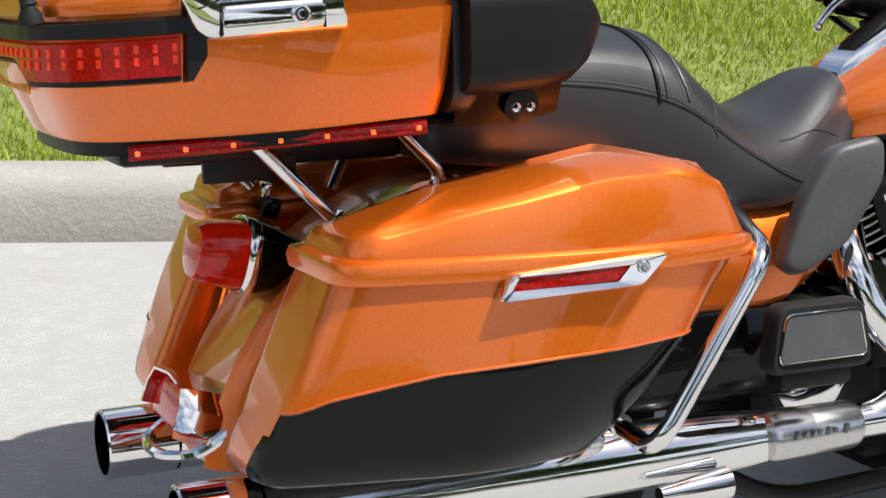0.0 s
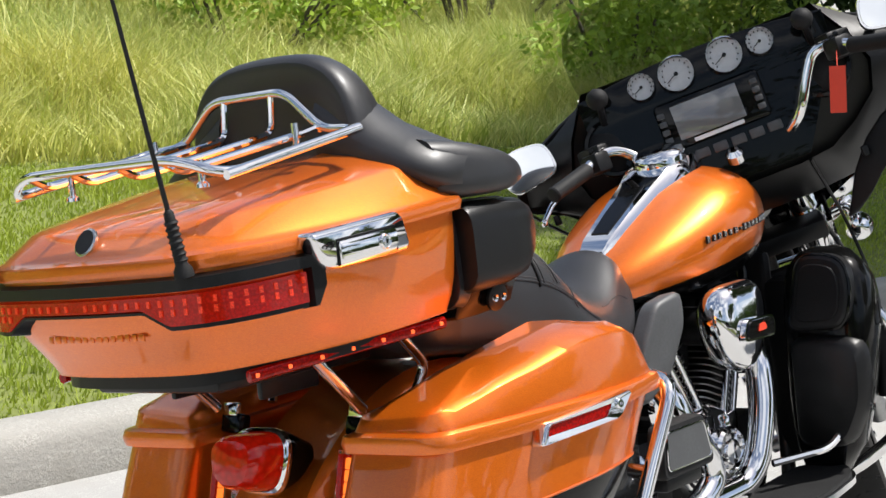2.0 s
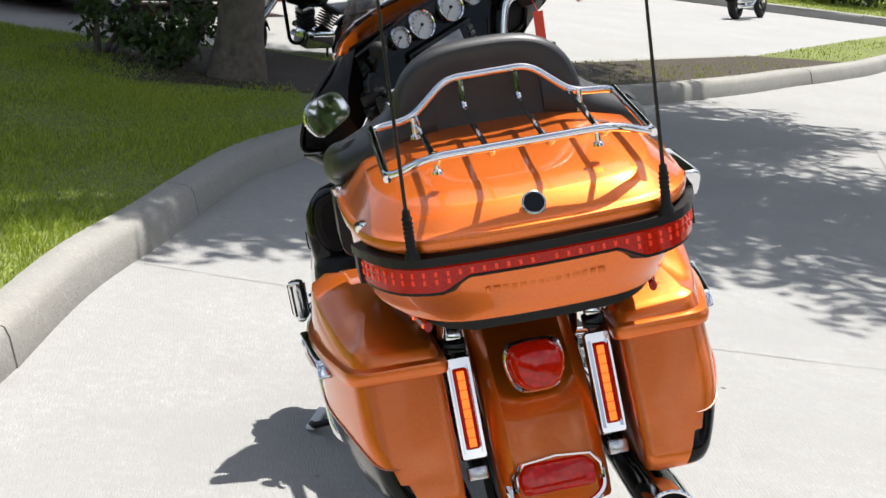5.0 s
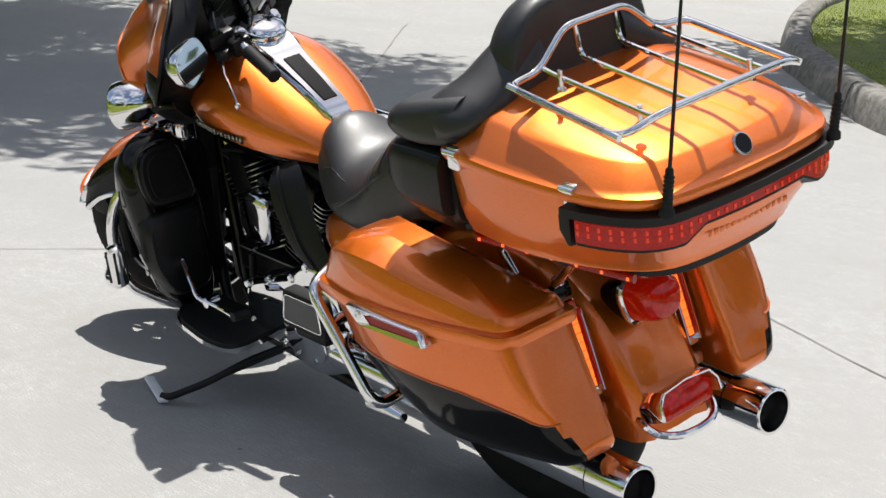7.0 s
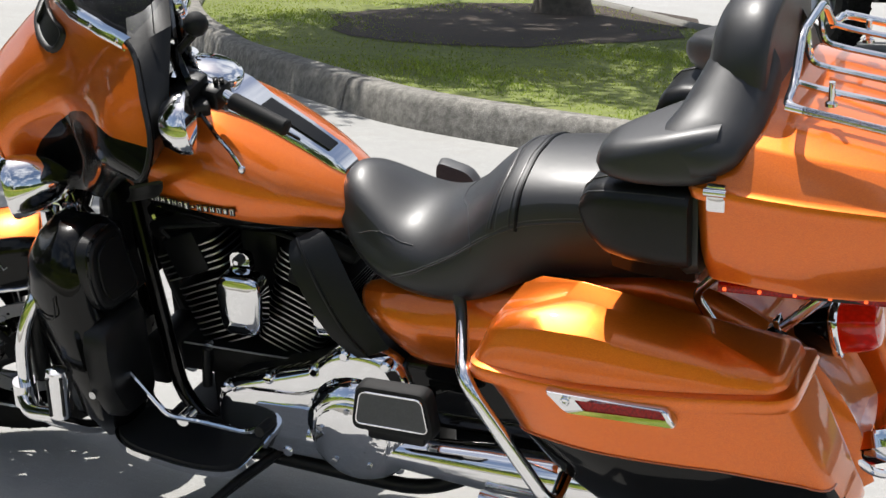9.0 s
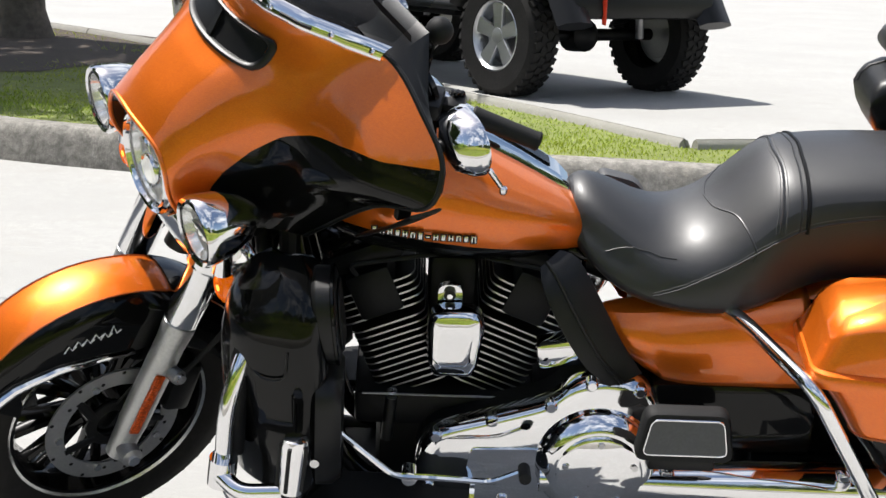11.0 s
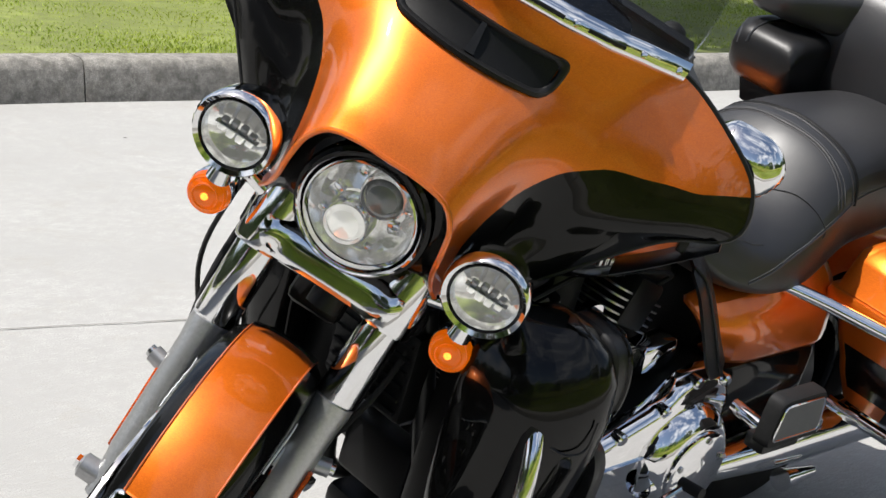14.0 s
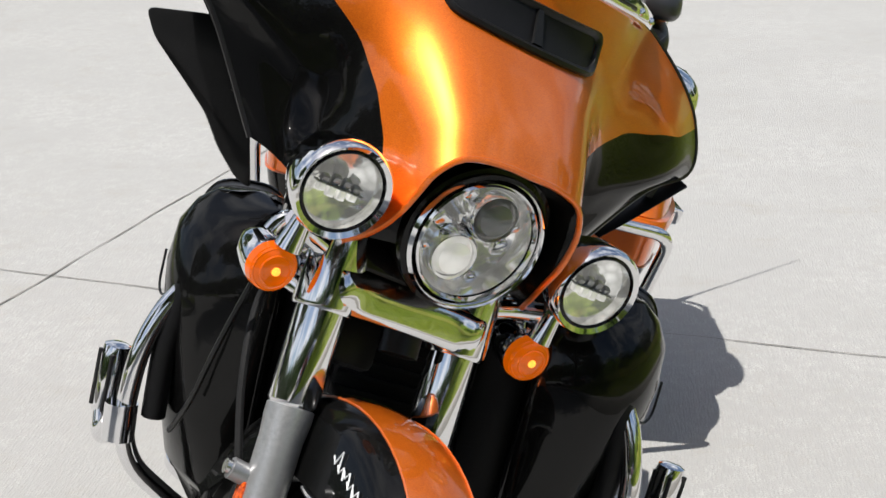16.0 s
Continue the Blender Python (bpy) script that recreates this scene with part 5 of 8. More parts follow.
    part("indicator_stem", moved(tube([IC + Vector((-0.05, 0, 0.03)), IC + Vector((-0.05, -0.01 * s, 0.06)), IC + Vector((-0.04, -0.06 * s, 0.055))], 0.011, 10, 0.02), TURN), CHROME, ind)
on_fork("fork_clamp", block((1.570, 0, 0.80), (0.07, 0.30, 0.05), Matrix.Rotation(radians(-26), 4, "Y"), 0.01), SATIN_BLACK, "black lower fork clamp")
on_fork("fork_shroud", block((1.585, 0, 0.68), (0.03, 0.10, 0.12), Matrix.Rotation(radians(-26), 4, "Y"), 0.015), SATIN_BLACK)

# -- fairing --
CAGE = [
    [(0, 1.032, 1.792), (0, 1.075, 1.755), (0, 1.130, 1.690), (0, 1.180, 1.630), (0, 1.235, 1.600), (0, 1.283, 1.590)],
    [(0.05, 1.031, 1.790), (0.06, 1.074, 1.750), (0.075, 1.130, 1.682), (0.085, 1.180, 1.617), (0.088, 1.235, 1.587), (0.10, 1.281, 1.573)],
    [(0.10, 1.018, 1.784), (0.112, 1.060, 1.738), (0.135, 1.120, 1.655), (0.155, 1.178, 1.585), (0.180, 1.232, 1.546), (0.195, 1.274, 1.526)],
    [(0.126, 0.985, 1.780), (0.142, 1.025, 1.720), (0.172, 1.082, 1.637), (0.219, 1.151, 1.564), (0.260, 1.211, 1.504), (0.296, 1.262, 1.440)],
    [(0.134, 0.950, 1.777), (0.150, 0.985, 1.705), (0.192, 1.047, 1.618), (0.265, 1.115, 1.562), (0.350, 1.172, 1.502), (0.420, 1.208, 1.428)],
    [(0.137, 0.920, 1.770), (0.155, 0.950, 1.695), (0.202, 1.010, 1.608), (0.290, 1.072, 1.565), (0.402, 1.125, 1.515), (0.494, 1.152, 1.428)],
    [(0.140, 0.890, 1.755), (0.160, 0.918, 1.685), (0.205, 0.970, 1.600), (0.295, 1.024, 1.572), (0.410, 1.068, 1.530), (0.508, 1.083, 1.460)],
    [(0.148, 0.860, 1.735), (0.165, 0.885, 1.675), (0.205, 0.928, 1.600), (0.275, 0.970, 1.575), (0.345, 1.005, 1.548), (0.408, 1.028, 1.508)],
    [(0.160, 0.835, 1.710), (0.175, 0.845, 1.665), (0.205, 0.860, 1.620), (0.240, 0.875, 1.598), (0.262, 0.882, 1.585), (0.282, 0.884, 1.567)],
]


def cat(p, t):
    """Catmull-Rom through a row of points at parameter t."""
    i = max(0, min(len(p) - 2, int(t)))
    f = t - i
    g = lambda j: p[j] if 0 <= j < len(p) else (p[0] * 2 - p[1] if j < 0 else p[-1] * 2 - p[-2])
    p0, p1, p2, p3 = g(i - 1), g(i), g(i + 1), g(i + 2)
    return 0.5 * (p1 * 2 + (p2 - p0) * f + (p0 * 2 - p1 * 5 + p2 * 4 - p3) * f * f + (p1 * 3 - p0 - p2 * 3 + p3) * f ** 3)


CAGE_V = [[Vector((x, y, z)) for y, z, x in col] for col in CAGE]


def shell_at(r, c):
    row = [cat(col, r) for col in CAGE_V]
    row = [Vector((row[1].x, -row[1].y, row[1].z))] + row
    return cat(row, c + 1)


def tone_line(r):
    return lerp([(0, 8.0), (0.42, 8.0), (0.55, 7.2), (0.7, 6.2), (0.95, 5.1), (1.3, 4.5), (1.8, 4.12), (2.4, 4.0), (3.0, 4.2), (3.6, 4.65), (4.2, 4.98), (5.0, 5.06)], r)[0]


NR = 40
rs = [5 * i / NR for i in range(NR + 1)]
flip = lambda p: Vector((p.x, -p.y, p.z))
top_rows = []
for r in rs:
    c = tone_line(r)
    l = [shell_at(r, c * k / 24) for k in range(25)]
    top_rows.append([flip(p) for p in reversed(l[1:])] + l)
fair = on_fork("fairing", thick(grid(top_rows), 0.005), ORANGE, "amber batwing fairing with black lower wings", smooth=70)
for s in (1, -1):
    low_rows = []
    for r in [0.42 + (5 - 0.42) * i / NR for i in range(NR + 1)]:
        c = tone_line(r)
        l = [shell_at(r, c + (8 - c) * (k / 16)) for k in range(17)]
        low_rows.append(l if s > 0 else [flip(p) for p in l])
    part("fairing_wing", moved(thick(grid(low_rows), 0.005), TURN), GLOSS_BLACK, fair, "gloss black lower fairing wing", smooth=70)
    side = (lambda p: p) if s > 0 else flip
    edge = [side(shell_at(5, 2.9 + 5.1 * k / 40)) for k in range(41)]
    part("wing_edge", moved(tube([p + Vector((-0.004, 0, 0)) for p in edge], 0.0055, 8), TURN), SATIN_BLACK, fair, "black rubber edge seal")
    # matt air deflector hanging behind the lower edge of the wing
    if s > 0:
        edge_line = spline([(1.478, 0.375, 0.935), (1.465, 0.42, 0.975), (1.455, 0.465, 1.022), (1.45, 0.50, 1.062)], 4)
        blade = loft([[p + Vector((dx, -0.5 * dz, dz)) for dx, dz in ((-0.03, -0.003), (0.03, -0.003), (0.034, 0.0), (0.03, 0.003), (-0.03, 0.003), (-0.034, 0.0))] for p in edge_line])
        clip_at = Vector((1.463, 0.448, 1.032))
    else:
        leaf = rounded([(0.437, 0.962), (0.412, 0.930), (0.350, 0.892), (0.308, 0.865), (0.270, 0.827), (0.226, 0.796), (0.196, 0.789), (0.220, 0.832), (0.250, 0.889), (0.300, 0.953), (0.358, 0.998)], 0.012, 3)
        bow = lambda y, z: 1.445 - 0.35 * (y - 0.34) - 1.2 * (y - 0.34) ** 2
        mid = (0.315, 0.895)
        blade = loft([[(bow(y, z) + w, -(mid[0] + (y - mid[0]) * k), mid[1] + (z - mid[1]) * k) for y, z in leaf] for w, k in ((0.004, 0.97), (0.001, 1.0), (-0.004, 0.99), (-0.007, 0.93))])
        clip_at = Vector((1.452, -0.288, 0.925))
    part("air_deflector", moved(blade, TURN), SATIN_BLACK, fair, "matt black air deflector", smooth=60)
    part("deflector_clip", moved(block(clip_at, (0.030, 0.016, 0.026), None, 0.004), TURN), SATIN_BLACK, fair, "black clip holding the deflector")
# dark surround between the hood lip and the headlamp
lip = [shell_at(0, 8 * k / 24) for k in range(25)]
lip = [flip(p) for p in reversed(lip[1:])] + lip
inner = []
for p in lip:
    d = Vector((0, p.y, p.z - 0.91))
    d = d.normalized() * 0.104
    inner.append(Vector((1.735, d.y, 0.91 + d.z)))
part("lamp_surround", moved(thick(grid([[p + Vector((-0.003, 0, 0)) for p in lip], [a.lerp(b, 0.5) + Vector((-0.025, 0, 0)) for a, b in zip(lip, inner)], inner]), 0.003), TURN), GLOSS_BLACK, fair, "gloss black headlamp surround", smooth=60)
part("hood_lip", moved(tube([p + Vector((-0.001, 0, 0)) for p in lip], 0.0045, 8), TURN), ORANGE, fair)
# air vent below the screen
vr0 = rounded([(-0.128, -0.026), (0.128, -0.026), (0.134, 0.026), (-0.134, 0.026)], 0.020, 4)
vr = []
for (u0, v0), (u1, v1) in zip(vr0, vr0[1:] + vr0[:1]):
    k = max(1, int(math.hypot(u1 - u0, v1 - v0) / 0.012))
    vr += [(u0 + (u1 - u0) * i / k, v0 + (v1 - v0) * i / k) for i in range(k)]


def shell_point(y, z):
    """The place on the shell at a given offset from the middle and height."""
    r, c = 3.2, abs(y) / 0.07
    for _ in range(14):
        p, pr_, pc_ = shell_at(r, c), shell_at(r + 0.01, c), shell_at(r, c + 0.01)
        ar, ac_, br, bc_ = (pr_.y - p.y) / 0.01, (pc_.y - p.y) / 0.01, (pr_.z - p.z) / 0.01, (pc_.z - p.z) / 0.01
        ey, ez = abs(y) - p.y, z - p.z
        det = ar * bc_ - ac_ * br
        if abs(det) < 1e-9:
            break
        r = max(0.5, min(4.95, r + 0.8 * (ey * bc_ - ac_ * ez) / det))
        c = max(0.0, min(3.5, c + 0.8 * (ar * ez - br * ey) / det))
    p = shell_at(r, c)
    return Vector((p.x, math.copysign(p.y, y), p.z))


def on_nose(u, v, w):
    p = shell_point(u, 1.196 + v * 0.9)
    return p + Vector((0.75, math.copysign(0.25 * min(1, abs(u) / 0.1), u), 0.6)) * w


vent = part("fairing_vent", moved(loft([[on_nose(u * 1.10, v * 1.32, -0.008) for u, v in vr], [on_nose(u * 1.09, v * 1.30, 0.006) for u, v in vr], [on_nose(u * 1.05, v * 1.15, 0.010) for u, v in vr], [on_nose(u, v, 0.008) for u, v in vr], [on_nose(u * 0.985, v * 0.9, 0.003) for u, v in vr]], False), TURN), SATIN_BLACK, fair, "black air vent", smooth=50)
nose_rows = [[on_nose(-0.128 + 0.256 * i / 20, v, 0.0032) for i in range(21)] for v in (-0.024, -0.008, 0.008, 0.024)]
part("vent_mouth", moved(thick(grid(nose_rows), 0.001), TURN), ENGINE_BLACK, fair)
part("vent_rib", moved(loft([[on_nose(u, v, w) for u, v in ((-0.004, -0.024), (0.012, -0.024), (0.004, 0.024), (-0.004, 0.024))] for w in (0.003, 0.009)]), TURN), SATIN_BLACK, fair)
# chrome windscreen trim and the screen
def base_pt(y):
    t = abs(y)
    x, z = lerp([(0.0, 1.592, 1.279), (0.10, 1.575, 1.279), (0.17, 1.545, 1.276), (0.24, 1.495, 1.270), (0.305, 1.438, 1.259)], t)
    return Vector((x, y, z))


ys = [i * 0.30 / 12 for i in range(-12, 13)]
part("screen_trim", moved(thick(grid([[base_pt(y) + Vector(q) for q in ((0.000, 0, -0.010), (0.007, 0, -0.007), (0.0095, 0, -0.001), (0.008, 0, 0.006), (0.003, 0, 0.013), (-0.005, 0, 0.019), (-0.013, 0, 0.022))] for y in ys]), 0.004), TURN), CHROME, fair, "chrome windscreen trim", smooth=60)
for s in (1, -1):
    for a, b2 in ((0.025, 0.095), (0.135, 0.195)):
        pts = [base_pt(s * (a + (b2 - a) * k / 4)) + Vector((0.005, 0, 0.006)) for k in range(5)]
        part("trim_slot", moved(tube(pts, 0.0042, 8), TURN), SATIN_BLACK, fair)
    for y in (0.0, 0.115, 0.225, 0.285):
        part("trim_bolt", moved(turned([(0, 0.0065), (0.003, 0.006), (0.0045, 0.003)], base_pt(y * s) + Vector((0.006, 0, 0.008)), (0.8, 0, 0.6), 12), TURN), CHROME, fair)
scr = []
for k, (h, back_, sc) in enumerate(((0.012, 0.006, 0.97), (0.05, 0.040, 0.985), (0.11, 0.090, 0.98), (0.16, 0.130, 0.92), (0.20, 0.160, 0.78))):
    scr.append([Vector((base_pt(y).x - 0.012 - back_ * 1.05, y * sc, base_pt(y).z + 0.012 + h - 0.25 * (k / 4) * y * y)) for y in ys])
ws = on_fork("windscreen", thick(grid(scr), 0.004), SMOKE, "clear low windscreen", smooth=60)
ws.visible_shadow = False
# inner fairing: bowl, dash, gauges, radio
ringA = [(0.292, 1.260, 1.438), (0.416, 1.206, 1.425), (0.488, 1.150, 1.425), (0.502, 1.083, 1.455), (0.402, 1.030, 1.500), (0.276, 0.888, 1.560), (0.15, 0.875, 1.58)]
ringB = [(0.296, 1.270, 1.395), (0.400, 1.205, 1.402), (0.462, 1.145, 1.405), (0.465, 1.078, 1.432), (0.37, 1.01, 1.47), (0.25, 0.92, 1.48), (0.15, 0.91, 1.50)]
ringC = [(0.285, 1.284, 1.345), (0.345, 1.190, 1.370), (0.370, 1.120, 1.385), (0.350, 1.050, 1.40), (0.29, 1.00, 1.42), (0.22, 0.96, 1.42), (0.14, 0.95, 1.43)]
full = lambda r: [(x, y, z) for y, z, x in r] + [(x, -y, z) for y, z, x in reversed(r)]
bowl = on_fork("inner_fairing", loft([full(ringA), full(ringB), full(ringC)], False), SATIN_BLACK, "black inner fairing with the instruments", smooth=50)
back_ring = [(x + 0.035, y * 0.99, z) for x, y, z in full(ringC)]
part("inner_lining", moved((back_ring, [tuple(range(len(back_ring)))]), TURN), SATIN_BLACK, bowl, "black inner lining")
for s in (1, -1):
    lin = [[(lambda p: Vector((p.x - 0.012, p.y * s, p.z - 0.006)))(shell_at(5 - 2.6 * k / 6, 2.6 + 5.0 * j / 14)) for j in range(15)] for k in range(7)]
    part("shell_lining", moved(grid(lin), TURN), SATIN_BLACK, bowl)
dash = [[(1.352, y * 0.55, 0.965), (1.345, y * 0.72, 1.05), (1.345, y * 0.95, 1.17), (1.345, y, 1.20), (1.338, y, 1.275 - 0.15 * y * y), (1.345, y, 1.290 - 0.28 * y * y), (1.40, y * 0.97, 1.284 - 0.40 * y * y), (1.50 - 0.9 * y * y, y * 0.92, 1.272 - 0.40 * y * y), (1.570 - 1.6 * y * y, y * 0.88, 1.264 - 0.35 * y * y)] for y in (-0.30, -0.2, -0.1, 0, 0.1, 0.2, 0.30)]
part("dash_panel", moved(thick(grid(dash), 0.006), TURN), GLOSS_BLACK, bowl, "black dash panel", smooth=40)
DN = Vector((-1, 0, 0.12)).normalized()
for y, r in ((0.145, 0.033), (0.059, 0.044), (-0.059, 0.044), (-0.145, 0.033)):
    c = Vector((1.334, y, 1.245))
    gz = part("gauge", moved(turned([(0, r), (0.012, r), (0.016, r * 0.95), (0.012, r * 0.88)], c, DN, 32, False), TURN), CHROME, bowl, "chrome-rimmed gauge")
    part("gauge_face", moved(turned([(0.007, r * 0.9), (0.0085, 0.0)], c, DN, 28), TURN), GAUGE_FACE, bowl)
    part("gauge_hub", moved(turned([(0.008, r * 0.12), (0.012, r * 0.11)], c, DN, 14), TURN), SATIN_BLACK, bowl)
    part("gauge_needle", moved(tube([c + DN * 0.012, c + DN * 0.012 + Vector((0, r * 0.6, -r * 0.35))], 0.0010, 5), TURN), SATIN_BLACK, bowl)
    for k in range(12):
        a = radians(-40 + 260 * k / 11)
        q = c + DN * 0.0095 + Vector((0, math.cos(a), math.sin(a))) * r * 0.72
        part("gauge_tick", moved(block(q, (0.001, 0.003, 0.004)), TURN), SATIN_BLACK, bowl)
part("radio_bezel", moved(block((1.338, 0.012, 1.135), (0.02, 0.255, 0.115), None, 0.012), TURN), GLOSS_BLACK, bowl, "black radio bezel")
part("radio_screen", moved(block((1.326, 0.022, 1.137), (0.004, 0.160, 0.082), None, 0.001), TURN), SCREEN, bowl, "grey radio screen")
for s in (1, -1):
    for k in range(4):
        part("radio_button", moved(block((1.327, 0.015 + 0.113 * s, 1.105 + k * 0.02), (0.006, 0.018, 0.013), None, 0.002), TURN), GREY_PLASTIC, bowl)
part("radio_label_bar", moved(block((1.3265, 0.012, 1.087), (0.004, 0.12, 0.009)), TURN), DULL_WHITE, bowl)
for k in range(6):
    part("dash_switch", moved(block((1.338, -0.11 + k * 0.044, 1.052), (0.016, 0.034, 0.022), None, 0.003), TURN), GREY_PLASTIC, bowl)
part("ignition_knob", moved(turned([(0, 0.022), (0.02, 0.022), (0.03, 0.012)], (1.342, 0.0, 1.01), (-0.6, 0, 0.8), 16), TURN), CHROME, bowl)
for s in (1, -1):
    part("speaker_ring", moved(turned([(0.0, 0.072), (0.012, 0.07), (0.014, 0.062), (0.004, 0.058)], (1.352, 0.255 * s, 1.14), (-1, 0.25 * -s, 0.1), 32, False), TURN), GLOSS_BLACK, bowl)
    part("speaker_grille", moved(turned([(0.002, 0.06), (0.012, 0.03), (0.014, 0)], (1.352, 0.255 * s, 1.14), (-1, 0.25 * -s, 0.1), 28), TURN), RUBBER, bowl)
    ball = turned([(-0.026, 0.004), (-0.02, 0.017), (-0.01, 0.024), (0, 0.026), (0.01, 0.024), (0.02, 0.017), (0.026, 0.003)], (1.298, 0.249 * s, 1.255), (0, 0, 1), 20)
    part("ball_mount", moved(ball, TURN), RUBBER, bowl, "black rubber ball mount")
    part("ball_stem", moved(tube([(1.298, 0.249 * s, 1.24), (1.345, 0.255 * s, 1.20)], 0.009, 8), TURN), SATIN_BLACK, bowl)
    # mirrors
    mc = Vector((1.345, 0.462, 1.168)) if s > 0 else Vector((1.312, -0.436, 1.212))
    up = 0.0 if s > 0 else 0.048
    mrm = lambda k: rounded([(-0.074 * k, -0.034 * k), (0.050 * k, -0.056 * k), (0.072 * k, 0.010 * k), (0.034 * k, 0.052 * k), (-0.060 * k, 0.046 * k)], 0.032 * k, 4)
    mu, mv = Vector((0.12, s, 0)).normalized(), Vector((0.10, 0, 1)).normalized()
    mw = Vector((-1, 0.12 * s, 0.1)).normalized()
    mp = lambda u, v, w: mc + mu * u + mv * v + mw * w
    mir = on_fork("mirror", loft([[mp(u, v, -0.055) for u, v in mrm(0.35)], [mp(u, v, -0.048) for u, v in mrm(0.7)], [mp(u, v, -0.02) for u, v in mrm(0.98)], [mp(u, v, 0.0) for u, v in mrm(1.05)], [mp(u, v, 0.006) for u, v in mrm(1.02)]]), CHROME, "chrome-backed rear-view mirror", smooth=50)
    part("mirror_glass", moved(loft([[mp(u, v, 0.006) for u, v in mrm(0.95)], [mp(u, v, 0.0075) for u, v in mrm(0.94)]]), TURN), mirror_once(), mir, "mirror glass")
    part("mirror_arm", moved(tube([mc - mw * 0.04, mc + Vector((0.06, -0.03 * s, -0.02)), mc + Vector((0.12, -0.05 * s, -0.03))], 0.012, 10), TURN), SATIN_BLACK, mir)
    # bars, grips, levers, switchgear
    hb_ = on_fork("handlebar", tube([(1.46, 0.03 * s, 1.02), (1.39, 0.11 * s, 1.02), (1.325, 0.167 * s, 1.045), (1.318, 0.213 * s, 1.10 + up * 0.6), (1.315, 0.244 * s, 1.128 + up), (1.30, 0.284 * s, 1.134 + up), (1.25, 0.33 * s, 1.107 + up)], 0.0135, 12, 0.06), CHROME, "chrome handlebar")
    g0, g1 = Vector((1.255, 0.325 * s, 1.107 + up)), Vector((1.150, 0.415 * s, 1.075 + up))
    gd = (g1 - g0).normalized()
    grip = part("grip", moved(turned([(0, 0.016), (0.004, 0.019), (0.02, 0.0185), (0.125, 0.0175), (0.134, 0.019), (0.138, 0.0165), (0.14, 0.008)], g0, gd, 18), TURN), RUBBER, hb_, "black rubber grip")
    part("switch_pod", moved(block((1.285, 0.302 * s, 1.115 + up), (0.05, 0.055, 0.05), Matrix.Rotation(0.7 * -s, 4, "Z"), 0.01), TURN), SATIN_BLACK, hb_, "black switch housing")
    for k in range(4):
        part("switch_button", moved(block((1.268 + 0.012 * (k % 2), 0.292 * s + 0.012 * s * (k // 2), 1.137 + up + 0.003 * k), (0.011, 0.011, 0.012), None, 0.002), TURN), GLOSS_BLACK, hb_)
    part("reservoir", moved(block((1.335, 0.30 * s, 1.14 + up), (0.05, 0.075, 0.036), Matrix.Rotation(0.7 * -s, 4, "Z"), 0.008), TURN), SATIN_BLACK, hb_, "black fluid reservoir")
    part("perch", moved(block((1.32, 0.33 * s, 1.108 + up), (0.04, 0.04, 0.03), None, 0.006), TURN), SATIN_BLACK, hb_)
    part("lever", moved(tube([(1.325, 0.34 * s, 1.105 + up), (1.30, 0.40 * s, 1.085 + up), (1.275, 0.435 * s, 1.06 + up), (1.259, 0.46 * s, 1.032 + up)], lambda t: 0.008 - 0.002 * t, 8, flat=0.6), TURN), CHROME, hb_, "chrome hand lever")
    part("lever_ball", moved(turned([(-0.009, 0.002), (-0.006, 0.007), (0, 0.009), (0.006, 0.007), (0.009, 0.002)], (1.258, 0.462 * s, 1.029 + up), (0, 0, 1), 12), TURN), CHROME, hb_)
tag = on_fork("paper_tag", moved(block((0, 0, 0), (0.003, 0.036, 0.105), None), Matrix.Translation((1.235, -0.262, 1.072)) @ Matrix.Rotation(radians(19), 4, "X")), RED_TAG, "blank red tag hanging from the bar")
part("tag_loop", moved(tube([(1.235, -0.279, 1.122), (1.262, -0.295, 1.165)], 0.0012, 5), TURN), RED_TAG, tag)

# -- engine --
CR = Vector((1.165, 0, 0.30))
case = on_bike("crankcase", block((1.14, 0, 0.33), (0.34, 0.20, 0.24), None, 0.03), ENGINE_BLACK, "black engine crankcase")
on_bike("transmission_case", block((0.86, 0, 0.36), (0.28, 0.24, 0.24), None, 0.03), ENGINE_BLACK, "black gearbox case")


def fin(c, ax, wx, wy, t):
    u = Vector((ax.z, 0, -ax.x))
    out = rounded([(-wx, -wy), (wx, -wy), (wx, wy), (-wx, wy)], 0.028, 3)
    rings = [[c + u * (p * k) + Vector((0, 1, 0)) * (q * k) + ax * w for p, q in out] for w, k in ((-t, 0.97), (-t, 1.0), (t, 1.0), (t, 0.97))]
    return loft(rings)


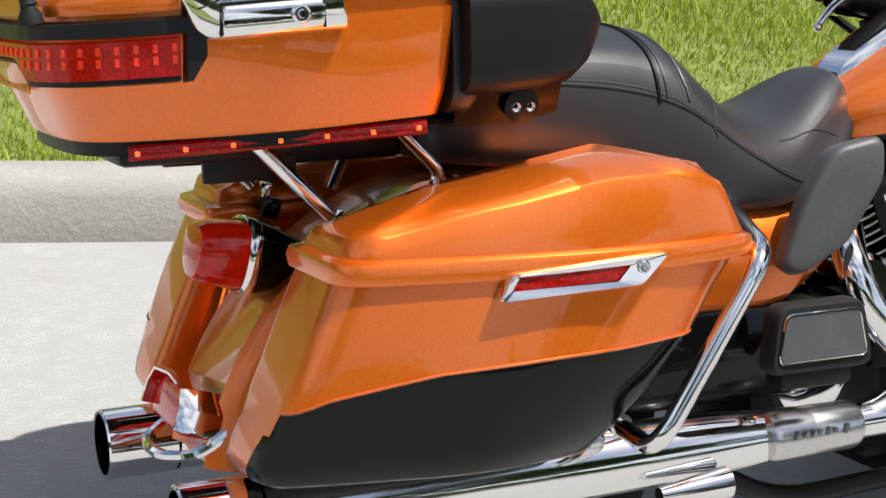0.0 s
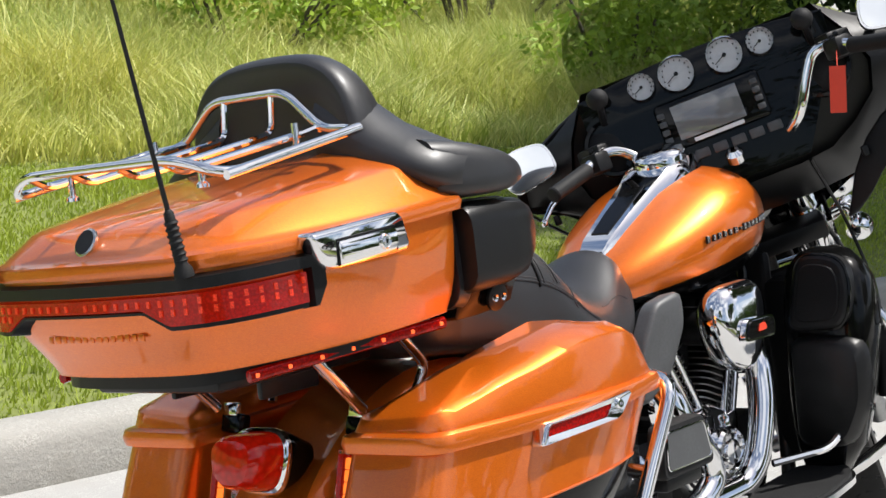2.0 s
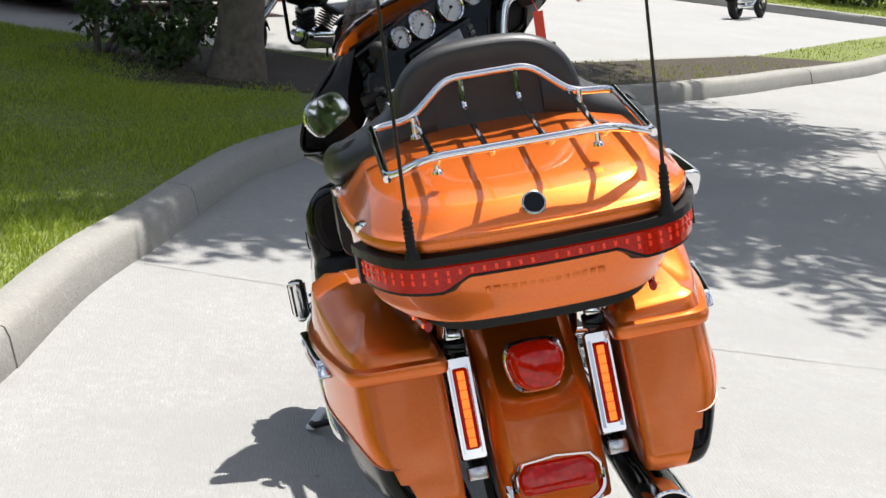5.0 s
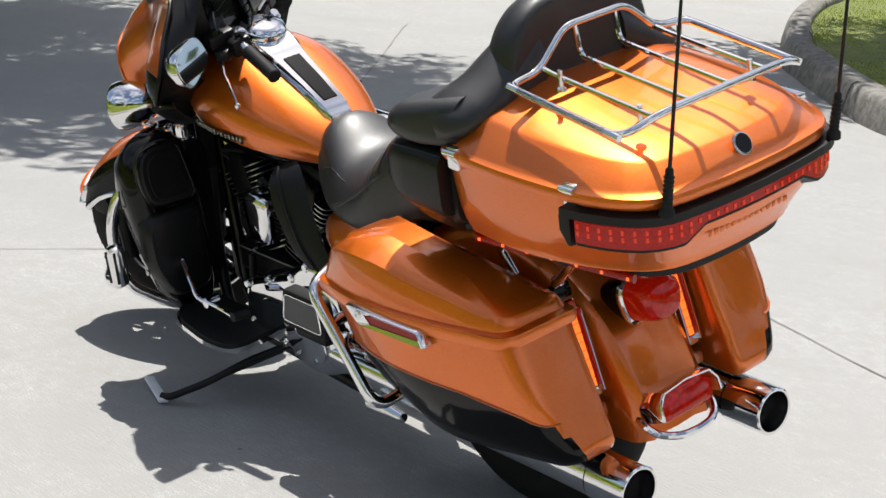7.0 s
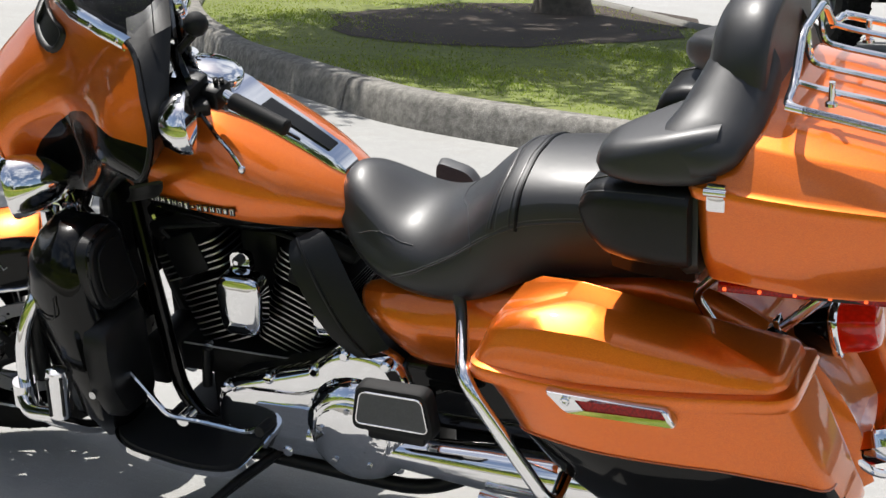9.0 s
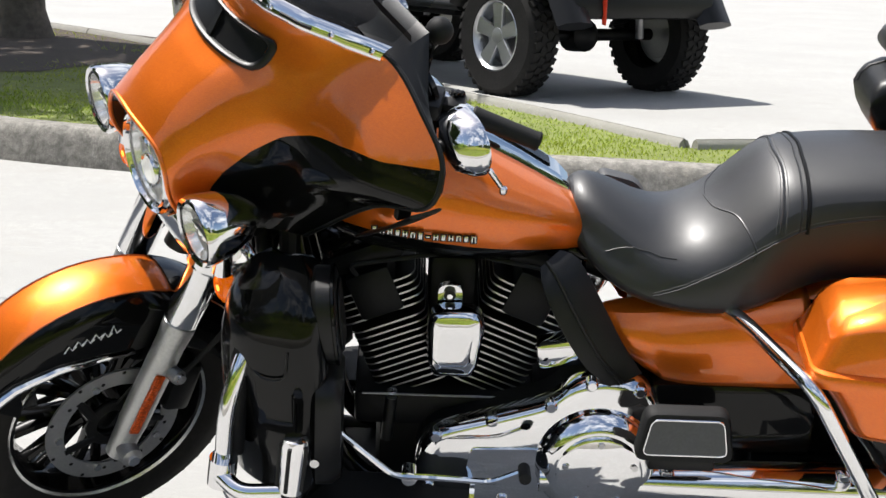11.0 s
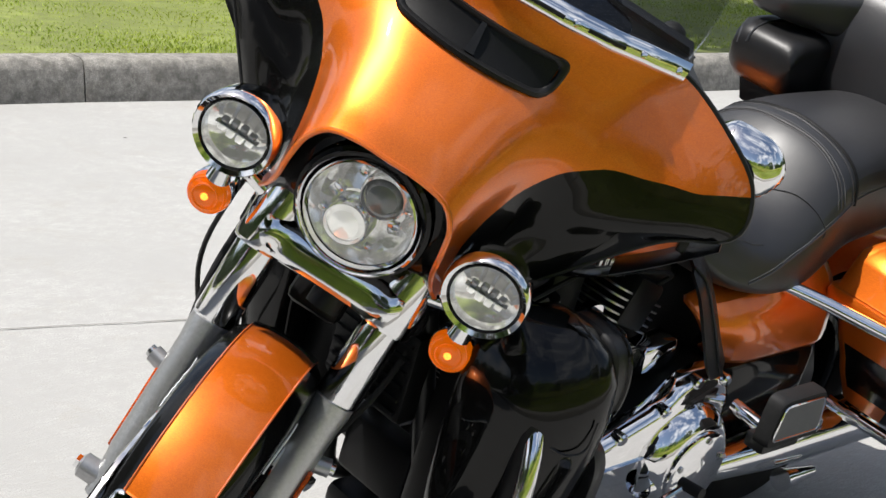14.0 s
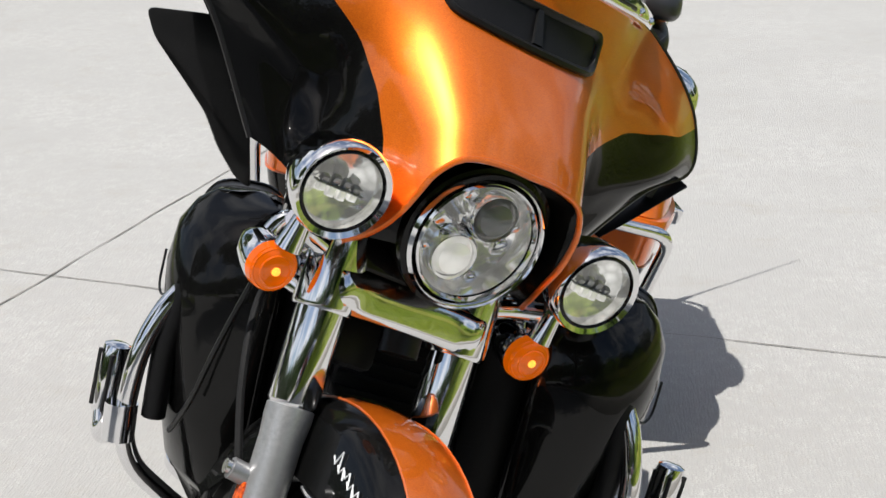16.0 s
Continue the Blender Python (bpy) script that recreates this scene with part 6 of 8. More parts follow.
for s in (1, -1):
    ax = Vector((s * math.sin(radians(22.5)), 0, math.cos(radians(22.5))))
    cyl = on_bike("cylinder", turned([(0.15, 0.06), (0.47, 0.06)], CR, ax, 24), ENGINE_BLACK, "finned black engine cylinder")
    for k in range(16):
        d = 0.178 + k * 0.0152 + (0.012 if k > 10 else 0.0)
        wide = 0.079 + (0.010 if k > 10 else 0.0)
        c = CR + ax * d
        f = part("cooling_fin", fin(c, ax, wide, 0.116 if k > 10 else 0.110, 0.0019), [ENGINE_BLACK, FIN_EDGE], cyl)
        me = f.data
        n_ = len(me.polygons)
        idx_ = [1 if (abs(Vector(p.normal).dot(ax)) < 0.5) else 0 for p in me.polygons]
        me.polygons.foreach_set("material_index", idx_)
    part("cylinder_head", moved(block((0, 0, 0), (0.095, 0.246, 0.105), None, 0.014), Matrix.Translation(CR + ax * 0.405) @ Matrix.Rotation(s * radians(22.5), 4, "Y")), ENGINE_BLACK, cyl, "black cylinder head")
    rb_ = on_bike("rocker_cover", moved(block((0, 0, 0), (0.17, 0.19, 0.05), None, 0.018), Matrix.Translation(CR + ax * 0.475) @ Matrix.Rotation(s * radians(22.5), 4, "Y")), ENGINE_BLACK, "black rocker cover")
    part("rocker_lid", moved(block((0, 0, 0), (0.15, 0.17, 0.035), None, 0.014), Matrix.Translation(CR + ax * 0.515) @ Matrix.Rotation(s * radians(22.5), 4, "Y")), GLOSS_BLACK, rb_)
    for y in (-0.088, 0.088):
        for x in (-0.06, 0.06):
            part("cover_bolt", turned([(0, 0.007), (0.012, 0.007)], CR + ax * 0.498 + Vector((ax.z, 0, -ax.x)) * x + Vector((0, y * 0.95, 0)), ax, 6), CHROME, rb_)
    # pushrod tubes on the right
    for dx in (-0.018, 0.022):
        part("pushrod_tube", tube([CR + Vector((s * 0.035 + dx, -0.135, 0.13)), CR + ax * 0.42 + Vector((dx, -0.115, 0))], 0.0105, 10), CHROME, cyl, "chrome pushrod tube")
    part("plug_lead", tube([CR + ax * 0.44 + Vector((0.02 * s, 0.11, 0)), CR + ax * 0.47 + Vector((0.03 * s, 0.135, 0.01)), (1.165 + 0.03 * s, 0.10, 0.76)], 0.005, 6, 0.03), RUBBER, cyl)
deck = on_bike("crankcase_deck", block((1.155, 0, 0.425), (0.40, 0.275, 0.075), None, 0.012), ENGINE_BLACK, "black crankcase deck below the cylinders")
for x in (1.04, 1.28):
    part("deck_bolt", turned([(0, 0.011), (0.012, 0.011), (0.015, 0.007)], (x, 0.128, 0.452), (0, 0.3, 1), 12), CHROME, deck)
    part("tappet_tube", tube([(x, 0.142, 0.455), (x + 0.008 * (1 if x > 1.15 else -1), 0.146, 0.36)], 0.012, 10), SATIN_BLACK, deck)
part("deck_edge", tube([(0.97, 0.139, 0.461), (1.34, 0.139, 0.461)], 0.0025, 6), GREY_METAL, deck)
on_bike("engine_valley", block((1.165, 0, 0.655), (0.10, 0.12, 0.16), None, 0.02), ENGINE_BLACK)
# horn cover on the left
shield = rounded([(-0.030, -0.056), (0.030, -0.056), (0.041, -0.038), (0.048, 0.030), (0.034, 0.052), (-0.034, 0.052), (-0.048, 0.030), (-0.041, -0.038)], [0.006, 0.006, 0.010, 0.022, 0.022, 0.022, 0.022, 0.010], 4)
hput = lambda u, v, y: (1.160 + u * 1.22 - 0.04 * v, y + 0.02 * v, 0.602 + v * 1.38)
hc = on_bike("horn_cover", loft([[hput(u, v, 0.14) for u, v in shield], [hput(u, v, 0.170) for u, v in shield], [hput(u * 0.96, v * 0.96, 0.180) for u, v in shield], [hput(u * 0.80, v * 0.82, 0.187) for u, v in shield], [hput(u * 0.4, v * 0.45, 0.190) for u, v in shield]]), CHROME, "chrome horn cover", smooth=60)
part("horn_bracket", loft([[(1.172 + u, 0.115 + w, 0.69 + v) for u, v in rounded([(-0.024, -0.045), (0.024, -0.045), (0.024, 0.018), (-0.024, 0.018)], 0.020, 5)] for w in (0, 0.020)]), CHROME, hc)
part("bracket_bolt", turned([(0, 0.012), (0.01, 0.012)], (1.173, 0.135, 0.690), (0, 1, 0), 12), SATIN_BLACK, hc)
part("bracket_nut", turned([(0, 0.006), (0.016, 0.006)], (1.173, 0.135, 0.690), (0, 1, 0), 6), CHROME, hc)
# primary cover with clutch dome and derby cover
pr = rounded([(1.225, 0.385), (1.20, 0.425), (1.08, 0.462), (0.965, 0.500), (0.925, 0.545), (0.86, 0.562), (0.785, 0.552), (0.748, 0.51), (0.728, 0.40), (0.745, 0.29), (0.82, 0.245), (0.95, 0.258), (1.15, 0.262), (1.235, 0.31)], 0.03, 3)
pc = Vector((0.95, 0.38))
on_bike("primary_housing", loft([[(pc.x + (x - pc.x) * 0.985, y, pc.y + (z - pc.y) * 0.985) for x, z in pr] for y in (0.12, 0.182)]), ENGINE_BLACK, "black inner primary housing", smooth=45)
prim = on_bike("primary_cover", loft([[(x, y, z) for x, z in pr] for y in (0.180, 0.194)] + [[(pc.x + (x - pc.x) * k, y, pc.y + (z - pc.y) * k) for x, z in pr] for y, k in ((0.205, 0.985), (0.222, 0.93), (0.226, 0.86))]), CHROME, "polished chrome primary cover", smooth=45)
part("clutch_dome", turned([(0.0, 0.128), (0.018, 0.124), (0.038, 0.112), (0.050, 0.098), (0.053, 0.09)], (0.865, 0.215, 0.368), (0, 1, 0), 40), CHROME, prim, "chrome clutch dome")
part("derby_cover", turned([(0.050, 0.086), (0.060, 0.086), (0.064, 0.080), (0.066, 0.0)], (0.865, 0.215, 0.368), (0, 1, 0), 40), CHROME, prim, "round chrome derby cover")
for k in range(5):
    a = 2 * math.pi * k / 5 + 0.3
    part("cover_bolt", turned([(0.062, 0.007), (0.069, 0.007)], (0.865 + 0.072 * math.cos(a), 0.215, 0.368 + 0.072 * math.sin(a)), (0, 1, 0), 6), BRUSHED, prim)
for x, z in ((0.888, 0.543), (0.792, 0.532), (0.965, 0.492), (1.08, 0.455), (1.19, 0.415), (1.20, 0.30), (1.05, 0.275), (0.78, 0.28)):
    part("cover_bolt", turned([(0, 0.013), (0.022, 0.013), (0.026, 0.009)], (x, 0.205, z), (0, 1, 0), 12), CHROME, prim)
part("inspection_cover", loft([[(1.06 + u, y, 0.352 + v) for u, v in rounded([(-0.07, -0.035), (0.07, -0.035), (0.06, 0.04), (-0.08, 0.045)], 0.012, 3)] for y in (0.222, 0.232)]), CHROME, prim)
# right side: cam cover, air cleaner
cam_ = on_bike("cam_cover", turned([(0, 0.115), (0.03, 0.112), (0.05, 0.095), (0.055, 0.06)], (1.135, -0.10, 0.405), (0, -1, 0), 36), CHROME, "chrome cam cover")
part("timer_cover", turned([(0.05, 0.058), (0.085, 0.058), (0.092, 0.052), (0.090, 0.03), (0.094, 0.028), (0.095, 0)], (1.135, -0.10, 0.405), (0, -1, 0), 32), CHROME, cam_, "round ribbed timer cover")
for k in range(10):
    a = 2 * math.pi * k / 10
    part("timer_rib", block((1.135 + 0.045 * math.cos(a), -0.193, 0.405 + 0.045 * math.sin(a)), (0.008, 0.01, 0.008), Matrix.Rotation(-a, 4, "Y"), 0.002), BRUSHED, cam_)
part("lifter_block", block((1.09, -0.14, 0.47), (0.06, 0.05, 0.05), None, 0.01), CHROME, cam_)
part("lifter_block", block((1.19, -0.14, 0.46), (0.06, 0.05, 0.05), None, 0.01), CHROME, cam_)
part("oil_filler", block((1.03, -0.15, 0.40), (0.05, 0.05, 0.08), None, 0.012), CHROME, cam_)
acx = Vector((1.105, -0.20, 0.69))
ac_out = rounded([(-0.105, 0.030), (-0.070, 0.098), (0.085, 0.106), (0.122, 0.040), (0.070, -0.085), (0.010, -0.108), (-0.060, -0.070)], 0.052, 5)
ac = on_bike("air_cleaner", loft([[acx + Vector((u * k, -w, v * k)) for u, v in ac_out] for w, k in ((0.0, 0.80), (0.020, 0.97), (0.045, 1.0), (0.064, 0.955), (0.078, 0.82), (0.085, 0.58), (0.087, 0.2))]), CHROME, "chrome air cleaner cover", smooth=70)
part("cleaner_insert", loft([[(1.125 + u, -0.287 - w, 0.685 + v) for u, v in rounded([(-0.07, -0.022), (0.07, -0.026), (0.07, 0.022), (-0.05, 0.026)], 0.02, 4)] for w in (0, 0.013)]), CHROME, ac)
part("cleaner_plate", loft([[(1.128 + u * 0.86, -0.298 - w, 0.685 + v * 0.8) for u, v in rounded([(-0.07, -0.022), (0.07, -0.026), (0.07, 0.022), (-0.05, 0.026)], 0.02, 4)] for w in (0, 0.005)]), GLOSS_BLACK, ac, "black oval plate")
part("plate_mark", loft([[(1.13 + u, -0.304 - w, 0.687 + v) for u, v in rounded([(-0.02, -0.008), (0.02, -0.006), (0.012, 0.01), (-0.01, 0.008)], 0.006, 2)] for w in (0, 0.002)]), RED_TAG, ac)
on_bike("intake_tube", tube([(1.165, -0.02, 0.68), (1.13, -0.12, 0.69), (1.105, -0.20, 0.69)], 0.04, 14), ENGINE_BLACK)
on_bike("starter_motor", turned([(0, 0.04), (0.02, 0.05), (0.13, 0.05), (0.14, 0.04)], (0.93, -0.02, 0.545), (0, -1, 0), 20), CHROME, "chrome starter cover")
on_bike("gearbox_side_cover", turned([(0, 0.075), (0.02, 0.07), (0.03, 0.05)], (0.83, -0.12, 0.39), (0, -1, 0), 28), CHROME, "chrome gearbox side cover")
on_bike("left_solenoid_cover", block((0.945, 0.13, 0.572), (0.10, 0.06, 0.06), Matrix.Rotation(0.2, 4, "Y"), 0.012), CHROME, "chrome starter end cover")
for s in (1, -1):
    # passenger boards, folded up
    c = Vector((0.72, 0.362, 0.510)) if s > 0 else Vector((0.688, -0.362, 0.516))
    pb = lambda u, v, w, c=c, s=s: c + Vector((u, s * w - 0.05 * s * v, v))
    o = rounded([(-0.098, -0.05), (0.095, -0.05), (0.078, 0.056), (-0.082, 0.056)], 0.022, 4)
    board = on_bike("passenger_board", loft([[pb(u, v, -0.03) for u, v in o], [pb(u, v, -0.004) for u, v in o], [pb(u * 0.95, v * 0.93, 0.004) for u, v in o]]), RUBBER, "black passenger footboard folded up", smooth=50)
    i_ = rounded([(-0.082, -0.032), (0.080, -0.032), (0.066, 0.042), (-0.070, 0.042)], 0.014, 4)
    part("board_pad", loft([[pb(u, v, 0.002) for u, v in i_], [pb(u * 0.98, v * 0.97, 0.007) for u, v in i_]]), GREY_PLASTIC, board)
    part("board_trim", tube([pb(u, v, 0.0065) for u, v in i_], 0.0022, 6, loop=True), CHROME, board, "chrome outline")
    part("board_hinge", block(c + Vector((0, -0.035 * s, -0.062)), (0.13, 0.05, 0.035), None, 0.008), SATIN_BLACK, board)
    part("board_arm", tube([c + Vector((0, -0.05 * s, -0.06)), c + Vector((0.0, -0.14 * s, -0.05))], 0.016, 10), CHROME, board)
    # rider boards
    ol = rounded([(-0.17, -0.10), (0.17, -0.09), (0.19, 0.02), (0.12, 0.085), (-0.06, 0.105), (-0.165, 0.085)], 0.05, 4)
    bc = Vector((1.275, 0.275 * s, 0.292))
    fb = on_bike("footboard", loft([[bc + Vector((u, v * s, w - 0.05 * u * -1)) for u, v in ol] for w in (-0.014, 0.0)]), CHROME, "chrome-edged rider footboard with a rubber mat", smooth=40)
    part("board_mat", loft([[bc + Vector((u * 0.94, v * s * 0.92, w + 0.05 * u)) for u, v in ol] for w in (0.001, 0.010)]), RUBBER, fb, "black rubber mat")
    part("board_bracket", block(bc + Vector((0, -0.09 * s, -0.02)), (0.16, 0.06, 0.03), None, 0.006), SATIN_BLACK, fb)
# controls
sh_ = on_bike("shift_lever", tube([(1.40, 0.29, 0.54), (1.385, 0.31, 0.475), (1.27, 0.345, 0.395), (1.20, 0.33, 0.385), (1.08, 0.34, 0.385), (1.02, 0.35, 0.42)], 0.0065, 8, 0.02), CHROME, "chrome heel-toe shift lever")
part("shift_pivot", turned([(0, 0.015), (0.04, 0.015)], (1.24, 0.30, 0.385), (0, 1, 0), 14), CHROME, sh_)
part("shift_peg", turned([(0, 0.011), (0.06, 0.011)], (1.40, 0.29, 0.54), (0, 1, 0.1), 12), RUBBER, sh_)
part("heel_peg", turned([(0, 0.012), (0.05, 0.012)], (1.02, 0.34, 0.42), (0, 1, 0.1), 12), RUBBER, sh_)
on_bike("brake_pedal", tube([(1.22, -0.24, 0.36), (1.34, -0.32, 0.37), (1.42, -0.34, 0.42)], 0.009, 8, 0.03), CHROME, "chrome brake pedal")
st = on_bike("side_stand", tube([(1.10, 0.17, 0.235), (1.15, 0.28, 0.215), (1.205, 0.40, 0.175), (1.262, 0.492, 0.150), (1.290, 0.500, 0.148)], 0.0105, 10, 0.02), SATIN_BLACK, "black side stand, down")
part("stand_foot", moved(block((0, 0, 0), (0.170, 0.028, 0.012), None, 0.004), Matrix.Translation((1.352, 0.482, 0.141)) @ Matrix.Rotation(radians(-17.5), 4, "Z") @ Matrix.Rotation(radians(LEAN), 4, "X")), DULL_WHITE, st, "bright metal stand foot")
part("stand_spring", tube([(1.11, 0.20, 0.225), (1.19, 0.36, 0.185)], 0.009, 8), SATIN_BLACK, st)

# -- lower fairings and engine guard --
LOW = [(0.27, 1.44, 1.53, 0.20, 0.29), (0.36, 1.40, 1.585, 0.20, 0.360), (0.47, 1.39, 1.602, 0.20, 0.392), (0.58, 1.395, 1.612, 0.20, 0.408), (0.68, 1.40, 1.610, 0.20, 0.418), (0.745, 1.405, 1.598, 0.205, 0.412), (0.785, 1.415, 1.578, 0.215, 0.390), (0.812, 1.435, 1.55, 0.235, 0.360), (0.822, 1.46, 1.52, 0.26, 0.32)]
for s in (1, -1):
    g = (lambda q: q) if s > 0 else mirrored
    rings = []
    for z, xa, xb, ya, yb in LOW:
        rings.append([(x, y, z) for x, y in rounded([(xa, ya), (xb - 0.01, ya), (xb, yb - 0.10), (xb - 0.055, yb - 0.030), (xa + 0.05, yb), (xa, yb - 0.03)], [0.02, 0.03, 0.06, 0.07, 0.05, 0.03], 5)])
    lf = on_bike("lower_fairing", g(loft(rings)), GLOSS_BLACK, "gloss black lower fairing with a storage door", smooth=60)
    door = rounded([(0.225, 0.635), (0.372, 0.640), (0.392, 0.72), (0.380, 0.790), (0.335, 0.812), (0.255, 0.812)], 0.040, 5)
    part("storage_door", g(loft([[(1.425 - w + 0.10 * (z - 0.7), y, z) for y, z in door] for w in (0.0, 0.046)])), SATIN_BLACK, lf, "black storage door", bev=0.010)
    inner_d = [(0.305 + (y - 0.305) * 0.74, 0.725 + (z - 0.725) * 0.76) for y, z in door]
    part("door_panel", g(loft([[(1.379 - w + 0.10 * (z - 0.7), y, z) for y, z in inner_d] for w in (0.0, 0.006)])), ENGINE_BLACK, lf, "black door panel", bev=0.003)
    belly = rounded([(0.215, 0.36), (0.35, 0.36), (0.405, 0.47), (0.410, 0.59), (0.375, 0.625), (0.22, 0.625)], 0.040, 4)
    part("glove_body", g(loft([[(1.42 - w, 0.31 + (y - 0.31) * k_, 0.49 + (z - 0.49) * k_) for y, z in belly] for w, k_ in ((0.0, 1.0), (0.030, 0.98), (0.048, 0.86))])), SATIN_BLACK, lf, "black lower storage body", smooth=50)
    part("door_edge", g(tube([(1.386 + 0.10 * (z - 0.7), y, z) for y, z in door], 0.0045, 6, loop=True)), GLOSS_BLACK, lf)
    slot = [(1.556, 0.352, 0.675), (1.560, 0.358, 0.64), (1.570, 0.366, 0.56), (1.575, 0.360, 0.45)]
    part("vent_slot", g(tube(slot, 0.020, 10, 0.03)), ENGINE_BLACK, lf)
    part("fairing_seam", g(tube([(1.535, 0.386, 0.640), (1.515, 0.400, 0.628), (1.485, 0.411, 0.632), (1.475, 0.414, 0.645), (1.472, 0.414, 0.69)], 0.0022, 5, 0.02)), SATIN_BLACK, lf)
    part("inner_panel", g(block((1.50, 0.165, 0.53), (0.07, 0.10, 0.44), None, 0.02)), ENGINE_BLACK, lf)
    part("panel_bolt", g(turned([(0, 0.009), (0.006, 0.009)], (1.42, 0.398, 0.452), (0, 1, 0), 10)), BRUSHED, lf)
    gt = on_bike("engine_guard", g(tube([(1.50, 0.06, 0.74), (1.51, 0.22, 0.725), (1.535, 0.320, 0.700), (1.560, 0.372, 0.650), (1.586, 0.402, 0.56), (1.592, 0.404, 0.44), (1.575, 0.385, 0.36), (1.53, 0.27, 0.27), (1.50, 0.12, 0.23)], 0.0165, 14, 0.06)), CHROME, "chrome engine guard tube")
    part("peg_clamp", g(turned([(-0.03, 0.027), (0.03, 0.027)], (1.592, 0.408, 0.435), (-0.1, 0.1, 1), 16)), CHROME, gt)
    px, py, pz = (1.460, 0.470, 0.430) if s > 0 else (1.490, 0.455, 0.395)
    part("peg_arm", g(tube([(1.592, 0.42, 0.43), (1.555, py - 0.015, pz - 0.015), (px + 0.013, py, pz)], 0.017, 12, 0.03)), CHROME, gt, "chrome peg arm")
    part("highway_peg", g(turned([(0, 0.018), (0.005, 0.024), (0.10, 0.026), (0.118, 0.022), (0.122, 0.012)], (px, py, pz), (-0.08, 0.02, 1), 18)), CHROME, gt, "chrome highway peg folded up")
    for k in range(5):
        a = 2 * math.pi * k / 5
        part("peg_rib", g(tube([(px + 0.025 * math.cos(a), py + 0.025 * math.sin(a), pz + 0.013), (px - 0.008 + 0.026 * math.cos(a), py + 0.002 + 0.026 * math.sin(a), pz + 0.108)], 0.004, 6)), RUBBER, gt)
on_bike("oil_cooler", block((1.55, 0, 0.595), (0.05, 0.20, 0.17), None, 0.01), ENGINE_BLACK, "black cooler between the frame tubes")
for k in range(6):
    on_bike("cooler_rib", block((1.578, 0, 0.53 + k * 0.026), (0.008, 0.18, 0.006)), SATIN_BLACK)
on_fork("clutch_cable", tube([(1.40, -0.16, 0.95), (1.62, -0.20, 0.80), (1.63, -0.21, 0.62), (1.57, -0.17, 0.48), (1.50, -0.14, 0.40)], 0.0045, 6, 0.08), SATIN_BLACK, "black cable loop")

for s in (1, -1):
    on_fork("brake_hose", tube(spline([(1.64, 0.15 * s, 0.80), (1.60, 0.17 * s, 0.70), (1.66, 0.165 * s, 0.58), (1.74, 0.125 * s, 0.44)], 6), 0.006, 8), RUBBER, "black brake hose")
    on_bike("frame_downtube", tube([(1.50, 0.05 * s, 0.86), (1.44, 0.085 * s, 0.60), (1.38, 0.11 * s, 0.28), (1.22, 0.13 * s, 0.20)], 0.019, 12, 0.08), GLOSS_BLACK, "black frame tube")
on_bike("neck_cover", block((1.49, 0, 0.735), (0.04, 0.26, 0.17), None, 0.02), ENGINE_BLACK)
on_bike("regulator", block((1.46, 0, 0.36), (0.06, 0.17, 0.12), None, 0.012), ENGINE_BLACK, "finned black regulator")
on_bike("frame_skid", block((1.24, 0, 0.20), (0.42, 0.26, 0.06), None, 0.02), ENGINE_BLACK, "black sump under the engine")


# ---- ground, kerbs and lawns ----
RNG = np.random.default_rng(7)


def concrete_mat(name, base, streak, dirt=0.70):
    m, nt, p = nodes_of(name)
    broom = noise_tex(nt, 55.0, 3, 0.7, stretch=streak)
    grain = noise_tex(nt, 220.0, 2)
    cloud = noise_tex(nt, 0.9, 5, 0.65)
    stain = noise_tex(nt, 4.5, 4, 0.7)
    c = ramp(nt, broom, [(0.28, tuple(v * 0.72 for v in base)), (0.7, tuple(v * 1.14 for v in base))])
    c = mix(nt, ramp(nt, grain, [(0.36, (0.85, 0.85, 0.85)), (0.58, (0, 0, 0))]), c, tuple(v * 0.50 for v in base))
    scuff = noise_tex(nt, 42.0, 6, 0.8, stretch=streak)
    c = mix(nt, ramp(nt, scuff, [(0.56, (0, 0, 0)), (0.74, (0.75, 0.75, 0.75))]), c, tuple(min(0.8, v * 1.32) for v in base))
    c = mix(nt, ramp(nt, cloud, [(0.36, (0, 0, 0)), (0.64, (0.85, 0.85, 0.85))]), c, tuple(v * 0.68 for v in base))
    c = mix(nt, ramp(nt, stain, [(0.54, (0, 0, 0)), (0.72, (0.5, 0.5, 0.5))]), c, (base[0] * 0.6, base[1] * 0.57, base[2] * 0.5))
    mottle = noise_tex(nt, 16.0, 6, 0.75)
    c = mix(nt, ramp(nt, mottle, [(0.38, (1, 1, 1)), (0.60, (0, 0, 0))]), c, tuple(v * dirt for v in base))
    speck = nt.nodes.new("ShaderNodeTexVoronoi")
    speck.inputs["Scale"].default_value = 2.2
    tc = nt.nodes.new("ShaderNodeTexCoord")
    nt.links.new(tc.outputs["Object"], speck.inputs["Vector"])
    c = mix(nt, ramp(nt, speck.outputs["Distance"], [(0.016, (0.9, 0.9, 0.9)), (0.024, (0, 0, 0))]), c, (0.03, 0.028, 0.025))
    nt.links.new(c, p.inputs["Base Color"])
    p.inputs["Roughness"].default_value = 0.88
    p.inputs["Specular IOR Level"].default_value = 0.25
    bump(nt, p, broom, 0.75, 0.005)
    return m


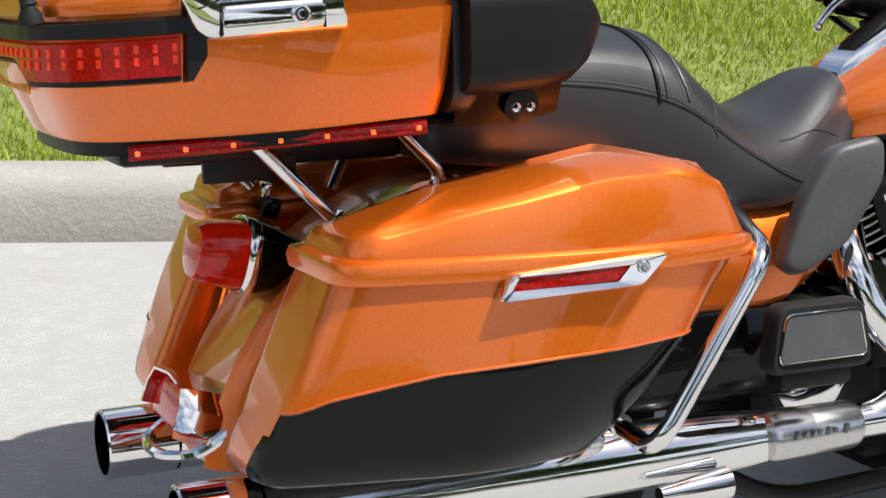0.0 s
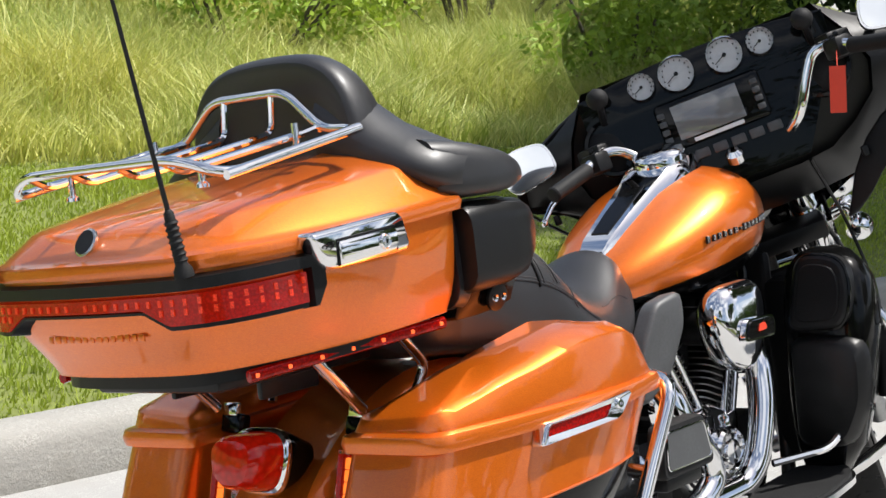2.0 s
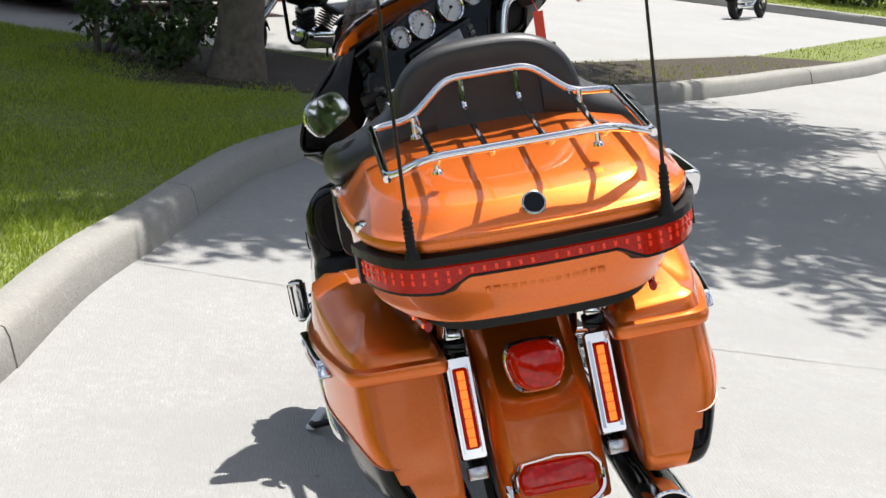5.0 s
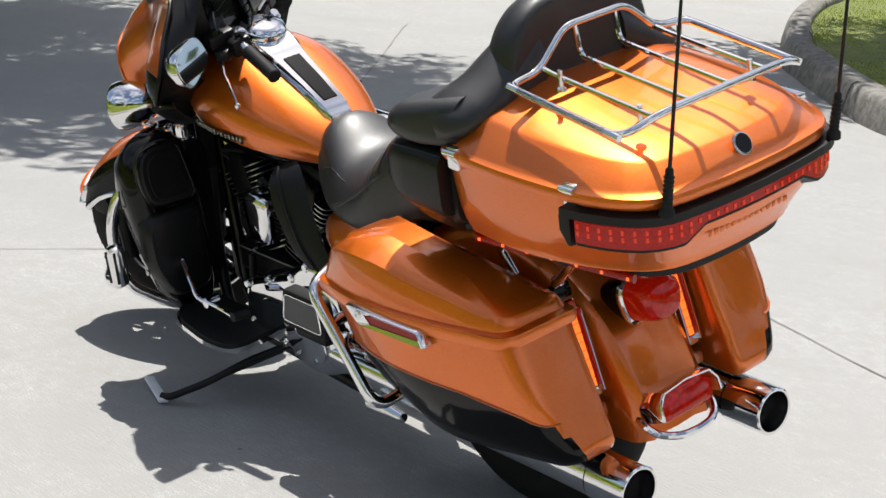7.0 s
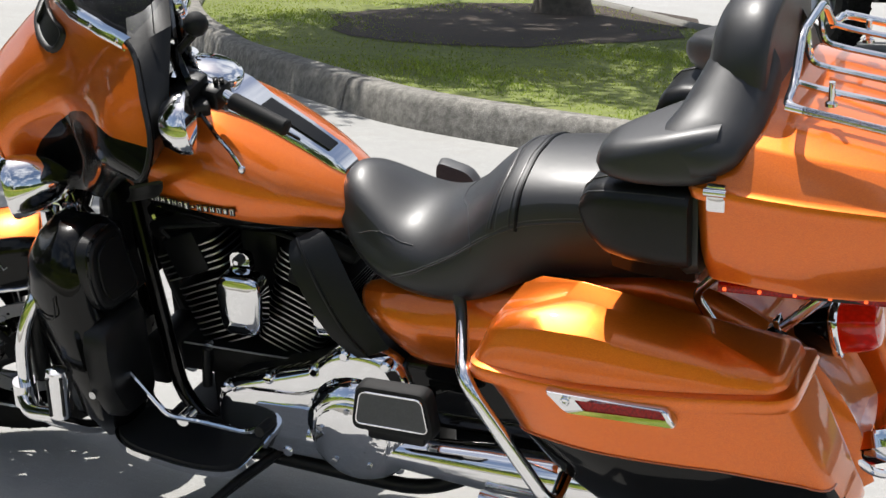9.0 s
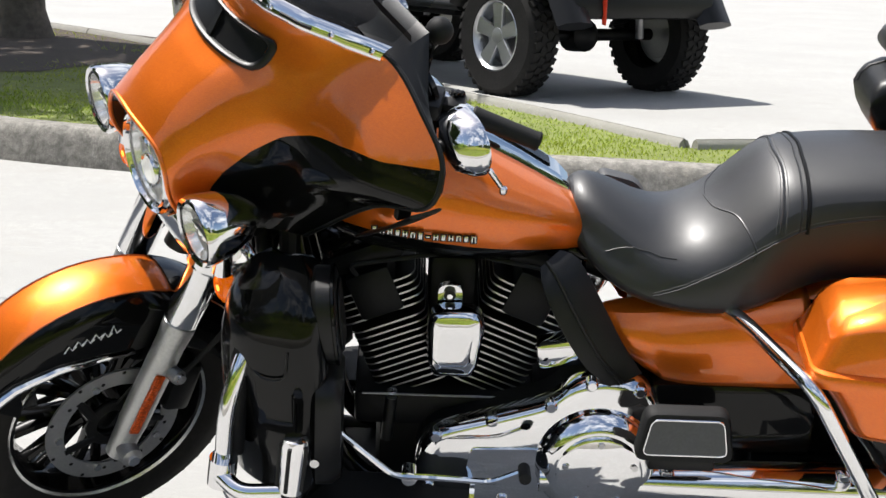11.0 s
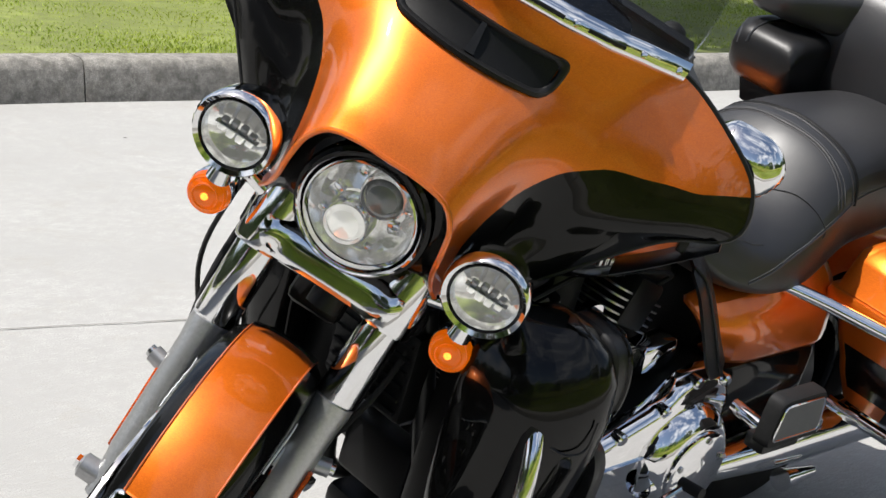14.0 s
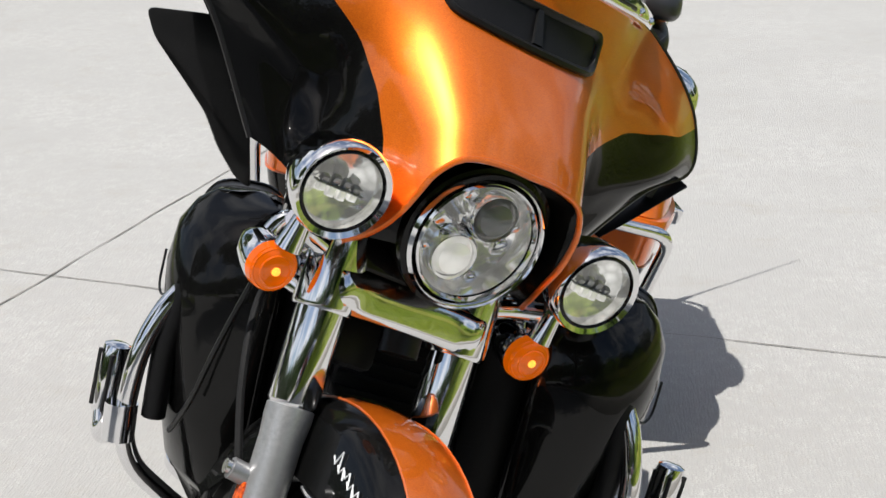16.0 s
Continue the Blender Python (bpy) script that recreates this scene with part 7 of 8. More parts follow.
CONCRETE = concrete_mat("broom_finished_concrete", (0.485, 0.48, 0.462), (0.35, 3.0, 1.0))
KERB_MAT = concrete_mat("weathered_kerb_concrete", (0.46, 0.445, 0.405), (1.0, 1.0, 1.0))
STAINED_KERB = concrete_mat("stained_kerb_concrete", (0.40, 0.38, 0.34), (2.0, 2.0, 0.6), 0.38)
JOINT = surface("joint_filler", (0.20, 0.19, 0.17), 0.9, 0, 30, 0.4)
LAWN_SOIL = surface("lawn_thatch", (0.17, 0.20, 0.045), 0.95, 0, 9.0, 0.35, 0.4, 80)
# dark litter colour; on the island strip it also stands for shade
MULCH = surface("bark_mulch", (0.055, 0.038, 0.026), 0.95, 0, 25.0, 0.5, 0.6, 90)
BARK = surface("furrowed_bark", (0.15, 0.125, 0.10), 0.95, 0, 14.0, 0.45, 0.8, 40)


def foliage_mat(name, dark, light, patch=0.9):
    """Leaf or blade colour by island, with larger drifts, and some light passing through."""
    m, nt, p = nodes_of(name)
    geo = nt.nodes.new("ShaderNodeNewGeometry")
    drift = noise_tex(nt, patch, 3)
    c = ramp(nt, geo.outputs["Random Per Island"], [(0.0, dark), (1.0, light)])
    c = mix(nt, ramp(nt, drift, [(0.38, (0, 0, 0)), (0.66, (0.55, 0.55, 0.55))]), c, tuple(0.5 * (a + b) * f for a, b, f in zip(dark, light, (1.35, 1.1, 0.7))))
    nt.links.new(c, p.inputs["Base Color"])
    p.inputs["Roughness"].default_value = 0.55
    tr = nt.nodes.new("ShaderNodeBsdfTranslucent")
    nt.links.new(c, tr.inputs[0])
    mx = nt.nodes.new("ShaderNodeMixShader")
    mx.inputs[0].default_value = 0.3
    out = nt.nodes["Material Output"]
    nt.links.new(p.outputs[0], mx.inputs[1])
    nt.links.new(tr.outputs[0], mx.inputs[2])
    nt.links.new(mx.outputs[0], out.inputs[0])
    return m


MOWN = foliage_mat("mown_grass", (0.18, 0.27, 0.022), (0.42, 0.52, 0.075), 0.7)
TALL = foliage_mat("tall_wild_grass", (0.30, 0.40, 0.06), (0.72, 0.72, 0.28), 0.5)
LEAF = foliage_mat("oak_leaves", (0.018, 0.04, 0.008), (0.06, 0.11, 0.022), 0.6)
WEED = foliage_mat("weed_leaves", (0.20, 0.33, 0.03), (0.42, 0.58, 0.09), 0.8)


def raw(name, V, F, mat, parent=None, label=""):
    """A mesh straight from arrays: F is an (n, 3) or (n, 4) array."""
    me = bpy.data.meshes.new(name)
    n, k = F.shape
    me.vertices.add(len(V))
    me.vertices.foreach_set("co", np.asarray(V, np.float32).ravel())
    me.loops.add(n * k)
    me.loops.foreach_set("vertex_index", F.astype(np.int32).ravel())
    me.polygons.add(n)
    me.polygons.foreach_set("loop_start", np.arange(0, n * k, k, dtype=np.int32))
    me.update(calc_edges=True)
    me.materials.append(mat)
    ob = new(name, me)
    if parent:
        ob.parent = parent
    if label:
        ob["label"] = label
    return ob


def sheet(name, pts, z, mat, label, cat, kind="structure"):
    me = bpy.data.meshes.new(name)
    me.from_pydata([(x, y, z) for x, y in pts], [], [tuple(range(len(pts)))])
    me.materials.append(mat)
    ob = new(name, me)
    tagged(ob, label, cat, kind=kind)
    return ob


sheet("ground", [(-500, -500), (500, -500), (500, 500), (-500, 500)], 0.0, CONCRETE, "pale broom-finished concrete drive with faint stains", "ground")


def inside(pts, X, Y):
    r = np.zeros(len(X), bool)
    for (x1, y1), (x2, y2) in zip(pts, pts[1:] + pts[:1]):
        c = (y1 > Y) != (y2 > Y)
        r ^= c & (X < (x2 - x1) * (Y - y1) / (y2 - y1 + 1e-12) + x1)
    return r


def blades(name, poly, box, count, z, height, width, lean, mat, label, cat, keep=None):
    """Grass blades, each a tapering bent strip of two faces, strewn over an outline."""
    X, Y = RNG.uniform(box[0], box[2], count), RNG.uniform(box[1], box[3], count)
    k = inside(poly, X, Y)
    if keep is not None:
        k &= keep(X, Y)
    X, Y = X[k], Y[k]
    n = len(X)
    a = RNG.uniform(0, 2 * np.pi, n)
    tuft = 0.65 + 0.35 * np.sin(X * 2.3 + 1.1 * np.sin(Y * 1.9)) * np.sin(Y * 2.9 + X)
    h = height * RNG.uniform(0.45, 1.15, n) * tuft
    ln = lean * h * RNG.uniform(0.1, 1.0, n)
    dx, dy = np.cos(a), np.sin(a)
    b = RNG.uniform(0, 2 * np.pi, n)
    wx, wy = np.cos(b) * width / 2, np.sin(b) * width / 2
    V = np.empty((n, 5, 3))
    V[:, 0] = np.c_[X - wx, Y - wy, np.full(n, z)]
    V[:, 1] = np.c_[X + wx, Y + wy, np.full(n, z)]
    V[:, 2] = np.c_[X + wx * 0.8 + dx * ln * 0.35, Y + wy * 0.8 + dy * ln * 0.35, z + h * 0.6]
    V[:, 3] = np.c_[X - wx * 0.8 + dx * ln * 0.35, Y - wy * 0.8 + dy * ln * 0.35, z + h * 0.6]
    V[:, 4] = np.c_[X + dx * ln, Y + dy * ln, z + h]
    i = np.arange(n) * 5
    F = np.r_[np.c_[i, i + 1, i + 2], np.c_[i, i + 2, i + 3], np.c_[i + 3, i + 2, i + 4]]
    ob = raw(name, V.reshape(-1, 3), F, mat)
    tagged(ob, label, cat, kind="stuff")
    return ob


def kerb(line, side, name, label, h=0.14, w=0.17, mat=None):
    """A rounded concrete kerb along a line, cast in lengths; side +1 has its back to the left of the line."""
    P = spline([(x, y, 0) for x, y in line], 8)
    top = tagged(new(name), label, "kerb", kind="structure")
    d = [0.0]
    for a, b in zip(P, P[1:]):
        d.append(d[-1] + (b - a).length)
    start, run = 0, 0
    prof = [(-0.03, -0.05), (-0.028, 0.01), (0.0, h * 0.72), (0.018, h * 0.93), (0.05, h), (w - 0.03, h + 0.002), (w, h - 0.03), (w, -0.05)]
    for i in range(1, len(P)):
        if d[i] - d[start] > 2.6 or i == len(P) - 1:
            rings = []
            seg = P[start:i + 1]
            for j, p in enumerate(seg):
                a, b = P[max(0, start + j - 1)], P[min(len(P) - 1, start + j + 1)]
                t = (b - a).normalized()
                n = Vector((-t.y, t.x, 0)) * side
                q = p.copy()
                if j == 0:
                    q += t * 0.004
                if j == len(seg) - 1:
                    q -= t * 0.004
                wob = 0.006 * math.sin(3.1 * d[start + j] + 1.7 * run)
                rings.append([q + n * (u + wob) + Vector((0, 0, v)) for u, v in prof])
            if side > 0:
                rings = [r[::-1] for r in rings]
            part("kerb_length", loft(rings), mat or KERB_MAT, top, smooth=50)
            start, run = i, run + 1
    return top


NEAR_KERB = [(-40, 10.0), (-20, 6.0), (-10, 3.9), (-6, 2.9), (-3, 2.25), (0, 1.70), (0.8, 1.57), (1.6, 1.455), (2.9, 1.23), (4, 0.95), (5.4, 0.6), (6.5, 0.14), (7.5, -0.3), (8.2, -0.85), (8.9, -1.5), (9.6, -2.2), (10.5, -3.05), (11.4, -3.85), (12.6, -4.8), (14.5, -6.3), (18, -8.6), (24, -13), (34, -20)]
kerb(NEAR_KERB, 1, "kerb_near", "weathered concrete kerb with rounded top beside the lawn")
BACK_EDGE = [(34, -19), (24, -11.8), (18, -7.4), (14.3, -4.95), (12.3, -2.9), (11.1, -1.6), (10.9, -0.4), (10.7, 1.0), (10.9, 2.25), (12.1, 3.1), (13.2, 3.95), (16, 6.5), (30, 19), (60, 46)]
LAWN_L = [(x, y + 0.15) for x, y in NEAR_KERB] + BACK_EDGE + [(60, 120), (-80, 120), (-80, 18)]
sheet("lawn_near", LAWN_L, 0.115, LAWN_SOIL, "mown green lawn behind the kerb", "lawn")
kerb(BACK_EDGE[3:12], -1, "kerb_rear", "low pale concrete edging behind the planted island", 0.125, 0.10)
wild_edge = [(-6, 5.4), (-2, 5.35), (1, 5.1), (4, 4.35), (5.7, 3.7), (7, 3.4), (9, 3.3), (10.2, 3.4), (12, 4.6), (16, 8), (24, 14)]
WILD = wild_edge + [(24, 40), (-6, 40)]


def island_shade(X, Y):
    bare = ((X - 9.6) / 1.9) ** 2 + ((Y - 0.4) / 1.6) ** 2
    return RNG.uniform(0.2, 1.1, len(X)) < bare


blades("lawn_grass", LAWN_L, (-5.5, 0.2, 14, 5.4), 430000, 0.11, 0.055, 0.006, 0.9, MOWN, "short mown green grass", "grass", lambda X, Y: island_shade(X, Y) & ~inside(WILD, X, Y))
blades("lawn_grass", LAWN_L, (5, -8, 18, 0.2), 26000, 0.11, 0.055, 0.008, 0.9, MOWN, "short mown grass on the narrow island strip", "grass", island_shade)
blades("tall_grass", WILD, (-5.5, 3.3, 10, 7.5), 150000, 0.10, 0.55, 0.009, 1.2, TALL, "tall unmown green and straw-coloured wild grass", "grass")
blades("tall_grass", WILD, (-6, 7.5, 24, 16), 76000, 0.10, 0.85, 0.016, 1.0, TALL, "tall unmown green and straw-coloured wild grass", "grass")

RIGHT_KERB = [(-60, -3.2), (-30, -3.7), (-14, -3.1), (-8, -3.8), (-4, -4.25), (-2, -4.6), (0, -4.88), (1.3, -5.02), (2.6, -5.35), (3.5, -5.70), (4.2, -6.25), (5, -6.9), (5.8, -7.7), (7.5, -10), (9, -13), (13, -22), (18, -34)]
kerb(RIGHT_KERB, -1, "kerb_right", "grey stained concrete kerb beside a grass verge", 0.20, 0.20, STAINED_KERB)
EDGE_ONE = [(-0.36, -6.15), (0.08, -7.05), (0.66, -8.15), (1.6, -9.9), (2.8, -11.5), (3.9, -12.8), (8, -19), (14, -34)]
EDGE_TWO = [(-0.36, -6.15), (-1.1, -6.45), (-1.75, -6.9), (-2.75, -7.6), (-4.5, -9.05), (-6.4, -10.3), (-12, -14.5), (-20, -20), (-60, -40)]
VERGE = [(x, y - 0.15) for x, y in RIGHT_KERB] + EDGE_ONE[::-1] + EDGE_TWO[1:]
sheet("verge", VERGE, 0.135, LAWN_SOIL, "grass verge between kerb and parking lot", "lawn")
kerb(EDGE_ONE, 1, "kerb_lot", "thin weathered concrete header along the parking lot", 0.190, 0.075, KERB_MAT)
kerb(EDGE_TWO, -1, "kerb_lot", "thin weathered concrete header along the parking lot", 0.190, 0.075, KERB_MAT)


def verge_keep(X, Y):
    d1 = np.hypot(X + 5.5, Y + 8.1)
    d2 = np.hypot((X - 4.7) / 1.5, (Y + 11.3) / 2.4)
    worn = 0.5 + 0.5 * np.sin(X * 1.3 + Y * 0.9) * np.sin(Y * 1.7 - X * 0.6)
    return (RNG.uniform(0.3, 1.3, len(X)) < d1) & (RNG.uniform(0.5, 1.3, len(X)) < d2) & (RNG.uniform(0, 1, len(X)) < 0.12 + 0.88 * worn)


blades("verge_grass", VERGE, (-14, -16, 8, -4.7), 500000, 0.13, 0.034, 0.007, 1.1, MOWN, "short patchy green grass", "grass", verge_keep)
sheet("mulch_bed", [(4.75 + math.cos(i * 0.3) * 1.5 * (1 + 0.1 * math.sin(i * 2.1)), -11.3 + math.sin(i * 0.3) * 2.5) for i in range(21)], 0.141, MULCH, "dark leaf litter and bare soil round a trunk", "mulch")
sheet("mulch_bed", [(-5.5 + math.cos(i * 0.35) * 0.5 * (1 + 0.15 * math.sin(i * 1.9)), -8.1 + math.sin(i * 0.35) * 0.5) for i in range(18)], 0.141, MULCH, "dark leaf litter and bare soil round a trunk", "mulch")
sheet("mulch_bed", [(9.45 + math.cos(i * 0.3) * 1.3 * (1 + 0.1 * math.sin(i * 2.3)), 0.75 + math.sin(i * 0.3) * 1.35) for i in range(21)], 0.121, MULCH, "dark bare soil and leaf litter below the oak", "mulch")
# sheet of dark mulch colour: bare soil with the tree shade put into it
sheet("soil_shade_strip", [(x, y + 0.19) for x, y in NEAR_KERB if 7.4 < x < 15] + [p for p in BACK_EDGE if p[0] < 14.4 and p[1] < 0.5], 0.1195, MULCH, "bare soil on the narrow island strip, its dark colour partly standing for shade", "soil")
FAR_VERGE = [(28.0, -2.6), (27.6, -4.6), (26.4, -6.3), (24.6, -8.6), (22.6, -11.5), (20.5, -15), (34, -30), (70, -40), (70, -2.6)]
kerb(FAR_VERGE[:5], 1, "kerb_far", "pale concrete kerb at the far side of the lot", 0.14, 0.17)
sheet("verge_far", FAR_VERGE, 0.125, LAWN_SOIL, "narrow strip of lawn behind the far kerb", "lawn")
blades("verge_grass", FAR_VERGE, (22, -14, 32, -2.9), 36000, 0.12, 0.06, 0.016, 0.9, MOWN, "short green grass on the far verge", "grass")


def joint(pts, w=0.008, name="joint"):
    P = [Vector((x, y, 0.0035)) for x, y in pts]
    Q = []
    for a, b in zip(P, P[1:]):
        k = max(2, int((b - a).length / 0.15))
        Q += [a.lerp(b, i / k) for i in range(k)]
    Q.append(P[-1])
    L, R = [], []
    for i, p in enumerate(Q):
        t = (Q[min(i + 1, len(Q) - 1)] - Q[max(i - 1, 0)]).normalized()
        n = Vector((-t.y, t.x, 0))
        o = n * (0.003 * math.sin(i * 1.7) + 0.004 * math.sin(i * 0.37))
        ww = w * (0.6 + 0.25 * math.sin(i * 2.3) + 0.15 * math.sin(i * 0.9))
        L.append(p + o + n * ww / 2)
        R.append(p + o - n * ww / 2)
    ob = part(name, grid([L, R]), JOINT, None)
    tagged(ob, "dark sawn joint in the concrete", "joint", kind="structure")


joint([(-1.72, -3.4), (-1.6, -3.07), (-1.24, -1.82), (-0.95, -1.45), (-0.75, -0.80), (-0.45, 0.72), (-0.35, 1.10), (-0.2, 1.72)])
joint([(9.0, -4.2), (1.5, -1.95), (0.68, -1.68), (0.10, -1.53), (-0.58, -1.25), (-2.4, -0.93), (-9, 0.4)])
joint([(5.1, -3.0), (7.9, -5.7)])
joint([(3.3, 1.1), (2.6, -0.6), (2.2, -2.1)], 0.007)
joint([(3.1, -5.5), (3.2, -7.2)], 0.007)


# ---- trees and bushes ----
def leaves_at(C, size, seed):
    """Small folded leaf quads at the given centres."""
    g = np.random.default_rng(seed)
    n = len(C)
    d = g.normal(size=(n, 3))
    d /= np.linalg.norm(d, axis=1)[:, None]
    e = np.cross(d, g.normal(size=(n, 3)))
    e /= np.linalg.norm(e, axis=1)[:, None]
    s = (size * g.uniform(0.6, 1.3, n))[:, None]
    V = np.stack([C - d * s, C + e * s * 0.42, C + d * s, C - e * s * 0.42], 1).reshape(-1, 3)
    i = np.arange(n) * 4
    return V, np.c_[i, i + 1, i + 2, i + 3]


def crown_points(clumps, per, seed):
    g = np.random.default_rng(seed)
    out = []
    for x, y, z, r in clumps:
        k = int(per * r * r)
        p = g.normal(size=(k, 3))
        p /= np.linalg.norm(p, axis=1)[:, None]
        p *= (g.uniform(0.15, 1.0, k) ** 0.5)[:, None] * r * (1 + 0.25 * np.sin(p[:, :1] * 7 + p[:, 1:2] * 5))
        out.append(p * (1, 1, 0.75) + (x, y, z))
    return np.concatenate(out)


def tree(at, r0, height, clumps, per, size, seed, label, mat=None):
    g = random.Random(seed)
    top = tagged(new("tree"), label, "tree")
    top.matrix_world = pose(*at)
    o = Vector(at)
    C = [Vector(c[:3]) - o for c in clumps]
    bend = [Vector((0, 0, -0.05)), Vector((0.02, 0.01, height * 0.25)), Vector((-0.05, 0.04, height * 0.6)), Vector((0.05, 0.0, height))]
    P = spline(bend, 5)
    trunk = tube(P, lambda t: r0 * (1.55 - 3.2 * t if t < 0.12 else 1.17 - 0.55 * t), 14)
    geo = [trunk]
    for c in C:
        base = P[min(len(P) - 1, max(4, int(len(P) * g.uniform(0.45, 1.0))))]
        mid = base.lerp(c, 0.5) + Vector((g.uniform(-0.2, 0.2), g.uniform(-0.2, 0.2), g.uniform(0.1, 0.5)))
        geo.append(tube(spline([base, mid, c], 4), lambda t: r0 * (0.42 - 0.36 * t), 7))
        for _ in range(2):
            e = c + Vector((g.uniform(-1, 1), g.uniform(-1, 1), g.uniform(-0.4, 0.4))) * 0.7
            geo.append(tube(spline([mid, mid.lerp(e, 0.5) + Vector((0, 0, 0.12)), e], 3), lambda t: r0 * (0.16 - 0.13 * t), 5))
    part("trunk", merge(*geo), BARK, top, smooth=60)
    K = crown_points([(c.x, c.y, c.z, q[3]) for c, q in zip(C, clumps)], per, seed)
    V, F = leaves_at(K, size, seed + 1)
    raw("crown", V, F, mat or LEAF, top)
    return top

def ring_clumps(cx, cy, rx, ry, z0, z1, n, rr, seed):
    g = random.Random(seed)
    out = []
    for _ in range(n):
        a, q = g.uniform(0, 2 * math.pi), math.sqrt(g.uniform(0.0, 1))
        out.append((cx + rx * q * math.cos(a), cy + ry * q * math.sin(a), g.uniform(z0, z1) - 0.25 * q * (z1 - z0), g.uniform(*rr)))
    return out


tree((8.8, 0.60, 0.1), 0.155, 4.6,
     ring_clumps(9.0, -2.2, 3.1, 2.8, 5.0, 7.6, 26, (0.8, 1.3), 3) + ring_clumps(10.6, 2.6, 1.9, 1.6, 3.0, 5.8, 12, (0.7, 1.1), 4) + ring_clumps(9.0, 1.2, 2.3, 1.6, 4.2, 6.2, 24, (0.8, 1.2), 5) + ring_clumps(7.6, 0.5, 1.8, 1.3, 4.8, 6.2, 20, (0.7, 1.05), 6)
     + ring_clumps(8.2, 0.9, 2.5, 1.3, 5.2, 7.0, 14, (0.9, 1.3), 8) + ring_clumps(13.8, 0.8, 4.2, 4.0, 5.8, 8.6, 20, (1.3, 1.7), 9)
     + [(9.6, 3.8, 1.15, 0.55), (9.6, 4.4, 1.05, 0.55), (9.7, 5.0, 1.1, 0.6), (9.8, 5.6, 1.2, 0.6), (9.5, 4.1, 1.8, 0.8), (9.7, 5.2, 1.9, 0.85), (9.7, 3.0, 2.1, 0.7), (10.2, 2.2, 2.2, 0.7), (9.9, 6.2, 1.6, 0.7), (10.0, 4.4, 2.8, 0.9)],
     1700, 0.078, 11, "broad live oak with dark low-hanging foliage on the island")
tree((-5.5, -8.1, 0.12), 0.26, 3.6, ring_clumps(-6.4, -7.4, 2.2, 2.0, 3.8, 6.2, 16, (0.9, 1.3), 21), 600, 0.10, 22, "thick-trunked oak shading the grass verge")
tree((4.8, -12.6, 0.12), 0.22, 3.8, ring_clumps(5.3, -10.4, 2.3, 3.0, 4.2, 6.4, 24, (0.9, 1.3), 31), 900, 0.09, 32, "oak standing in dark leaf litter on the verge")


def bush(at, r, h, per, size, seed, label, mat=None, n=7):
    g = random.Random(seed)
    top = tagged(new("bush"), label, "bush", {"leafy": "weeds among the tall grass", "rounded": "shrubs behind the far kerb"}.get(label.split()[0], "shrubs below the oak"))
    top.matrix_world = pose(*at)
    cl = [(g.uniform(-r, r) * 0.7, g.uniform(-r, r) * 0.7, h * g.uniform(0.2, 0.85), r * g.uniform(0.35, 0.6)) for _ in range(n)]
    for x, y, z, _ in cl:
        part("stem", tube(spline([(x * 0.15, y * 0.15, -0.05), (x * 0.6, y * 0.6, z * 0.5), (x, y, z)], 3), lambda t: 0.022 - 0.016 * t, 5), BARK, top, smooth=60)
    V, F = leaves_at(crown_points(cl, per, seed), size, seed + 1)
    raw("foliage", V, F, mat or LEAF, top)


bush((9.5, 1.0, 0.12), 0.5, 1.05, 2600, 0.045, 41, "dense dark green shrub below the oak")
bush((9.7, 1.6, 0.12), 0.36, 0.45, 2600, 0.045, 42, "small dark green shrub below the oak")
bush((9.0, 1.05, 0.12), 0.32, 0.42, 2600, 0.04, 43, "small dark green shrub by the trunk")
for i, (x, y, r, h) in enumerate([(7.4, 4.3, 0.8, 1.3), (8.6, 4.2, 0.7, 1.0), (6.2, 6.6, 1.1, 1.7), (9.2, 7.0, 1.4, 2.4), (3.6, 8.5, 1.2, 1.5), (7.6, 9.5, 1.8, 3.0), (11.5, 9.2, 2.0, 3.6), (0.5, 10.5, 1.4, 1.5)]):
    bush((x, y, 0.1), r, h, 2200, 0.036, 60 + i, "leafy weeds among the tall grass", WEED, 9)
for i, (x, y, r, h) in enumerate([(25.5, -4.8, 1.0, 1.3), (29, -6.5, 1.6, 1.8), (31, -9, 2.0, 2.2), (27.5, -11, 1.6, 1.8), (33, -4.2, 1.8, 2.4)]):
    bush((x, y, 0.1), r, h, 500, 0.11, 80 + i, "rounded dark shrub behind the far kerb", LEAF, 9)


def woods(clumps, per, size, seed, label):
    V, F = leaves_at(crown_points(clumps, per, seed), size, seed)
    ob = raw("far_woods", V, F, LEAF)
    tagged(ob, label, "woods", kind="stuff")


woods([(x, 15 + 4 * math.sin(x * 0.8) + 1.5 * (i % 3), z, 1.9) for i, x in enumerate(range(-26, 34, 2)) for z in (1.2, 2.6)], 190, 0.2, 91, "dense dark green trees behind the tall grass")
woods([(48 + 4 * math.sin(y), y, z, 4.2) for y in range(-62, 66, 4) for z in (2.2, 5.5)], 40, 0.5, 92, "far dark trees beyond the lot")
woods([(-52 + 4 * math.sin(y), y, z, 4.2) for y in range(-62, 66, 4) for z in (2.2, 5.5)], 30, 0.55, 93, "far dark trees beyond the drive")
woods([(x, -58 + 4 * math.sin(x), z, 4.2) for x in range(-52, 52, 4) for z in (2.2, 5.5)], 30, 0.55, 94, "far dark trees beyond the lot")

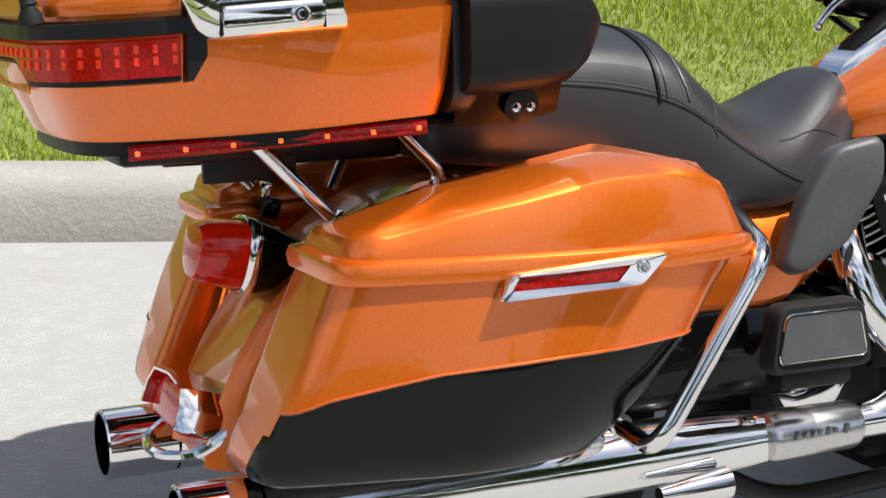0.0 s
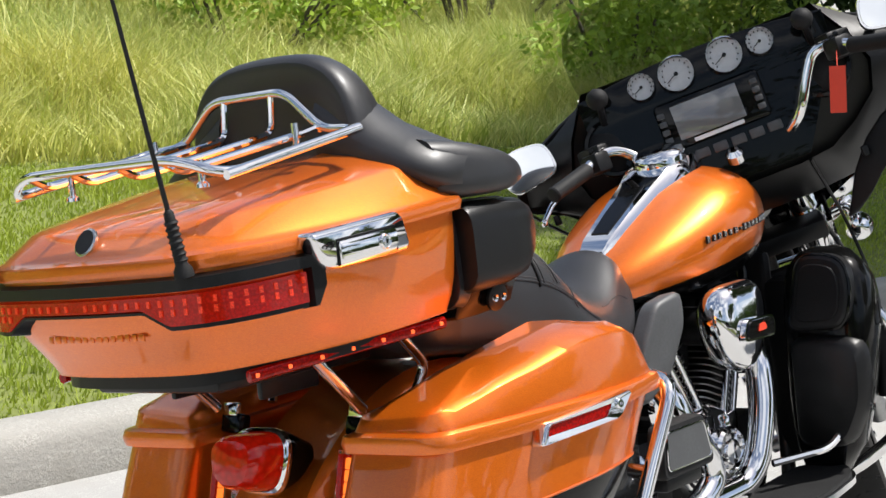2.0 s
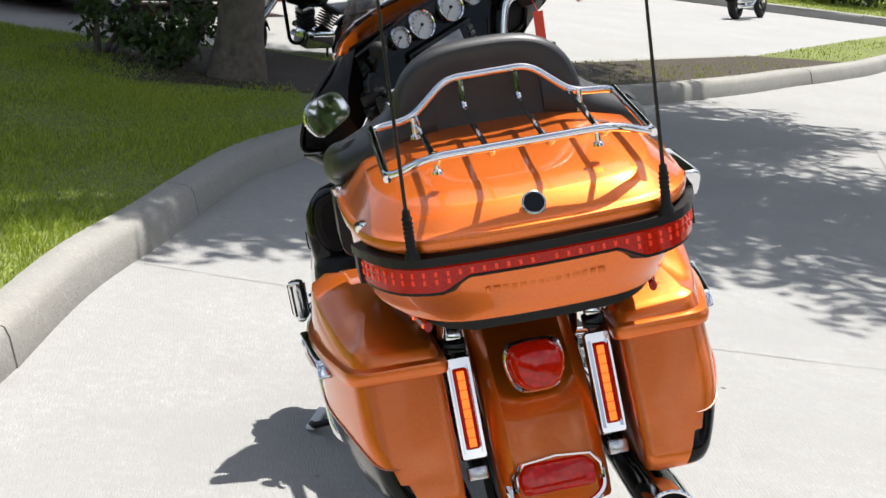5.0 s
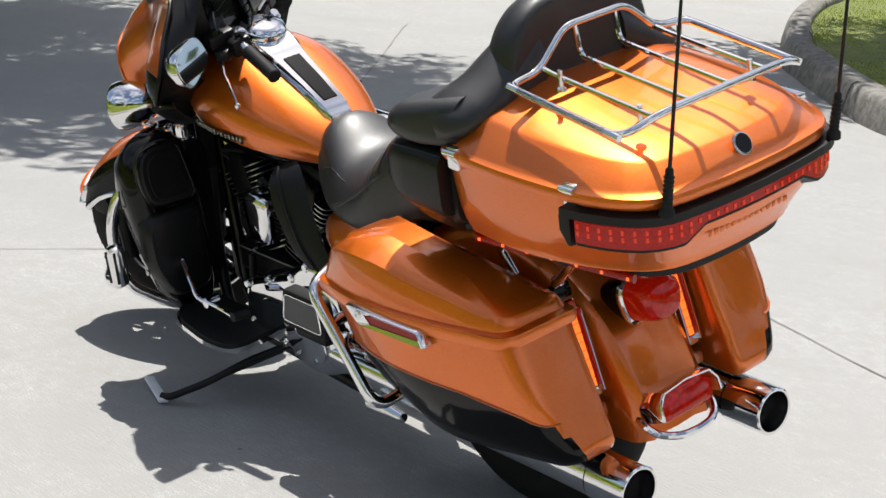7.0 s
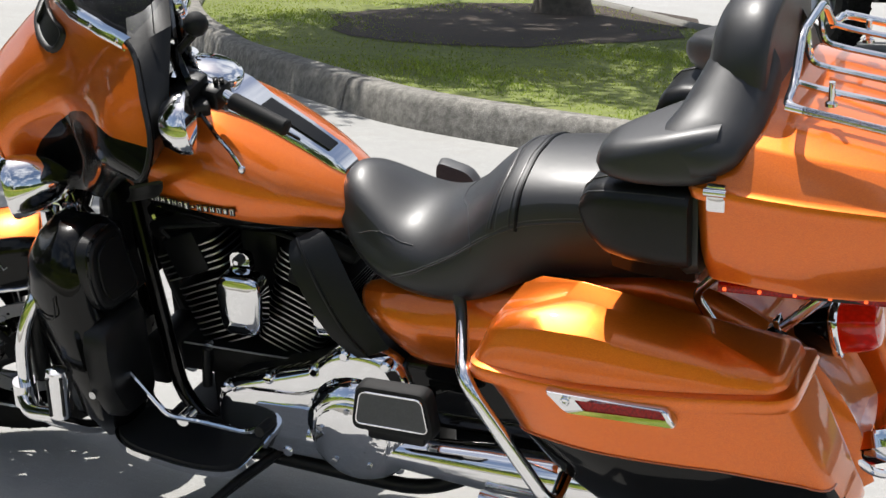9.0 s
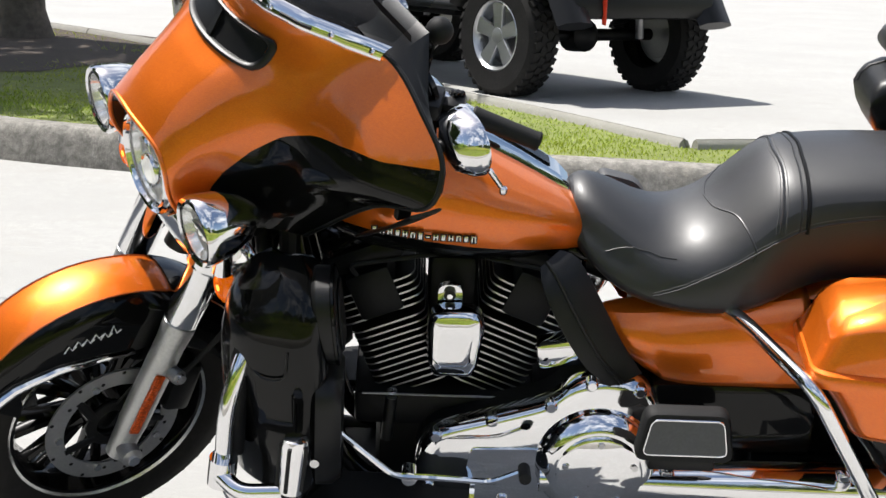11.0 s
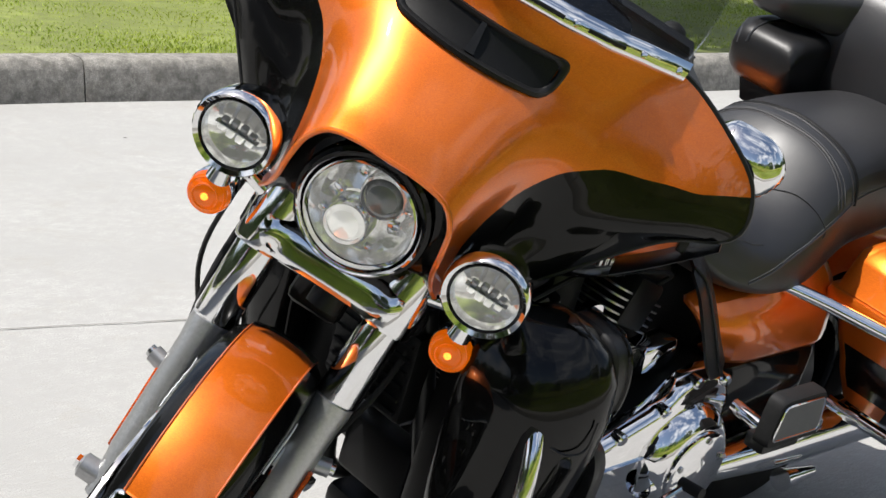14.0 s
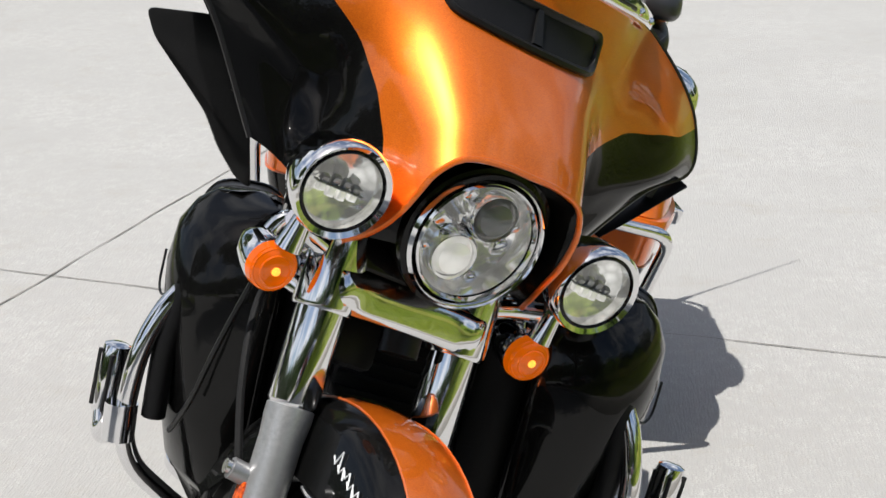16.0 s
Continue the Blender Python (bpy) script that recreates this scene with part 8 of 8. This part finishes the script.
stake = part("stake", tube([(7.5, 2.1, 0.05), (7.53, 2.13, 0.4), (7.5, 2.2, 0.8)], 0.010, 8), BARK, None)
tagged(stake, "thin dark stake standing in the lawn", "stake")
sapling = part("stake", tube([(8.7, 4.3, 0.05), (8.72, 4.33, 0.3), (8.68, 4.42, 0.62)], 0.018, 8), BARK, None)
tagged(sapling, "thin crooked sapling stem in the lawn", "stem")
stone = block((9.95, -0.82, 0.20), (0.30, 0.36, 0.20), Matrix.Rotation(0.5, 4, "Z"), 0.05)
tagged(part("utility_box", stone, SATIN_BLACK, None), "squat black box at the island's tip", "box")
rock = turned([(-0.02, 0.07), (0.03, 0.10), (0.08, 0.08), (0.11, 0.03)], (4.4, 4.35, 0.11), (0.1, 0.1, 1), 9)
tagged(part("stone", rock, KERB_MAT, None), "pale stone at the edge of the tall grass", "stone")


# ---- vehicles ----
SILVER_PAINT = surface("silver_white_paint", (0.72, 0.73, 0.74), 0.3, 0.1, 20, 0.04, coat=1.0)
RED_PAINT = surface("red_paint", (0.48, 0.02, 0.015), 0.3, 0.2, 20, 0.06, coat=1.0)
WHITE_PAINT = surface("white_paint", (0.78, 0.78, 0.76), 0.35, 0, 20, 0.04, coat=1.0)
DARK_GLASS = surface("tinted_window_glass", (0.012, 0.014, 0.016), 0.05, 0, 15, 0.1, coat=1.0)
ALLOY = surface("silver_alloy", (0.50, 0.51, 0.52), 0.3, 0.85, 60, 0.08)
PURPLE_PAINT = surface("dark_plum_paint", (0.06, 0.012, 0.03), 0.3, 0.2, 20, 0.1, coat=1.0)


def car_wheel(parent, x, y, r, w, side, spokes=5, lugs=False):
    """Tyre, dished rim and separate spokes; side is the way its face looks."""
    o = Vector((x, y, r))
    ax = (0, side, 0)
    hub = r * 0.60
    tyre = turned([(-w / 2, hub), (-w / 2, r * 0.9), (-w * 0.36, r), (w * 0.36, r), (w / 2, r * 0.9), (w / 2, hub), (w / 2 - 0.03, hub - 0.01)], o, ax, 36, False)
    wheel = part("wheel", tyre, TYRE, parent, "black tyre")
    if lugs:
        blocks = []
        for i in range(36):
            for k, s in enumerate((-0.31, -0.1, 0.1, 0.31)):
                a = 2 * math.pi * (i + 0.5 * (k % 2)) / 36
                m = Matrix.Translation(o) @ Matrix.Rotation(a, 4, "Y") @ Matrix.Translation((r, s * w, 0)) @ Matrix.Rotation(0.3 * (1 if k % 2 else -1), 4, "X")
                blocks.append(moved(block((0, 0, 0), (0.026, w * 0.19, r * 0.115)), m))
        part("tread", merge(*blocks), TYRE, wheel)
    part("rim", turned([(w * 0.46, hub), (w * 0.5, hub - 0.012), (w * 0.42, hub - 0.03), (w * 0.05, hub - 0.05), (0.0, hub * 0.2)], o, ax, 30, False), ALLOY, wheel)
    part("brake_disc", turned([(-0.01, 0.02), (-0.01, hub * 0.72), (0.01, hub * 0.72), (0.01, 0.02)], o, ax, 24), GREY_METAL, wheel)
    for i in range(spokes):
        a = 2 * math.pi * i / spokes + 0.3
        out = rounded([(hub * 0.12, -hub * 0.17), (hub * 0.94, -hub * 0.24), (hub * 0.94, hub * 0.24), (hub * 0.12, hub * 0.17)], 0.02, 2)
        ca, sa = math.cos(a), math.sin(a)
        part("spoke", plate(out, 0.03, lambda u, v, q: (o.x + u * ca - v * sa, o.y + side * (w * 0.27 + q + 0.05 * u), o.z + u * sa + v * ca), 0.012), ALLOY, wheel)
    part("hub_cap", turned([(w * 0.28, hub * 0.24), (w * 0.40, hub * 0.22), (w * 0.42, hub * 0.1)], o, ax, 16), ALLOY, wheel)
    return wheel


def car(name, label, cat, front_left_wheel, heading, paint, d):
    """d: length, width, height, wheel radius, wheelbase, overhang, belt, roof outline (x back from the nose, z), windows."""
    L, W, H, r, wb, oh, belt = d["size"]
    top = tagged(new(name), label, cat)
    c, s = math.cos(heading), math.sin(heading)
    fx, fy = -oh, W / 2 - 0.13
    gx, gy = front_left_wheel
    k_ = d.get("scale", 1.0)
    top.matrix_world = pose(gx - (c * fx - s * fy) * k_, gy - (s * fx + c * fy) * k_, 0, 0, 0, math.degrees(heading)) @ Matrix.Diagonal((k_, k_, k_, 1))

    def arch(cx):
        rr = r * 1.17
        a0 = math.asin(max(-1, min(1, (d["sill"] - r) / rr)))
        return [(cx + rr * math.cos(a), r + rr * math.sin(a)) for a in [a0 + (math.pi - 2 * a0) * i / 10 for i in range(11)]]

    low = arch(-oh) + arch(-oh - wb)
    out = [(-x, z) for x, z in d["outline"]] + [(-L, d["sill"] + 0.1), (-L + 0.05, d["sill"])] + low[::-1] + [(-0.08, d["sill"])]

    def half(x, z):
        t = max(0.0, (z - belt) / (H - belt))
        e = min(1.0, min(-x, L + x) / 0.55)
        return W / 2 * (1 - 0.17 * t) * (0.86 + 0.14 * math.sqrt(max(0.0, e))) - (0.03 if z < belt - 0.28 else 0)

    rings = []
    for q, k in ((-1, 0.96), (-0.985, 0.985), (-0.94, 1.0), (-0.5, 1.0), (0, 1.004), (0.5, 1.0), (0.94, 1.0), (0.985, 0.985), (1, 0.96)):
        rings.append([(x, q * half(x, z), belt * 0.6 + (z - belt * 0.6) * (k if z > belt * 0.6 else 1)) for x, z in out])
    part("body", loft(rings), paint, top, smooth=35)
    for w in d["windows"]:
        for sd in (1, -1):
            o2 = [(-x, z) for x, z in w]
            ring = [[(x, sd * (half(x, z) * 0.985 + off), z) for x, z in rounded(o2, 0.05, 3)] for off in (-0.02, 0.012)]
            part("window", loft(ring), DARK_GLASS, top, "tinted glass")
    (x0, z0), (x1, z1) = d["screen"]
    part("windscreen", grid([[(-x0 + 0.012, y * half(-x0, z0) * 0.88, z0 + 0.02) for y in (-1, 0, 1)], [(-x1 + 0.012, y * half(-x1, z1) * 0.86, z1) for y in (-1, 0, 1)]]), DARK_GLASS, top)
    for x in (-oh, -oh - wb):
        for sd in (1, -1):
            car_wheel(top, x, sd * (W / 2 - 0.13), r, d.get("tyre", 0.22), sd, d.get("spokes", 5))
            well = turned([(-0.16, r * 1.16), (0.05, r * 1.16)], (x, sd * (W / 2 - 0.2), r), (0, sd, 0), 28)
            part("wheel_well", well, RUBBER, top)
            part("arch_trim", tube([(px, sd * (half(px, pz) + 0.004), pz) for px, pz in arch(x)], d.get("trim", 0.012), 6), RUBBER if d.get("trim", 0) > 0.02 else paint, top)
    for sd in (1, -1):
        lx, lz, lw, lh = d["lamp"]
        part("headlight", block((-lx, sd * (half(-lx, lz) - lw * 0.45), lz), (0.24, lw, lh), Matrix.Rotation(-0.25 * sd, 4, "Z"), 0.04), REFLECTOR, top, "clear headlight")
        part("tail_light", block((-L + 0.06, sd * (half(-L + 0.1, belt) - 0.1), belt - 0.08), (0.12, 0.16, 0.34), None, 0.03), RED_LENS, top, "red tail light")
        part("wing_mirror", block((-x0 - 0.25, sd * (W / 2 + 0.09), belt + 0.12), (0.1, 0.2, 0.15), None, 0.04), paint, top)
        part("sill", block((-oh - wb / 2, sd * (W / 2 - 0.04), d["sill"] + 0.05), (wb - 2.5 * r, 0.05, 0.12), None, 0.02), SATIN_BLACK, top)
        for hx in d["handles"]:
            part("door_handle", block((-hx, sd * (half(-hx, belt - 0.1) + 0.015), belt - 0.1), (0.2, 0.035, 0.035), None, 0.012), paint, top)
    for k, (gz, gh, gw) in enumerate(d["grille"]):
        part("grille", block((-0.02, 0, gz), (0.10, gw, gh), None, 0.02), SATIN_BLACK, top)
    part("number_plate", block((0.035, 0, d["sill"] + 0.22), (0.015, 0.32, 0.15), None, 0.005), DULL_WHITE, top)
    if d.get("bumper"):
        part("bumper", block((0.02, 0, d["sill"] + 0.12), (0.2, W * 0.95, 0.2), None, 0.05), d["bumper"], top, "front bumper")
    return top


car("suv", "silver-white parked crossover with alloy wheels", "car", (13.87, 3.95), math.radians(133), SILVER_PAINT, dict(scale=0.76,
    size=(4.6, 1.84, 1.68, 0.35, 2.66, 0.93, 1.0), sill=0.24, outline=[(0.0, 0.45), (0.02, 0.72), (0.12, 0.88), (0.95, 1.05), (1.75, 1.52), (2.2, 1.66), (3.6, 1.66), (4.35, 1.52), (4.58, 1.0)],
    windows=[[(1.35, 1.05), (1.95, 1.5), (2.45, 1.55), (2.5, 1.04)], [(2.58, 1.04), (2.55, 1.55), (3.3, 1.55), (3.5, 1.06)], [(3.6, 1.08), (3.42, 1.53), (3.85, 1.48), (4.1, 1.15)]],
    screen=((1.0, 1.07), (1.72, 1.5)), lamp=(0.22, 0.8, 0.34, 0.17), handles=(2.3, 3.3), grille=[(0.62, 0.14, 1.0), (0.36, 0.14, 1.2)], trim=0.03))
car("hatchback", "red parked hatchback with tinted windows", "car", (14.1, 1.74), math.radians(133), RED_PAINT, dict(scale=0.80,
    size=(4.05, 1.74, 1.5, 0.31, 2.5, 0.82, 0.9), sill=0.2, outline=[(0.0, 0.38), (0.02, 0.62), (0.2, 0.78), (0.95, 0.96), (1.75, 1.42), (2.2, 1.5), (3.3, 1.46), (3.85, 1.1), (4.03, 0.75)],
    windows=[[(1.3, 0.95), (1.9, 1.37), (2.35, 1.42), (2.4, 0.94)], [(2.48, 0.94), (2.43, 1.42), (3.1, 1.38), (3.45, 1.0)]],
    screen=((1.0, 0.98), (1.72, 1.4)), lamp=(0.3, 0.72, 0.3, 0.15), handles=(2.2, 3.1), grille=[(0.5, 0.1, 0.7), (0.3, 0.16, 1.1)]))
car("pickup_truck", "white parked pickup truck with chrome bumper", "truck", (24.5, -1.09), math.radians(150), WHITE_PAINT, dict(scale=0.74,
    size=(5.8, 2.0, 1.9, 0.41, 3.64, 0.95, 1.18), sill=0.42, outline=[(0.0, 0.6), (0.0, 1.08), (0.12, 1.16), (1.5, 1.22), (2.1, 1.75), (2.5, 1.88), (3.7, 1.88), (4.0, 1.22), (5.78, 1.2)],
    windows=[[(1.75, 1.24), (2.2, 1.72), (2.75, 1.78), (2.8, 1.22)], [(2.88, 1.22), (2.85, 1.78), (3.6, 1.76), (3.75, 1.24)]],
    screen=((1.55, 1.26), (2.08, 1.73)), lamp=(0.1, 1.0, 0.36, 0.2), handles=(2.7, 3.6), grille=[(0.95, 0.3, 1.2)], bumper=CHROME))


def jeep():
    top = tagged(new("off_road_car"), "black lifted off-road car with silver five-spoke wheels", "car")
    fl = Vector((2.2, -12.6))
    hd = Vector((math.cos(radians(-54)), math.sin(radians(-54))))
    h = math.atan2(hd.y, hd.x)
    top.matrix_world = pose(fl.x, fl.y, 0.0, 0, 0, math.degrees(h))
    wb, tr, r = 2.95, 1.62, 0.47
    for x in (0, -wb):
        for y, sd in ((0, 1), (-tr, -1)):
            car_wheel(top, x, y, r, 0.28, sd, 5, True)
            fl_out = [(x - 0.72, r + 0.12), (x - 0.5, r + 0.48), (x + 0.42, r + 0.5), (x + 0.62, r + 0.22)]
            part("fender_flare", tube([(u, y - sd * 0.06, v) for u, v in fl_out], 0.07, 8, 0.12, True, False, 2.6), SATIN_BLACK, top)
            part("shock_absorber", tube([(x - 0.12, y - sd * 0.32, r - 0.02), (x - 0.2, y - sd * 0.42, r + 0.55)], 0.035, 10), GREY_METAL, top)
            part("coil_spring", tube([(x + 0.05 + 0.06 * math.cos(i * 0.7), y - sd * 0.38 + 0.06 * math.sin(i * 0.7), r + 0.05 + i * 0.008) for i in range(50)], 0.011, 6), ENGINE_BLACK, top)
        part("axle", tube([(x, -0.1, r), (x, -tr + 0.1, r)], 0.05, 12), ENGINE_BLACK, top)
        part("differential", turned([(-0.16, 0.05), (-0.1, 0.13), (0.08, 0.14), (0.15, 0.06)], (x, -tr * 0.45, r), (1, 0, 0), 16), ENGINE_BLACK, top)
    for y in (-0.38, -tr + 0.38):
        part("frame_rail", block((-wb / 2, y, 0.72), (4.2, 0.09, 0.15), None, 0.02), ENGINE_BLACK, top)
    part("tub", block((-2.1, -tr / 2, 1.08), (2.9, 1.58, 0.62), None, 0.06), GLOSS_BLACK, top)
    part("bonnet", block((0.1, -tr / 2, 1.16), (1.35, 1.22, 0.36), None, 0.07), GLOSS_BLACK, top)
    part("cabin", block((-2.1, -tr / 2, 1.66), (2.8, 1.42, 0.58), None, 0.12), GLOSS_BLACK, top)
    for y in (-tr / 2 + 0.715, -tr / 2 - 0.715):
        for x in (-1.2, -2.1, -3.0):
            part("window", block((x, y, 1.68), (0.78, 0.02, 0.36), None, 0.008), DARK_GLASS, top)
    part("rock_rail", tube([(-0.62, -0.02, 0.66), (-2.3, -0.02, 0.66)], 0.04, 10), SATIN_BLACK, top)
    part("bumper", block((0.82, -tr / 2, 0.74), (0.16, 1.5, 0.2), None, 0.04), SATIN_BLACK, top)
    part("bumper", block((-wb - 0.62, -tr / 2, 0.74), (0.16, 1.5, 0.2), None, 0.04), SATIN_BLACK, top)
    part("spare_carrier", block((-wb - 0.50, -tr / 2, 0.98), (0.10, 0.9, 0.12), None, 0.03), ENGINE_BLACK, top)
    part("skid_plate", block((-0.9, -tr / 2, 0.56), (1.5, 0.7, 0.05), None, 0.02), ENGINE_BLACK, top)
    part("tow_strap", tube([(-wb - 0.71, -0.36, 1.0), (-wb - 0.72, -0.35, 0.8), (-wb - 0.70, -0.37, 0.60)], 0.026, 8, 0.05, True, False, 0.35), RED_TAG, top, "red tow strap")
    part("steering_link", tube([(0.2, -0.2, 0.5), (0.18, -tr + 0.25, 0.52)], 0.022, 8), GREY_METAL, top)
    for y in (-tr / 2 + 0.42, -tr / 2 - 0.42):
        part("headlight", turned([(0, 0.09), (0.03, 0.085), (0.04, 0.04)], (0.77, y, 1.17), (1, 0, 0), 20), REFLECTOR, top)


jeep()


def cruiser(rear, heading, label, tank):
    top = tagged(new("motorcycle"), label, "motorcycle")
    top.matrix_world = pose(rear[0], rear[1], 0, -8, 0, math.degrees(heading)) @ Matrix.Diagonal((0.76, 0.76, 0.74, 1))
    for x, w in ((0, 0.15), (1.62, 0.11)):
        o = (x, 0, 0.32)
        wheel = part("wheel", turned([(-w / 2, 0.22), (-w / 2, 0.28), (-w / 4, 0.32), (w / 4, 0.32), (w / 2, 0.28), (w / 2, 0.22)], o, (0, 1, 0), 32, False), TYRE, top, "black tyre")
        part("rim", turned([(-w / 2, 0.22), (-w * 0.3, 0.20), (w * 0.3, 0.20), (w / 2, 0.22)], o, (0, 1, 0), 28, False), GLOSS_BLACK, wheel)
        part("hub", turned([(-0.07, 0.05), (0.07, 0.05)], o, (0, 1, 0), 12), CHROME, wheel)
        part("brake_disc", turned([(-0.075, 0.05), (-0.075, 0.13), (-0.07, 0.13), (-0.07, 0.05)], o, (0, 1, 0), 24), BRUSHED, wheel)
        for i in range(12):
            a = i * math.pi / 6
            part("spoke", tube([(x + 0.04 * math.cos(a), 0.03, 0.32 + 0.04 * math.sin(a)), (x + 0.205 * math.cos(a + 0.2), 0, 0.32 + 0.205 * math.sin(a + 0.2))], 0.006, 5), CHROME, wheel)
    def fender(cx, a0, a1, w, rr):
        rows = []
        for i in range(13):
            a = a0 + (a1 - a0) * i / 12
            rows.append([(cx + (rr - 0.03 * abs(t) ** 3) * math.cos(a), t * w / 2, 0.32 + (rr - 0.07 * abs(t) ** 3) * math.sin(a)) for t in (-1, -0.8, -0.4, 0, 0.4, 0.8, 1)])
        return thick(grid(rows), 0.006)
    part("rear_fender", fender(0, 0.5, 3.0, 0.19, 0.37), GLOSS_BLACK, top)
    part("front_fender", fender(1.62, 0.6, 2.7, 0.14, 0.36), GLOSS_BLACK, top)
    part("tail_light", block((-0.36, 0, 0.5), (0.07, 0.09, 0.07), None, 0.02), RED_LENS, top)
    for y in (-0.09, 0.09):
        part("fork", tube([(1.62, y, 0.32), (1.2, y, 1.0)], 0.028, 10), CHROME, top)
        part("grip", tube([(0.95, y * 4, 1.05), (0.86, y * 5.0, 1.04)], 0.02, 8), RUBBER, top)
    part("handlebar", tube([(0.95, -0.36, 1.05), (1.1, -0.16, 1.12), (1.16, 0, 1.0), (1.1, 0.16, 1.12), (0.95, 0.36, 1.05)], 0.014, 8, 0.08), CHROME, top)
    part("headlight", turned([(-0.09, 0.04), (-0.04, 0.085), (0.06, 0.09), (0.07, 0.07)], (1.36, 0, 0.88), (1, 0, -0.15), 20), CHROME, top)
    part("tank", loft([[(x, w * math.cos(a), z + hh * math.sin(a)) for a in [i * math.pi / 7 for i in range(14)]] for x, w, z, hh in ((0.56, 0.05, 0.80, 0.05), (0.68, 0.12, 0.80, 0.10), (0.9, 0.15, 0.82, 0.12), (1.08, 0.10, 0.84, 0.10), (1.14, 0.04, 0.85, 0.05))]), tank, top)
    part("seat", loft([[(x, w * math.cos(a), z + hh * math.sin(a)) for a in [i * math.pi / 7 for i in range(14)]] for x, w, z, hh in ((-0.22, 0.06, 0.75, 0.03), (-0.05, 0.12, 0.75, 0.06), (0.2, 0.14, 0.70, 0.06), (0.45, 0.16, 0.68, 0.05), (0.6, 0.08, 0.74, 0.04))]), LEATHER, top)
    part("crankcase", block((0.62, 0, 0.36), (0.42, 0.26, 0.22), None, 0.06), CHROME, top)
    for x, t in ((0.54, 0.42), (0.74, -0.42)):
        for k in range(7):
            m = Matrix.Translation((x, 0, 0.46)) @ Matrix.Rotation(-t, 4, "Y")
            part("cooling_fin", moved(block((0, 0, 0.03 + k * 0.03), (0.15, 0.15, 0.014)), m), ENGINE_BLACK, top)
        part("rocker_cover", moved(block((0, 0, 0.25), (0.15, 0.14, 0.06), None, 0.02), Matrix.Translation((x, 0, 0.46)) @ Matrix.Rotation(-t, 4, "Y")), CHROME, top)
    part("air_cleaner", turned([(0, 0.08), (0.06, 0.08), (0.08, 0.05)], (0.64, -0.12, 0.6), (0, -1, 0), 20), CHROME, top)
    for z in (0.26, 0.36):
        part("exhaust", tube([(0.8, -0.15, z + 0.12), (0.5, -0.18, z), (-0.3, -0.18, z)], 0.036, 10, 0.1), CHROME, top)
    part("frame_tube", tube([(1.22, 0, 0.95), (0.95, 0, 0.3), (0.3, 0, 0.25), (0.1, 0, 0.65), (1.15, 0, 0.85)], 0.02, 8, 0.08), GLOSS_BLACK, top)
    part("side_stand", tube([(0.5, 0.1, 0.28), (0.62, 0.3, 0.03)], 0.014, 8), ENGINE_BLACK, top)


cruiser((11.05, -0.40), math.radians(128), "black and chrome parked cruiser motorcycle", GLOSS_BLACK)
cruiser((22.0, -7.1), math.radians(-35), "plum and chrome parked cruiser motorcycle", PURPLE_PAINT)
